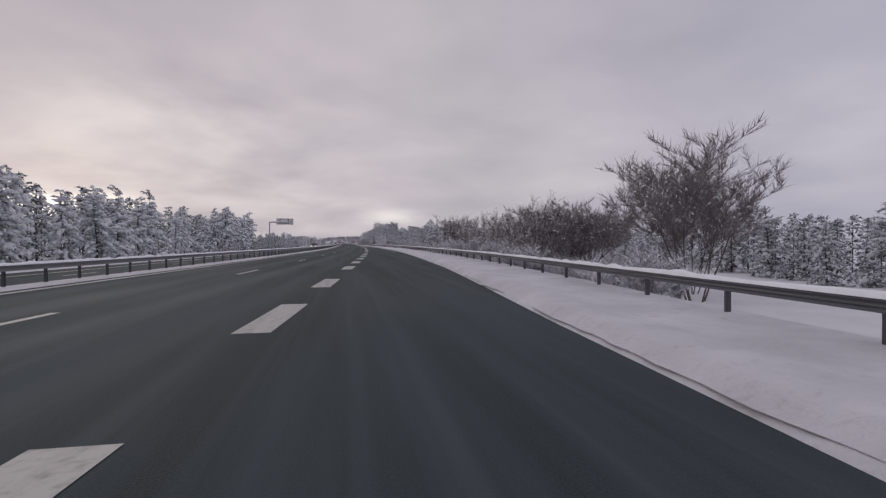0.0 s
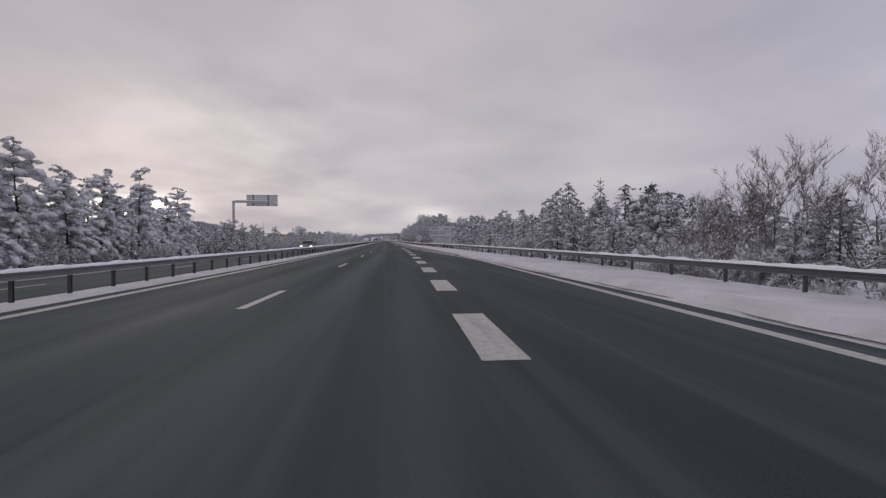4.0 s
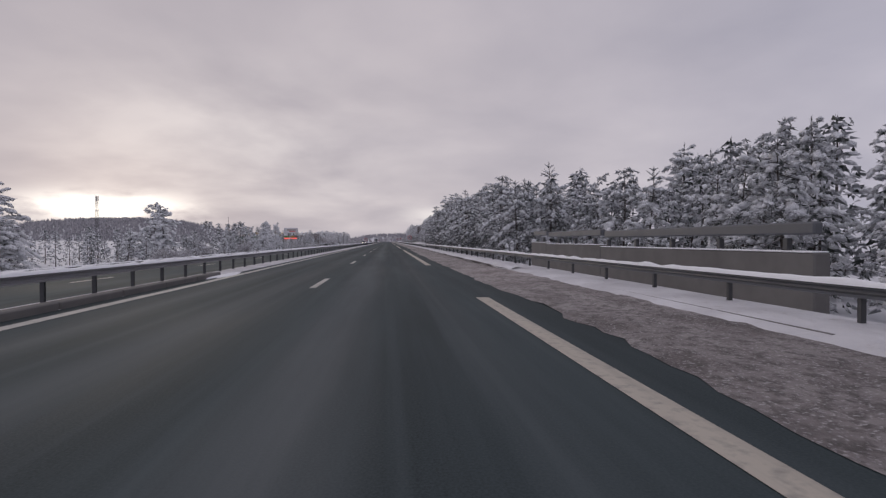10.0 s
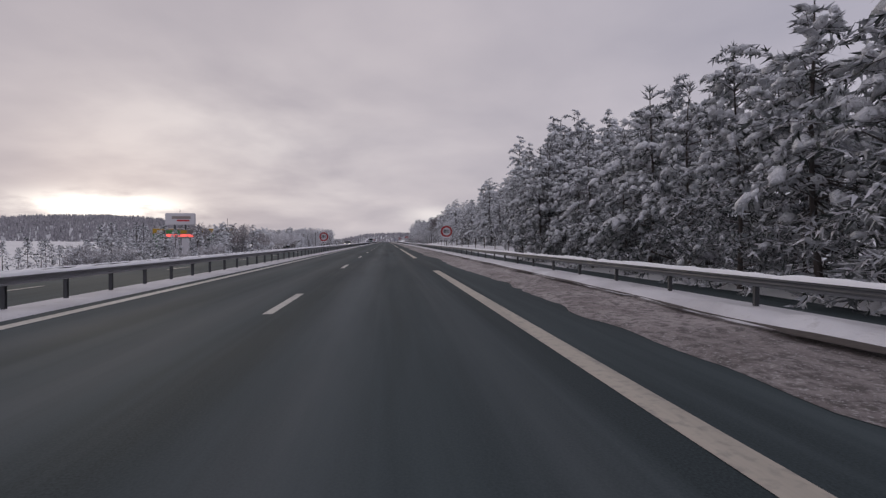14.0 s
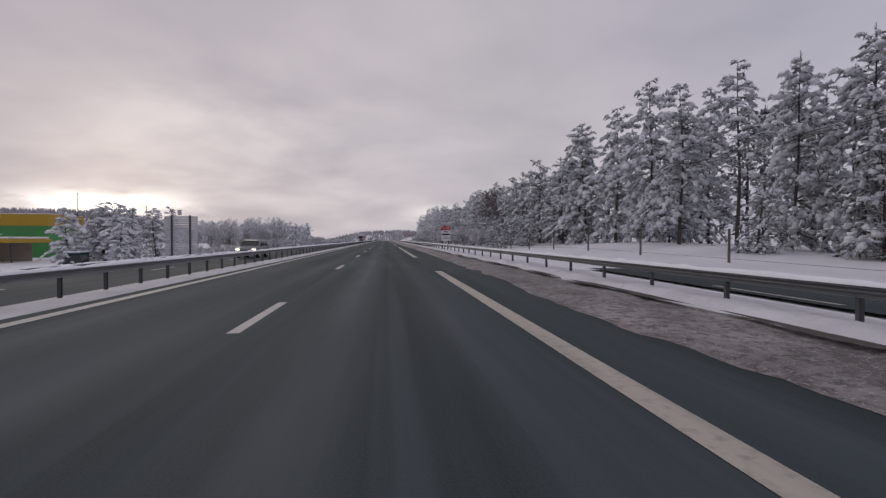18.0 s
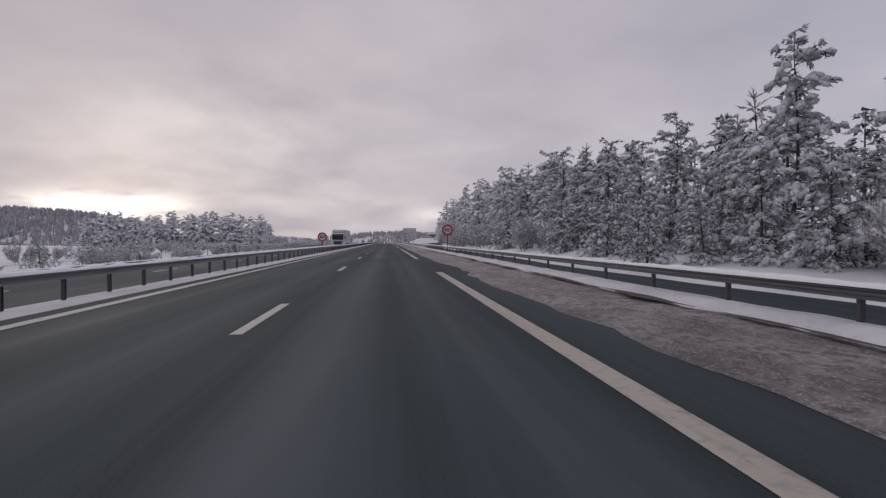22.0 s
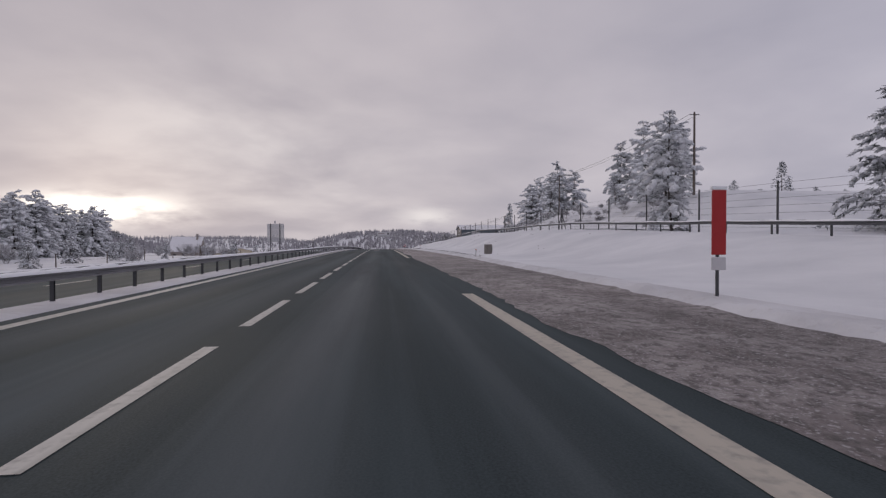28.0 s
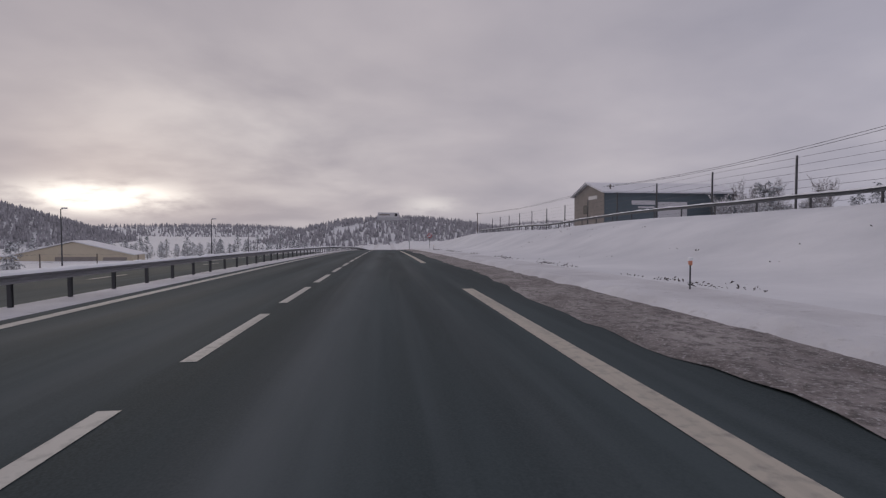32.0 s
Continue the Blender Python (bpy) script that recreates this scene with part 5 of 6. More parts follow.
words("AUMONT-AUBRAC", 0.36, M["sign_black"], s, 1.12, 3.45 + gz, -0.012, width=2.75)
words("village étape", 0.36, M["sign_black"], s, 1.12, 2.96 + gz, -0.012, width=2.65)
for k in range(3):
    cx = 0.78 + 1.27 * k
    p = panel("service_symbol", 1.0, 1.0, cx, 1.98 + gz, M["sign_blue"], s, -0.014, 0.012)
    panel("symbol_field", 0.76, 0.76, cx, 1.98 + gz, M["sign_white"], p, -0.022, 0.01)
    bm = bmesh.new()
    if k == 0:                                            # information
        rod(bm, (cx, -0.03, 1.72 + gz), (cx, -0.03, 2.06 + gz), 0.07, 0.07, 6)
        rod(bm, (cx, -0.03, 2.14 + gz), (cx, -0.03, 2.28 + gz), 0.08, 0.08, 6)
    elif k == 1:                                          # crossed knife and fork
        rod(bm, (cx - 0.26, -0.03, 1.74 + gz), (cx + 0.26, -0.03, 2.24 + gz), 0.035, 0.05, 6)
        rod(bm, (cx + 0.26, -0.03, 1.74 + gz), (cx - 0.26, -0.03, 2.24 + gz), 0.035, 0.05, 6)
    else:                                                 # bed
        rod(bm, (cx - 0.3, -0.03, 2.06 + gz), (cx - 0.05, -0.03, 1.90 + gz), 0.05, 0.05, 6)
        rod(bm, (cx - 0.05, -0.03, 1.90 + gz), (cx + 0.3, -0.03, 1.98 + gz), 0.05, 0.05, 6)
    part("symbol", bm, M["sign_black"], p)
for px in (0.9, 3.1):
    post(px, -0.3, 4.9 + gz, s, 0.09)


def disc_sign(x, y, zc, dia, text, label, back=False, turn=0.0, name="speed_sign", plate=False):
    g = land(x - shift(y), y)
    s = thing(name, label, "road sign", (x, y, g), turn)
    bm = bmesh.new()
    rod(bm, (0, 0.02, zc - g), (0, 0.0, zc - g), dia / 2, dia / 2, 32)
    part("disc", bm, M["sign_back"] if back else M["sign_white"], s)
    if not back:
        bm = bmesh.new()
        n, r1, r0 = 36, dia / 2 * 0.965, dia / 2 * 0.68
        vs = [bm.verts.new((r * cos(2 * pi * i / n), -0.012, zc - g + r * sin(2 * pi * i / n))) for r in (r1, r0) for i in range(n)]
        for i in range(n):
            bm.faces.new((vs[i], vs[(i + 1) % n], vs[n + (i + 1) % n], vs[n + i]))
        part("red_ring", bm, M["sign_red"], s, "red warning ring")
        if text:
            for k, c in enumerate(text):                  # digits one by one
                off = (-0.20, -0.055, 0.145)[k] if len(text) > 2 else (-0.12, 0.12)[k]
                words(c, dia * 0.42, M["sign_black"], s, dia * off, zc - g, -0.016, "digit", 'CENTER', dia * (0.088 if c == "1" else 0.19), 1.0, 0.004)
    if plate:
        zp = zc - g - dia * 0.62
        panel("distance_plate", dia * 0.74, dia * 0.22, 0, zp, M["sign_white"], s, -0.01, 0.025)
        words("200 m", dia * 0.15, M["sign_black"], s, 0, zp, -0.016, "lettering", 'CENTER', dia * 0.40, 1.1, 0.012)
        panel("snow_cap", dia * 0.70, dia * 0.05, 0, zp + dia * 0.137, M["treesnow"], s, -0.02, 0.06)
    post(0, -0.3, zc - g + dia * 0.3, s, 0.045, 0.07)
    return s


disc_sign(6.3, 194.0, 2.1, 1.25, "110", "round red-ringed 110 limit sign with a 200 m plate", turn=-6, plate=True)
disc_sign(-6.38, 193.5, 1.52, 0.95, "110", "red-ringed 110 limit sign with snowy 200 m plate on the median", turn=-12, plate=True)
disc_sign(6.5, 405.0, 2.3, 1.25, "110", "round red-ringed 110 speed limit sign beside the road")
disc_sign(-6.45, 402.0, 1.5, 0.95, "110", "round red-ringed 110 speed limit sign on the median")
disc_sign(10.6, 750.7, -0.6, 1.1, "90", "round red-ringed 90 speed limit sign at the slip road")
disc_sign(6.35, 22.0, 1.62, 1.25, "", "grey back of a round road sign", back=True, name="sign_back")

# height marker with a red cap
hy = 298.3
g = land(6.3, hy)
s = thing("summit_sign", "white summit sign with a rounded red top", "road sign", (6.2, hy, g), -4)
bm = bmesh.new()
n = 16
ring = [(0.5 * cos(pi * i / n), 0.45 * sin(pi * i / n)) for i in range(n + 1)]
fr = [bm.verts.new((a, 0.0, 2.05 - g + b)) for a, b in ring]
bk = [bm.verts.new((a, 0.03, 2.05 - g + b)) for a, b in ring]
bm.faces.new(fr)
bm.faces.new(list(reversed(bk)))
for i in range(n):
    bm.faces.new((fr[i], bk[i], bk[i + 1], fr[i + 1]))
part("red_cap", bm, M["sign_red"], s, "rounded red cap")
panel("field", 1.0, 1.08, 0, 1.505 - g, M["sign_white"], s)
words("A 75", 0.26, M["sign_white"], s, 0, 2.22 - g, -0.006, align='CENTER', width=0.62)
for k, w in ((0, 0.35), (1, 0.8)):
    panel("illegible_line", w, 0.10 + 0.06 * k, 0, 1.88 - 0.27 * k - g, M["sign_black"], s, -0.008, 0.006)
words("1020 m", 0.26, M["sign_black"], s, 0, 1.24 - g, -0.006, align='CENTER', width=0.82)
for px in (-0.3, 0.3):
    post(px, -0.3, 1.9 - g, s, 0.04, 0.06)

# cantilever sign over the oncoming road, seen from behind
g = land(-25.3, 6.0)
s = thing("cantilever_sign", "overhead sign on a grey cantilever post seen from behind", "road sign", (-25.3, 6.0, g))
bm = bmesh.new()
box(bm, -0.17, -0.17, -0.4, 0.17, 0.17, 7.6 - g, 0.03)
part("mast", bm, M["sign_back"], s)
bm = bmesh.new()
box(bm, 0.0, -0.15, 7.25 - g, 5.6, 0.15, 7.6 - g, 0.03)
part("arm", bm, M["sign_back"], s)
for k in range(9):                                        # ribbed back of the panel
    bm = bmesh.new()
    box(bm, 2.0, 0.2, 6.75 - g + 0.21 * k, 7.0, 0.27, 6.94 - g + 0.21 * k, 0.012)
    part("panel_rib", bm, M["sign_back"], s)
for px in (3.0, 5.4):
    bm = bmesh.new()
    box(bm, px, 0.12, 6.8 - g, px + 0.14, 0.2, 8.55 - g)
    part("bracket", bm, M["post"], s)
bm = bmesh.new()
box(bm, 0.3, -0.12, 7.602 - g, 5.5, 0.12, 7.68 - g, 0.03)
part("snow_cap", bm, M["treesnow"], s)


def back_sign(x0, x1, y, z0, z1, label, cap=True, turn=0.0):
    """A large direction sign seen from behind: ribbed panels on two posts."""
    xm = (x0 + x1) / 2
    g = land(xm - shift(y), y)
    s = thing("direction_sign", label, "road sign", (xm, y, g), turn)
    w, h = (x1 - x0) / 2, z1 - z0
    rows = 3
    for r in range(rows):
        a = z0 - g + h * r / rows
        n = 6
        for k in range(n):
            d = (h / rows - 0.06) / n
            bm = bmesh.new()
            box(bm, -w, 0.0, a + d * k, w, 0.05, a + d * k + d * 0.86, 0.008)
            part("panel_rib", bm, M["sign_back"], s)
    for px in (-w * 0.55, w * 0.55):
        post(px, -0.4, z1 - g, s, 0.09, -0.09)
    if cap:
        bm = bmesh.new()
        box(bm, -0.35, 0.0, z1 - g, 0.05, 0.05, z1 - g + h * 0.14, 0.01)
        part("top_tab", bm, M["sign_back"], s)
    return s


back_sign(-22.8, -19.5, 302.0, -0.5, 3.6, "grey ribbed back of a large direction sign among trees")
back_sign(-20.9, -18.1, 512.1, 0.25, 2.75, "grey ribbed back of a direction sign beside bushes", cap=False)
back_sign(-23.6, -19.2, 620.7, 1.1, 4.85, "grey ribbed back of a tall direction sign on two posts", turn=-31)

# advertising totem of the supermarket
g = land(-34.0, 229.0)
s = thing("advertising_totem", "white advertising totem with red illuminated price board", "sign", (-34.0, 229.0, g))
bm = bmesh.new()
box(bm, -2.4, 0, 3.7 - g, 2.4, 0.4, 5.7 - g, 0.15)
part("top_board", bm, M["sign_white"], s)
panel("brand_bar", 3.0, 0.45, 0.2, 4.95 - g, M["stone"], s, -0.03, 0.02)
panel("brand_bar", 2.0, 0.28, 0.5, 4.45 - g, M["red_brand"], s, -0.03, 0.02)
bm = bmesh.new()
box(bm, -2.4, 0, 1.55 - g, 2.4, 0.35, 2.95 - g, 0.05)
part("price_board", bm, M["stone"], s)
for k, c in enumerate(("green", "green", "yellow", "grey_box")):
    panel("fuel_tile", 1.0, 0.55, -1.7 + 1.13 * k, 2.58 - g, M[c], s, -0.03, 0.02)
    panel("price_digits", 1.0, 0.42, -1.7 + 1.13 * k, 1.98 - g, M["led_red"], s, -0.03, 0.02)
for k in range(2):
    bm = bmesh.new()
    box(bm, -1.5 + 1.7 * k, 0.02, -0.6, -0.3 + 1.7 * k, 0.3, 1.5 - g, 0.03)
    part("pillar", bm, M["sign_white"], s)
for px in (-0.9, 0.8):
    post(px, 2.9 - g, 3.75 - g, s, 0.14, 0.2)

# billboard behind the fence
g = land(-44.0, 328.0)
s = thing("billboard", "long grey-white board on posts with snow on top", "sign", (-44.0, 328.0, g))
zb = -1.0 - g
panel("board", 6.6, 1.8, 0, zb, M["pale_steel"], s, 0, 0.08)
panel("snow_cap", 6.6, 0.12, 0, zb + 0.965, M["treesnow"], s, -0.04, 0.16)
for px in (-3.0, 0, 3.0):
    post(px, -0.4, zb + 0.85, s, 0.08, 0.14)


# ---------------------------------------------------------------- buildings
def walls_box(name, x0, y0, z0, x1, y1, z1, material, parent, t=0.25):
    for nm, a in (("front_wall", (x0, y0, z0, x1, y0 + t, z1)), ("rear_wall", (x0, y1 - t, z0, x1, y1, z1)), ("side_wall", (x0, y0 + t, z0, x0 + t, y1 - t, z1)), ("side_wall", (x1 - t, y0 + t, z0, x1, y1 - t, z1))):
        bm = bmesh.new()
        box(bm, *a)
        part(nm, bm, material, parent)


def gable_roof(parent, x0, x1, y0, y1, ze, zr, along='y', t=0.22, over=0.5):
    """Two snow-covered roof slopes and the gable walls' triangles."""
    if along == 'y':
        xm = (x0 + x1) / 2
        lines = [((x0 - over, ze - 0.1), (xm, zr)), ((xm, zr), (x1 + over, ze - 0.1))]
        for (a, za), (b, zb) in lines:
            vs = [(a, y0 - over, za), (b, y0 - over, zb), (b, y1 + over, zb), (a, y1 + over, za)]
            vs += [(x, y, z + t) for x, y, z in vs]
            partm("roof_slope", mesh("roof_slope", vs, [(0, 3, 2, 1), (4, 5, 6, 7), (0, 1, 5, 4), (1, 2, 6, 5), (2, 3, 7, 6), (3, 0, 4, 7)]), M["roofsnow"], parent, "roof slope under snow")
    else:
        ym = (y0 + y1) / 2
        for (a, za), (b, zb) in [((y0 - over, ze - 0.1), (ym, zr)), ((ym, zr), (y1 + over, ze - 0.1))]:
            vs = [(x0 - over, a, za), (x1 + over, a, za), (x1 + over, b, zb), (x0 - over, b, zb)]
            vs += [(x, y, z + t) for x, y, z in vs]
            partm("roof_slope", mesh("roof_slope", vs, [(0, 3, 2, 1), (4, 5, 6, 7), (0, 1, 5, 4), (1, 2, 6, 5), (2, 3, 7, 6), (3, 0, 4, 7)]), M["roofsnow"], parent, "roof slope under snow")


def gable_end(parent, a0, a1, at, ze, zr, material, along='y', t=0.25):
    m = (a0 + a1) / 2
    if along == 'y':
        vs = [(a0, at, ze), (a1, at, ze), (m, at, zr)]
        vs += [(x, at + t, z) for x, _, z in vs]
    else:
        vs = [(at, a0, ze), (at, a1, ze), (at, m, zr)]
        vs += [(at + t, y, z) for _, y, z in vs]
    partm("gable", mesh("gable", vs, [(0, 1, 2), (3, 5, 4), (0, 3, 4, 1), (1, 4, 5, 2), (2, 5, 3, 0)]), material, parent)


def opening(parent, name, x, y, z, w, h, material, face='y', d=0.06):
    bm = bmesh.new()
    if face == 'y':
        box(bm, x - w / 2, y - d, z, x + w / 2, y - 0.005, z + h, 0.01)
    else:
        box(bm, x - d, y - w / 2, z, x - 0.005, y + w / 2, z + h, 0.01)
    return part(name, bm, material, parent)


# yellow and green supermarket
g = land(-66.0, 350.0)
s = thing("supermarket", "long yellow and green clad supermarket with flat roof", "building", (-62.0, 348.0, g - 0.3), 4)
top = 0.3 - g
walls_box("w", -27, 0, 0, 0, 13, 3.6 + top, M["green"], s)
walls_box("w", -27.05, -0.05, 3.6 + top, 0.05, 13.05, 5.75 + top, M["yellow"], s)
bm = bmesh.new()
box(bm, -26.8, 0.2, 5.75 + top, -0.2, 12.8, 5.9 + top)
part("flat_roof", bm, M["roofsnow"], s, "flat roof under snow")
for k in range(3):
    opening(s, "window", -23 + 8.5 * k, 0, 1.0, 4.0, 1.6, M["dark"])
panel("brand_bar", 6.0, 0.9, -14.0, 2.6 + top, M["sign_white"], s, -0.06, 0.04)
g = land(-60, 330)
s2 = thing("forecourt_canopy", "low canopy with yellow edge and snow on top", "building", (-56.0, 329.0, g - 0.1))
top = 0.1 - g
bm = bmesh.new()
box(bm, -24, 0, 0.55 + top, 0, 10, 1.15 + top, 0.05)
part("canopy_edge", bm, M["yellow"], s2)
bm = bmesh.new()
box(bm, -23.8, 0.2, 1.15 + top, -0.2, 9.8, 1.5 + top, 0.1)
part("snow_cover", bm, M["roofsnow"], s2)
for k in range(4):
    post(-22 + 6.8 * k, -0.2, 0.6 + top, s2, 0.18, 3)
for k in range(3):
    opening(s2, "kiosk_wall", -20 + 7.5 * k, 8, 0, 6.5, 0.5 + top, M["stone"])

# long blue-grey barn on the bank
g = land(33.0, 697.0)
s = thing("barn", "long blue-grey metal barn with snowy gable roof", "building", (27.9, 691.2, g - 0.4), 0)
e = 5.5 - g + 0.4
walls_box("w", 0, 0, 0, 18.2, 10.4, e, M["blue_clad"], s)
gable_roof(s, 0, 18.2, 0, 10.4, e, e + 1.5, 'x')
gable_end(s, 0, 10.4, 0, e, e + 1.45, M["stone"], 'x')
gable_end(s, 0, 10.4, 17.95, e, e + 1.45, M["blue_clad"], 'x')
bm = bmesh.new()
box(bm, -0.06, 0.1, 0, -0.004, 10.3, e)
part("end_cladding", bm, M["stone"], s)
opening(s, "loading_door", 9.2, 0, e - 4.6, 4.0, 3.4, M["sign_white"])
opening(s, "end_window", 0, 6.0, e - 2.6, 1.6, 1.2, M["dark"], 'x', 0.1)
panel("brand_bar", 3.2, 0.55, 5.2, e - 1.3, M["sign_white"], s, -0.05, 0.03)
panel("brand_bar", 2.2, 0.25, 5.6, e - 1.9, M["sign_white"], s, -0.05, 0.03)
bm = bmesh.new()
box(bm, -0.10, 2.2, e - 0.75, -0.064, 5.0, e - 0.25, 0.01)
part("brand_bar", bm, M["sign_white"], s)

# houses below the opposite carriageway
s = thing("house", "grey rendered house with steep snowy roof and chimney", "house", (-67.3, 711.6, -5.6), 0)
walls_box("w", -10.4, 0, 0, 0, 9, 3.1, M["stone"], s)
gable_roof(s, -10.4, 0, 0, 9, 3.1, 8.4, 'x', 0.25, 0.4)
gable_end(s, 0, 9, -0.25, 3.1, 8.3, M["stone"], 'x')
gable_end(s, 0, 9, -10.4, 3.1, 8.3, M["stone"], 'x')
bm = bmesh.new()
box(bm, -1.9, 3.4, 7.2, -1.3, 4.1, 9.7, 0.03)
part("chimney", bm, M["stone"], s)
for px in (-8.5, -5.2, -2.0):
    opening(s, "window", px, 0, 1.0, 1.0, 1.3, M["dark"])
s = thing("hall", "low beige hall with shallow snowy gable roof", "building", (-57.4, 730.0, -6.6), 0)
walls_box("w", -10.3, 0, 0, 10.3, 5, 2.7, M["beige"], s)
gable_roof(s, -10.3, 10.3, 0, 5, 2.7, 5.15, 'y', 0.2, 0.4)
gable_end(s, -10.3, 10.3, 0, 2.7, 5.05, M["beige"])
gable_end(s, -10.3, 10.3, 4.75, 2.7, 5.05, M["beige"])
opening(s, "wide_door", 0.5, 0, 0, 7.4, 2.3, M["stone"])
opening(s, "wide_door", 7.2, 0, 0, 4.2, 2.2, M["stone"])
s = thing("annex", "flat beige annex with snow on its roof", "building", (-75.0, 731.0, -6.6), 0)
walls_box("w", 0, 0, 0, 6.6, 7, 2.3, M["beige"], s)
bm = bmesh.new()
box(bm, -0.2, -0.2, 2.3, 6.8, 7.2, 2.6, 0.05)
part("flat_roof", bm, M["roofsnow"], s)
opening(s, "door", 5.0, 0, 0, 1.0, 1.9, M["dark"])


# ---------------------------------------------------------------- masts, lamps, lines
g = land(-157.0, 340.0)
s = thing("radio_mast", "tall lattice radio mast with antennas at its top", "mast", (-157.0, 340.0, g))
hh = 25.5 - g
for a, b in ((-0.8, -0.8), (0.8, -0.8), (0.8, 0.8), (-0.8, 0.8)):
    bm = bmesh.new()
    rod(bm, (a, b, -0.5), (a * 0.45, b * 0.45, hh), 0.09, 0.07, 5)
    part("leg", bm, M["post"], s)
for k in range(12):
    bm = bmesh.new()
    q0, q1 = 1 - 0.55 * k / 12, 1 - 0.55 * (k + 1) / 12
    for (a, b), (c, d) in (((-0.8, -0.8), (0.8, -0.8)), ((0.8, -0.8), (0.8, 0.8)), ((0.8, 0.8), (-0.8, 0.8)), ((-0.8, 0.8), (-0.8, -0.8))):
        rod(bm, (a * q0, b * q0, hh * k / 12), (c * q1, d * q1, hh * (k + 1) / 12), 0.035, 0.035, 3)
    part("bracing", bm, M["post"], s)
for k in range(3):
    w = 2.1 * k
    bm = bmesh.new()
    box(bm, 0.7 * cos(w) - 0.18, 0.7 * sin(w) - 0.18, hh - 2.6, 0.7 * cos(w) + 0.18, 0.7 * sin(w) + 0.18, hh, 0.04)
    part("antenna", bm, M["sign_back"], s)


for x, y, top in ((-130.0, 479.0, 20.6), (-98.5, 470.0, 14.9)):
    g = land(x, y)
    s = thing("tall_mast", "slender grey mast rising over the trees", "mast", (x, y, g), group="tall masts")
    bm = bmesh.new()
    rod(bm, (0, 0, -0.5), (0, 0, top - g), 0.24, 0.11, 8)
    part("mast", bm, M["post"], s)
    bm = bmesh.new()
    rod(bm, (0, 0, top - g), (0, 0, top - g + 0.25), 0.16, 0.05, 8)
    part("finial", bm, M["sign_back"], s)


def lamp_post(x, y, z0, h):
    s = thing("street_lamp", "slim grey street lamp with a short arm", "street lamp", (x, y, z0), group="street lamps")
    bm = bmesh.new()
    rod(bm, (0, 0, -0.3), (0, 0, h), 0.09, 0.05, 8)
    part("mast", bm, M["post"], s)
    bm = bmesh.new()
    rod(bm, (0, 0, h), (0.3, 0, h + 0.06), 0.04, 0.035, 6)
    part("arm", bm, M["post"], s)
    bm = bmesh.new()
    box(bm, 0.1, -0.12, h + 0.05, 0.7, 0.12, h + 0.2, 0.04)
    part("lamp_head", bm, M["sign_back"], s)


for x, y, top in [(-47.9, 686.5, 2.5), (-36.4, 690.8, 3.0), (-25.4, 707.0, 2.2), (-30.0, 745.0, 1.4)]:
    lamp_post(x, y, land(x, y), top - land(x, y))


def wire(a, b, sag, parent, r=0.02):
    """One hanging wire, a single thin tube."""
    a, b = Vector(a), Vector(b)
    n = 10
    pts = [a.lerp(b, i / n) - Vector((0, 0, sag * 4 * (i / n) * (1 - i / n))) for i in range(n + 1)]
    side = (b - a).cross(Vector((0, 0, 1))).normalized()
    vs, fs = [], []
    for i, p in enumerate(pts):
        for k in range(3):
            w = 2 * pi * k / 3
            vs.append(tuple(p + side * r * cos(w) + Vector((0, 0, r * sin(w)))))
        if i:
            o = 3 * i
            fs += [(o - 3 + k, o - 3 + (k + 1) % 3, o + (k + 1) % 3, o + k) for k in range(3)]
    o = partm("wire", mesh("wire", vs, fs), M["post"], parent)
    o.matrix_parent_inverse = parent.matrix_world.inverted()
    return o


def poles(spots, label, heights, wires=2, strut=True):
    last = None
    for (u, y), h in zip(spots, heights):
        z = land(u, y)
        s = thing("utility_pole", label, "utility pole", (u, y, z), group="utility poles")
        bm = bmesh.new()
        rod(bm, (0, 0, -0.5), (0, 0, h), 0.13, 0.09, 8)
        part("pole", bm, M["wood_pole"], s)
        if strut:
            bm = bmesh.new()
            rod(bm, (1.2, 0.3, -0.4), (0.05, 0, h * 0.8), 0.07, 0.06, 6)
            part("strut", bm, M["wood_pole"], s)
        bm = bmesh.new()
        rod(bm, (-0.5, 0, h - 0.25), (0.5, 0, h - 0.25), 0.04, 0.04, 5)
        part("crossbar", bm, M["post"], s)
        if last:
            for k in range(wires):
                dx = -0.4 + 0.8 * k / max(1, wires - 1)
                wire((last[0] + dx, last[1], last[2] - 0.2), (u + dx, y, z + h - 0.2), 0.7, s)
        last = (u, y, z + h)


poles([(20.5, 214), (19.5, 256), (19.0, 300)], "weathered wooden utility pole with a leaning strut", [6.2, 6.4, 6.2])
poles([(30, 560), (33, 606), (34, 652), (29, 692), (24, 760)], "weathered wooden utility pole above the bank", [7.5, 7.5, 7.0, 6.0, 7.0], 2, False)


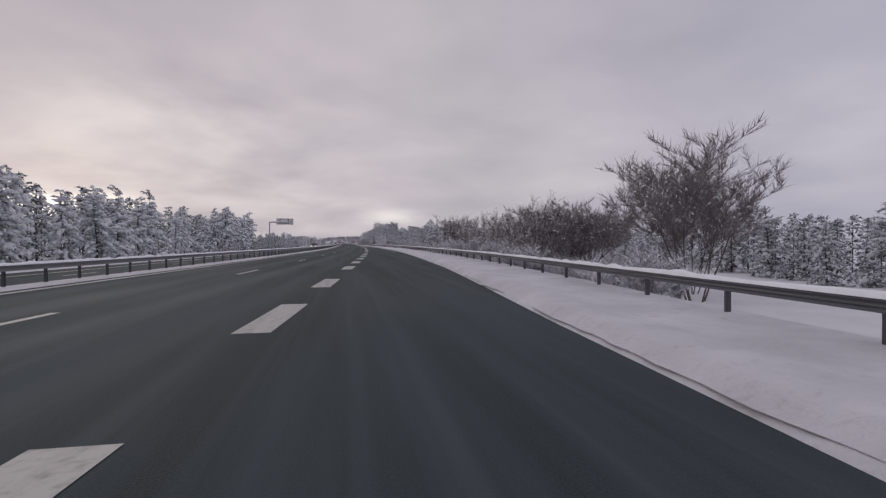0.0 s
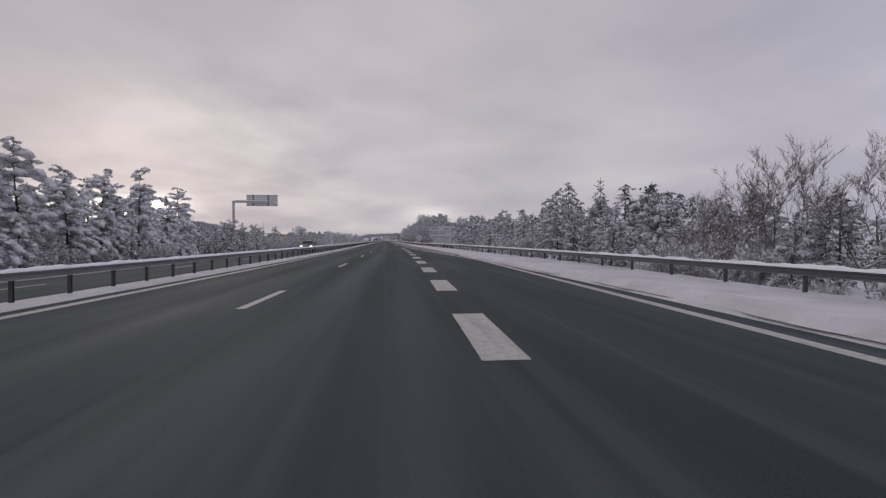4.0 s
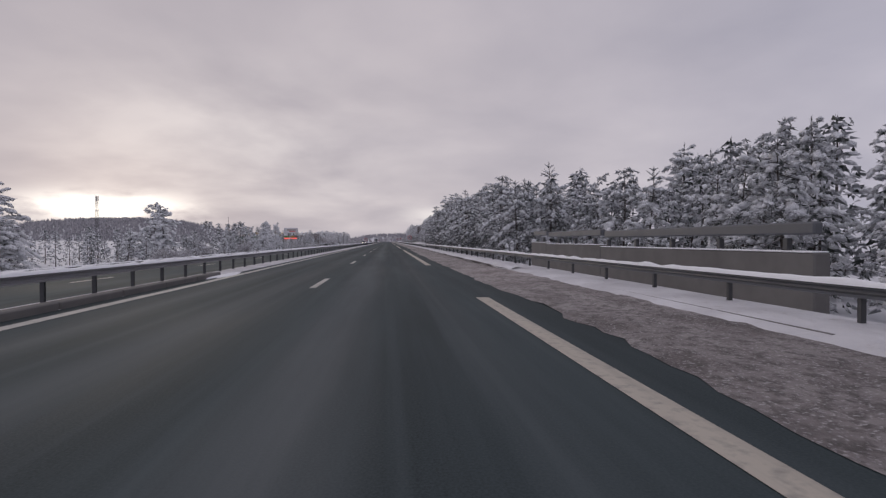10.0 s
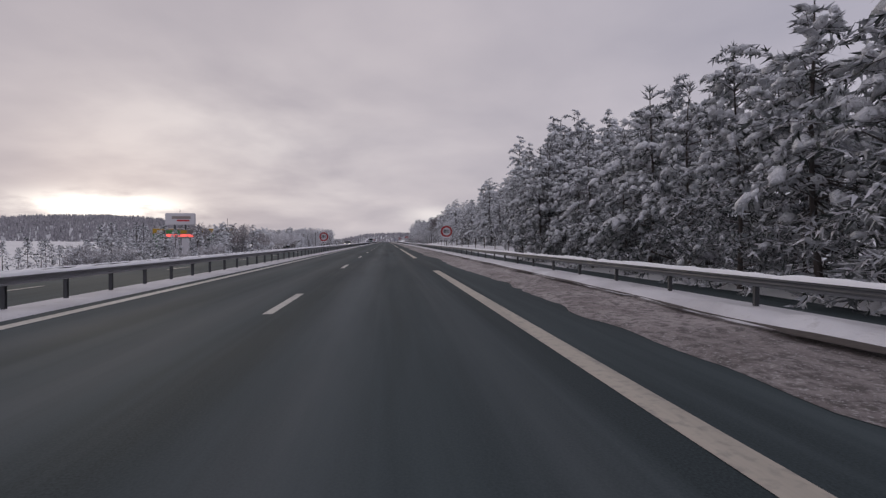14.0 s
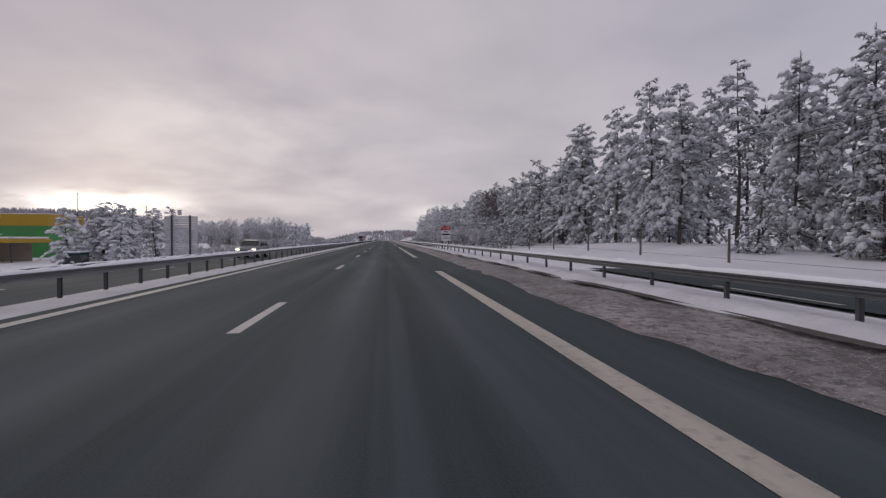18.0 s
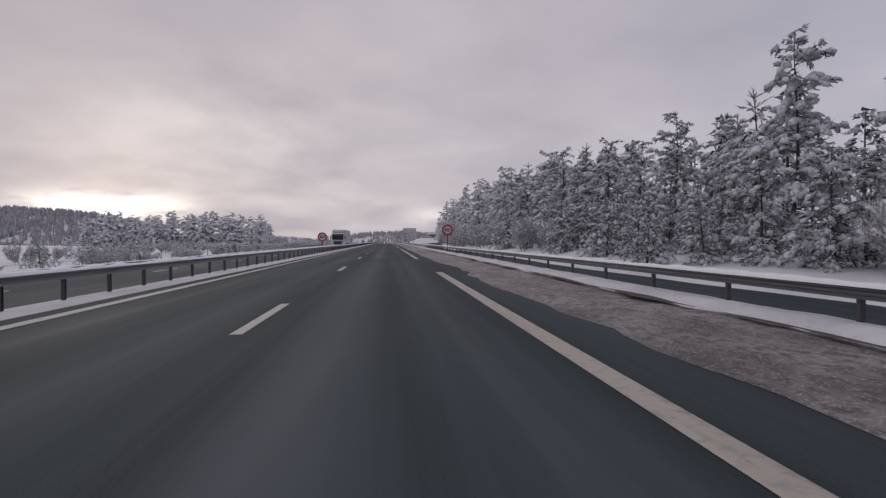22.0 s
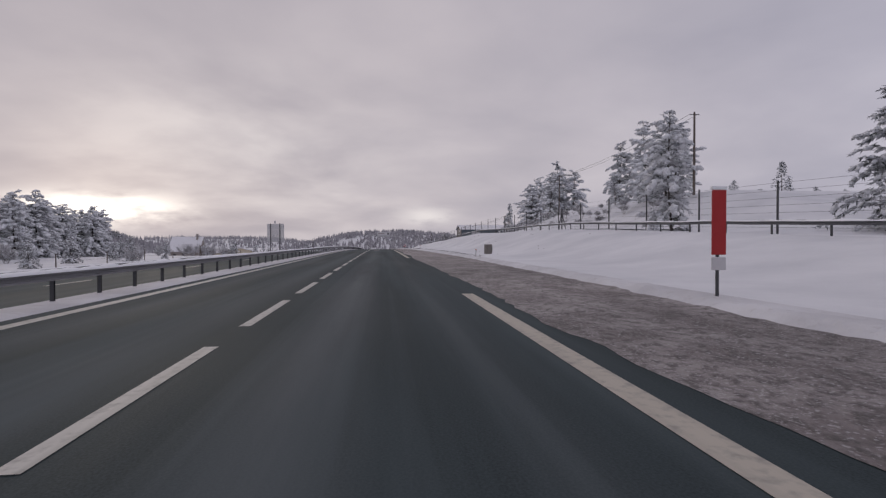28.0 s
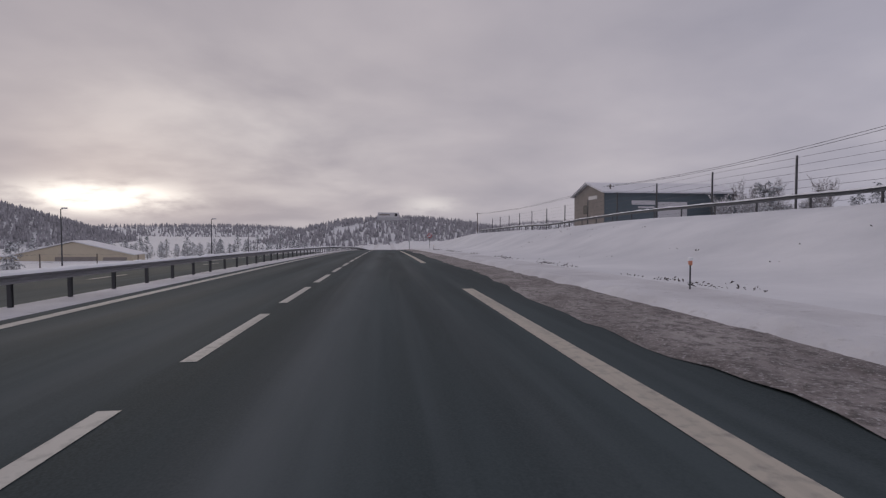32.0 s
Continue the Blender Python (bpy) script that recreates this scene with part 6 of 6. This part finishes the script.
# stock fence along the field and deer fence on the bank
def fence(name, ufun, y0, y1, pitch, h, label, wires, material="wood_pole", r=0.05):
    s = thing(name, label, "fence", (ufun(y0) + shift(y0), y0, land(ufun(y0), y0)))
    inv = s.matrix_world.inverted()
    bm = bmesh.new()
    rod(bm, (0, 0, -0.4), (0, 0, h), r, r * 0.9, 6)
    me = bpy.data.meshes.new("fence_post")
    bm.to_mesh(me)
    bm.free()
    me.materials.append(M[material])
    pts = []
    y = y0
    while y <= y1:
        u = ufun(y)
        o = new("fence_post", me)
        o.parent = s
        o.matrix_parent_inverse = inv
        o.matrix_basis = pose(u, y, land(u, y))
        pts.append((u, y, land(u, y)))
        y += pitch
    for k in range(wires):
        z = h * (0.12 + 0.84 * k / max(1, wires - 1))
        vs, fs = [], []
        for i, p in enumerate(pts):
            for dx, dz in ((-0.007, 0), (0.007, 0), (0, 0.012)):
                vs.append((p[0] + dx, p[1], p[2] + z + dz))
            if i:
                o = 3 * i
                fs += [(o - 3 + j, o - 3 + (j + 1) % 3, o + (j + 1) % 3, o + j) for j in range(3)]
        o = partm("fence_wire", mesh("fence_wire", vs, fs), M["post"], s)
        o.matrix_parent_inverse = inv


fence("stock_fence", lambda y: 12.5, 192, 296, 6.5, 1.25, "low stock fence of posts and wire in snow", 3)
fence("deer_fence", lambda y: 18.6, 512, 716, 6.0, 2.5, "tall deer fence of dark posts and wires on the bank", 7, "post", 0.055)
s = thing("straining_post", "dark straining post of the deer fence with two slanting struts", "fence post", (18.45, 564.6, land(18.45, 564.6)))
for n, a, b, r in (("post", (0, 0, -0.3), (0, 0, 2.2), 0.07), ("strut", (0, -1.25, -0.2), (0, -0.06, 1.75), 0.05), ("strut", (0, 1.25, -0.2), (0, 0.06, 1.75), 0.05)):
    bm = bmesh.new()
    rod(bm, a, b, r, r * 0.92, 8)
    part(n, bm, M["post"], s)
s = thing("straining_post", "weathered straining post of the field fence with one slanting strut", "fence post", (-27.0, 594.0, land(-27.0, 594.0)))
for n, a, b, r in (("post", (0, 0, -0.3), (0, 0, 2.4), 0.08), ("strut", (0.1, 1.3, -0.2), (0.02, 0.06, 1.8), 0.06)):
    bm = bmesh.new()
    rod(bm, a, b, r, r * 0.92, 8)
    part(n, bm, M["wood_pole"], s)
fence("deer_fence", lambda y: 16.0, 430, 508, 11.0, 2.1, "tall deer fence of dark posts and wires beside the side road", 5, "post", 0.05)
fence("field_fence", lambda y: -25.5, 356, 470, 5.0, 1.6, "wire fence on wooden posts below the road", 4)
fence("field_fence", lambda y: -27.0, 560, 690, 8.0, 1.5, "wire fence on wooden posts beside the snowy field", 3)
barrier(lambda y: 17.0, 512, 720, 3.0, -1, "steel crash barrier along the side road on the bank", 5, base=lambda y: land(17.0, y), group="bank barrier")

# side road climbing onto the bank
side = lambda y: lerp(y, [(96, 8.2), (440, 8.2), (488, 12.8), (505, 13.0), (545, 21.0), (640, 22.5), (720, 22.5)])
for ya, yb, hw in ((96, 262, 1.72), (318, 503, 1.72), (551, 715, 2.6)):
    ob = strip(ya, yb, 3.0, lambda y: [side(y) + hw * k / 4 for k in range(-4, 5)], lambda u, y: land(u, y) + 0.06, "side_road", M["asphalt"])
    tagged(ob, "wet asphalt side road running beside the motorway", "road", kind="structure")
    if ya < 400:
        for y in range(ya + 4, min(yb, 470), 9):
            vs = [(side(v) + d, v, land(side(v) + d, v) + 0.07) for v in (y, y + 3) for d in (-1.5, -1.38)]
            partm("edge_dash", mesh("edge_dash", vs, [(0, 1, 3, 2)]), M["paint"], ob)

# bridge over the underpass: concrete parapet with a steel rail
s = thing("bridge_parapet", "weathered concrete bridge parapet with a heavy steel rail", "parapet", (9.2, 55.0, -0.6))
zt = [0.86, 0.94, 1.02]
for k, (a, b) in enumerate(((0.0, 11.0), (11.0, 18.5), (18.5, 21.5))):
    bm = bmesh.new()
    box(bm, -0.2, a + 0.02, -2.2, 0.2, b - 0.02, zt[k] + 0.6, 0.03)
    part("concrete_panel", bm, M["concrete"], s)
    bm = bmesh.new()
    box(bm, -0.22, a + 0.05, zt[k] + 0.602, 0.18, b - 0.05, zt[k] + 0.64, 0.012)
    part("snow_cap", bm, M["treesnow"], s)
    bm = bmesh.new()
    box(bm, -0.14, a + 0.1, zt[k] + 1.00, 0.10, b - 0.25, zt[k] + 1.28, 0.04)
    part("top_rail", bm, M["steel"], s)
    y = a + 1.0
    while y < b:
        bm = bmesh.new()
        box(bm, -0.06, y - 0.07, zt[k] + 0.6, 0.08, y + 0.07, zt[k] + 0.92, 0.01)
        part("rail_post", bm, M["post"], s)
        y += 2.4
kerb = thing("bridge_kerb", "concrete kerb along the bridge edge in slush", "kerb", (0, 0, 0))
for x0, ya, yb in ((4.75, 50.0, 62.0), (-5.45, 48.0, 62.0)):
    y = ya
    while y < yb:
        bm = bmesh.new()
        box(bm, x0 - 0.1, y, -0.1, x0 + 0.15, y + 1.96, 0.13, 0.02)
        part("kerb_stone", bm, M["concrete"], kerb)
        y += 2.0


# marker posts, cabinet
def marker(x, y, label="white marker post with an orange reflector in snow"):
    g = land(x, y) - 0.1
    s = thing("marker_post", label, "marker post", (x, y, g), group="marker posts")
    bm = bmesh.new()
    rod(bm, (0, 0, -0.2), (0, 0, 0.58), 0.016, 0.016, 8)
    part("shaft", bm, M["post"], s)
    bm = bmesh.new()
    box(bm, -0.034, -0.03, 0.57, 0.034, 0.03, 0.66, 0.012)
    part("reflector", bm, M["orange"], s, "orange reflector")
    bm = bmesh.new()
    box(bm, -0.04, -0.035, 0.655, 0.04, 0.035, 0.72, 0.012)
    part("snow_cap", bm, M["treesnow"], s)


for x, y in [(5.9, 592.0), (5.9, 638.0), (5.8, 690.0), (5.8, 545.0)]:
    marker(x, y)
g = land(8.6, 554.6)
s = thing("roadside_cabinet", "weathered grey cabinet half sunk in the snow bank", "cabinet", (8.6, 554.6, g - 0.14), 28)
bm = bmesh.new()
box(bm, -0.26, -0.2, -0.3, 0.26, 0.2, 0.92, 0.02)
part("body", bm, M["grey_box"], s)
bm = bmesh.new()
box(bm, -0.23, -0.225, 0.05, 0.23, -0.204, 0.86, 0.01)
part("door", bm, M["grey_box"], s)
bm = bmesh.new()
box(bm, 0.27, -0.15, 0.3, 0.34, 0.15, 0.85, 0.02)
part("side_box", bm, M["dark"], s)
g = land(6.3, 125.6)
s = thing("small_sign", "narrow snow-topped plate on a thin post", "road sign", (6.3, 125.6, g))
post(0, -0.3, 1.15 - g, s, 0.035, 0.03)
panel("plate", 0.58, 0.13, 0, 1.12 - g, M["sign_back"], s)
panel("snow_cap", 0.58, 0.05, 0, 1.213 - g, M["treesnow"], s)
s = thing("notice_plate", "small white notice plate on a thin post", "road sign", (10.9, 0.5, land(10.9, 0.5)))
post(0, -0.3, 1.4, s, 0.035, 0.03)
panel("plate", 0.6, 0.75, 0, 1.9, M["sign_white"], s)
bm = bmesh.new()
rod(bm, (0, 0.03, 1.3), (0, 0.03, 2.0), 0.03, 0.03, 6)
part("stem", bm, M["post"], s)
for k in range(3):
    panel("illegible_line", 0.42, 0.05, 0, 2.08 - 0.16 * k, M["sign_black"], s, -0.006, 0.005)

# large board over the slip road ahead
s = thing("overhead_board", "white overhead direction board on a side mast", "road sign", (7.6, 790.0, land(7.6, 790)))
zb = 4.6 - land(7.6, 790)
bm = bmesh.new()
box(bm, -0.15, -0.15, -0.5, 0.15, 0.15, zb - 0.2, 0.03)
part("mast", bm, M["sign_back"], s)
bm = bmesh.new()
box(bm, -9.5, -0.12, zb - 0.6, 0.1, 0.12, zb - 0.3, 0.02)
part("arm", bm, M["sign_back"], s)
panel("board", 6.6, 1.5, -6.6, zb + 0.9, M["sign_white"], s, -0.3, 0.06)
panel("lower_board", 6.6, 0.9, -6.6, zb - 0.35, M["sign_back"], s, -0.3, 0.06)
panel("illegible_line", 3.4, 0.4, -7.8, zb + 0.95, M["stone"], s, -0.33, 0.02)
panel("symbol", 0.8, 0.9, -4.2, zb + 0.9, M["dark"], s, -0.33, 0.02)


# ---------------------------------------------------------------- vehicles on the opposite carriageway
def wheel(parent, x, y, r, w):
    bm = bmesh.new()
    rod(bm, (x - w / 2, y, r), (x + w / 2, y, r), r, r, 20)
    o = part("wheel", bm, M["tyre"], parent)
    bm = bmesh.new()
    rod(bm, (x - w / 2 - 0.01, y, r), (x + w / 2 + 0.01, y, r), r * 0.58, r * 0.58, 14)
    part("rim", bm, M["sign_back"], o)


def lorry(x, y):
    s = thing("lorry", "white articulated lorry with lit headlamps facing the camera", "lorry", (x, y, road_z(y) - DROP))
    bm = bmesh.new()
    box(bm, -1.25, 2.6, 1.15, 1.25, 15.5, 3.75, 0.06)
    part("trailer", bm, M["white_van"], s)
    bm = bmesh.new()
    box(bm, -1.2, 0.0, 0.45, 1.2, 2.2, 3.1, 0.14)
    part("cab", bm, M["white_van"], s)
    bm = bmesh.new()
    box(bm, -1.15, 0.5, 3.1, 1.15, 2.2, 3.6, 0.16)
    part("roof_fairing", bm, M["white_van"], s)
    panel("windscreen", 2.1, 0.85, 0, 2.2, M["glass"], s, -0.03, 0.06)
    panel("grille", 1.5, 0.62, 0, 1.22, M["tractor_green"], s, -0.03, 0.06)
    panel("sun_visor", 2.2, 0.14, 0, 2.72, M["dark"], s, -0.16, 0.2)
    panel("bumper", 2.3, 0.35, 0, 0.55, M["grey_box"], s, -0.04, 0.08)
    for px in (-0.95, 0.95):
        panel("headlamp", 0.3, 0.18, px, 0.66, M["lamp_on"], s, -0.06, 0.03)
        bm = bmesh.new()
        box(bm, px * 1.42 - 0.1, 0.1, 1.9, px * 1.42 + 0.1, 0.25, 2.6, 0.03)
        part("mirror", bm, M["dark"], s)
    for yy in (1.0, 4.6, 11.5, 12.8, 14.1):
        for px in (-1.05, 1.05):
            wheel(s, px, yy, 0.5, 0.32)


def car(x, y, material, label, z=None, turn=0.0, parked=False):
    s = thing("car", label, "car", (x, y, road_z(y) - DROP if z is None else z), turn, "parked cars" if parked else "")
    prof = [(0.0, 0.35), (0.0, 0.72), (0.25, 0.85), (1.15, 0.98), (1.75, 1.45), (2.4, 1.56), (3.6, 1.52), (4.2, 1.05), (4.45, 0.95), (4.5, 0.4)]
    vs, fs = [], []
    n = len(prof)
    for sx, k in ((-0.88, 1.0), (0.88, 1.0)):
        for yy, z in prof:
            q = 0.80 if z > 1.3 else 1.0
            vs.append((sx * q, yy, z))
    fs = [tuple(range(n)), tuple(reversed(range(n, 2 * n)))] + [(i, n + i, n + (i + 1) % n, (i + 1) % n) for i in range(n)]
    partm("body", mesh("body", vs, fs), material, s)
    partm("windscreen", mesh("windscreen", [(-0.74, 1.2, 1.035), (0.74, 1.2, 1.035), (0.66, 1.70, 1.43), (-0.66, 1.70, 1.43)], [(0, 1, 2, 3)]), M["glass"], s)
    for px in (-0.87, 0.87):
        bm = bmesh.new()
        box(bm, px - 0.03, 1.7, 1.02, px + 0.03, 3.7, 1.34, 0.01)
        part("side_window", bm, M["glass"], s)
        panel("headlamp", 0.3, 0.13, px * 0.74, 0.72, M["glass" if parked else "lamp_on"], s, -0.02, 0.05)
        for yy in (0.85, 3.6):
            wheel(s, px * 0.9, yy, 0.32, 0.2)
    bm = bmesh.new()
    box(bm, -0.5, -0.02, 0.38, 0.5, 0.03, 0.62, 0.02)
    part("grille", bm, M["dark"], s)
    if parked:                                           # thick snow on bonnet, roof and tail
        for ya, yb, za, zb, w in ((0.12, 1.2, 0.86, 1.0, 0.84), (1.72, 3.68, 1.5, 1.56, 0.72), (3.75, 4.46, 1.2, 1.0, 0.84)):
            vs, fs = [], []
            for i in range(5):
                yy = ya + (yb - ya) * i / 4
                zz = za + (zb - za) * i / 4
                h = 0.24 * (0.5 if i in (0, 4) else 1.0)
                vs += [(-w, yy, zz - 0.04), (-w * 0.85, yy, zz + h * 0.75), (0, yy, zz + h), (w * 0.85, yy, zz + h * 0.8), (w, yy, zz - 0.04)]
                if i:
                    a, b = 5 * i - 5, 5 * i
                    fs += [(a + j, a + j + 1, b + j + 1, b + j) for j in range(4)]
            fs += [(0, 1, 2, 3, 4), (24, 23, 22, 21, 20)]
            partm("snow_cover", mesh("snow_cover", vs, fs, True), M["treesnow"], s, "thick snow cover")
        return
    for px in (-0.55, 0.55):
        bm = bmesh.new()
        box(bm, px - 0.02, 1.9, 1.56, px + 0.02, 3.5, 1.6)
        part("roof_rail", bm, M["dark"], s)


lorry(-9.4, 449.0)
car(-11.4, 289.5, M["car_grey"], "silver estate car driving towards the camera")
car(-11.4, -9.0, M["car_grey"], "silver off-road car driving towards the camera")
PAINT = [("car_grey", "silver"), ("car_dark", "dark grey"), ("car_dark", "dark grey"), ("white_van", "white"), ("car_grey", "silver")]
for k in range(9):                                       # a row parked under the pines
    x, y = -42.0 - 3.0 * k, 508.0 + 0.5 * k
    c, w = PAINT[k % 5]
    car(x, y, M[c], w + " parked car buried under snow beneath the pines", land(x, y) - 0.05, 24, True)


def tractor(x, y, z, turn):
    s = thing("tractor", "dark green tractor with glazed cab and snowy bonnet", "tractor", (x, y, z), turn)
    bm = bmesh.new()
    box(bm, -0.45, -0.1, 0.75, 0.45, 1.7, 1.35, 0.1)
    part("bonnet", bm, M["tractor_green"], s)
    bm = bmesh.new()
    box(bm, -0.42, -0.05, 1.354, 0.42, 1.65, 1.44, 0.06)
    part("snow_cover", bm, M["treesnow"], s)
    bm = bmesh.new()
    box(bm, -0.75, 1.72, 0.7, 0.75, 3.1, 1.3, 0.06)
    part("cab_base", bm, M["tractor_green"], s)
    bm = bmesh.new()
    box(bm, -0.7, 1.78, 1.304, 0.7, 3.04, 2.2, 0.04)
    part("cab_glass", bm, M["glass"], s)
    for px in (-0.72, 0.72):
        for yy in (1.76, 3.06):
            bm = bmesh.new()
            rod(bm, (px, yy, 1.3), (px * 0.97, yy, 2.22), 0.04, 0.04, 6)
            part("cab_pillar", bm, M["tractor_green"], s)
    bm = bmesh.new()
    box(bm, -0.82, 1.66, 2.21, 0.82, 3.16, 2.36, 0.05)
    part("cab_roof", bm, M["tractor_green"], s)
    bm = bmesh.new()
    box(bm, -0.78, 1.7, 2.362, 0.78, 3.12, 2.5, 0.06)
    part("snow_cover", bm, M["treesnow"], s)
    for px in (-0.78, 0.78):
        wheel(s, px, 0.35, 0.42, 0.3)
        wheel(s, px, 2.75, 0.72, 0.42)
    bm = bmesh.new()
    box(bm, -0.9, -1.0, 0.35, 0.9, -0.25, 0.95, 0.06)
    part("front_loader", bm, M["sign_red"], s, "red front loader")
    for px in (-0.5, 0.5):
        bm = bmesh.new()
        rod(bm, (px, -0.3, 0.6), (px, 1.2, 1.0), 0.06, 0.06, 6)
        part("loader_arm", bm, M["sign_red"], s)


TX, TY = -28.0, 300.5
tractor(TX, TY, land(TX, TY) - 0.05, 90)


# red and white marker where the rail ends, and a red trailer parked across the field
g = land(5.7, 522.0)
s = thing("hazard_marker", "tall red hazard marker panel with white base in snow", "road marker", (5.7, 522.0, g))
post(0, -0.2, 1.9 - g, s, 0.03, 0.05)
panel("plate", 0.26, 1.1, 0, 1.45 - g, M["sign_red"], s, 0, 0.03)
panel("white_band", 0.26, 0.22, 0, 0.75 - g, M["sign_white"], s, 0, 0.03)
panel("snow_cap", 0.28, 0.06, 0, 2.035 - g, M["treesnow"], s, -0.01, 0.06)
g = land(-35.4, 530.6)
s = thing("parked_trailer", "long red box trailer with white panel and snowy roof", "trailer", (-35.4, 530.6, g), 12)
bm = bmesh.new()
box(bm, -1.25, -4.4, 0.35 - g, 1.25, 6.4, 1.85 - g, 0.05)
part("box_body", bm, M["sign_red"], s)
bm = bmesh.new()
box(bm, -1.25, -6.4, 0.35 - g, 1.25, -4.404, 1.85 - g, 0.05)
part("white_panel", bm, M["sign_white"], s, "white front panel")
bm = bmesh.new()
box(bm, -1.3, -6.45, 1.855 - g, 1.3, 6.45, 2.08 - g, 0.08)
part("snow_cover", bm, M["roofsnow"], s)
for k in range(3):
    bm = bmesh.new()
    box(bm, 1.254, -2.6 + 1.5 * k, 0.8 - g, 1.27, -1.6 + 1.5 * k, 1.45 - g)
    part("illegible_line", bm, M["sign_white"], s)
bm = bmesh.new()
box(bm, -1.0, -6.0, 0.5, 1.0, 6.0, 0.346 - g, 0.02)
part("chassis", bm, M["dark"], s)
for yy in (-4.6, 3.6, 4.8):
    for px in (-1.05, 1.05):
        wheel(s, px, yy, 0.45, 0.28)


# ---------------------------------------------------------------- small things on the ground
def tufts():
    rnd = random.Random(77)
    vs, fs = [], []
    for _ in range(900):
        y = rnd.uniform(548, 700)
        u = 6.5 + 0.35 * rnd.random() if rnd.random() < 0.6 else 6.4 + 9.0 * rnd.random() ** 2
        if noise.noise(Vector((u * 0.3, y * 0.12, 6))) < -0.05:
            continue
        g = land(u, y)
        for _ in range(rnd.randint(2, 6)):
            a = Vector((u + shift(y) + rnd.uniform(-0.2, 0.2), y + rnd.uniform(-0.3, 0.3), g - 0.015))
            d = Vector((rnd.uniform(-0.8, 0.8), rnd.uniform(-0.8, 0.8), rnd.uniform(0.15, 0.7))).normalized()
            blade(vs, fs, a, d, rnd.uniform(0.05, 0.13), 0.02, rnd)
    ob = partm("grass_tufts", mesh("grass_tufts", vs, fs), M["bark"])
    tagged(ob, "dry dark grass tufts poking through the snow bank", "grass", kind="stuff")


def snow_patch(name, u, y, w, ln, high, seed, label, mat="treesnow"):
    """A flat broken cake of snow lying on the asphalt."""
    rnd = random.Random(seed)
    vs, fs = [(u + shift(y), y, road_z(y) + high)], []
    n = 26
    for r, z in ((0.55, 0.8), (0.85, 0.6), (1.0, 0.05)):
        for i in range(n):
            q = 2 * pi * i / n
            k = r * (0.75 + 0.45 * noise.noise(Vector((cos(q) * 1.6, sin(q) * 1.6, seed))) + 0.15 * rnd.random())
            yy = y + ln / 2 * k * sin(q)
            vs.append((u + shift(yy) + w / 2 * k * cos(q), yy, road_z(yy) + 0.006 + high * z * rnd.uniform(0.5, 1.0)))
    fs = [(0, 1 + i, 1 + (i + 1) % n) for i in range(n)]
    for k in range(2):
        fs += [(1 + k * n + i, 1 + (k + 1) * n + i, 1 + (k + 1) * n + (i + 1) % n, 1 + k * n + (i + 1) % n) for i in range(n)]
    tagged(partm(name, mesh(name, vs, fs, True), M[mat]), label, "snow")


tufts()
for k, (u, y, w, ln) in enumerate([(-0.5, 581.9, 0.95, 1.5), (-0.95, 583.4, 0.26, 2.6), (-0.95, 580.9, 0.22, 0.6), (-1.95, 580.4, 0.2, 0.4)]):
    snow_patch("snow_patch", u, y, w, ln, 0.012, 3 + k, "thin scrap of grey snow lying on the asphalt", "slush")
snow_patch("snow_patch", -5.15, 40.0, 0.5, 3.0, 0.05, 8, "trampled lump of snow by the median kerb")
snow_patch("snow_patch", -5.2, 62.0, 0.4, 4.0, 0.06, 9, "trampled lump of snow by the median kerb")
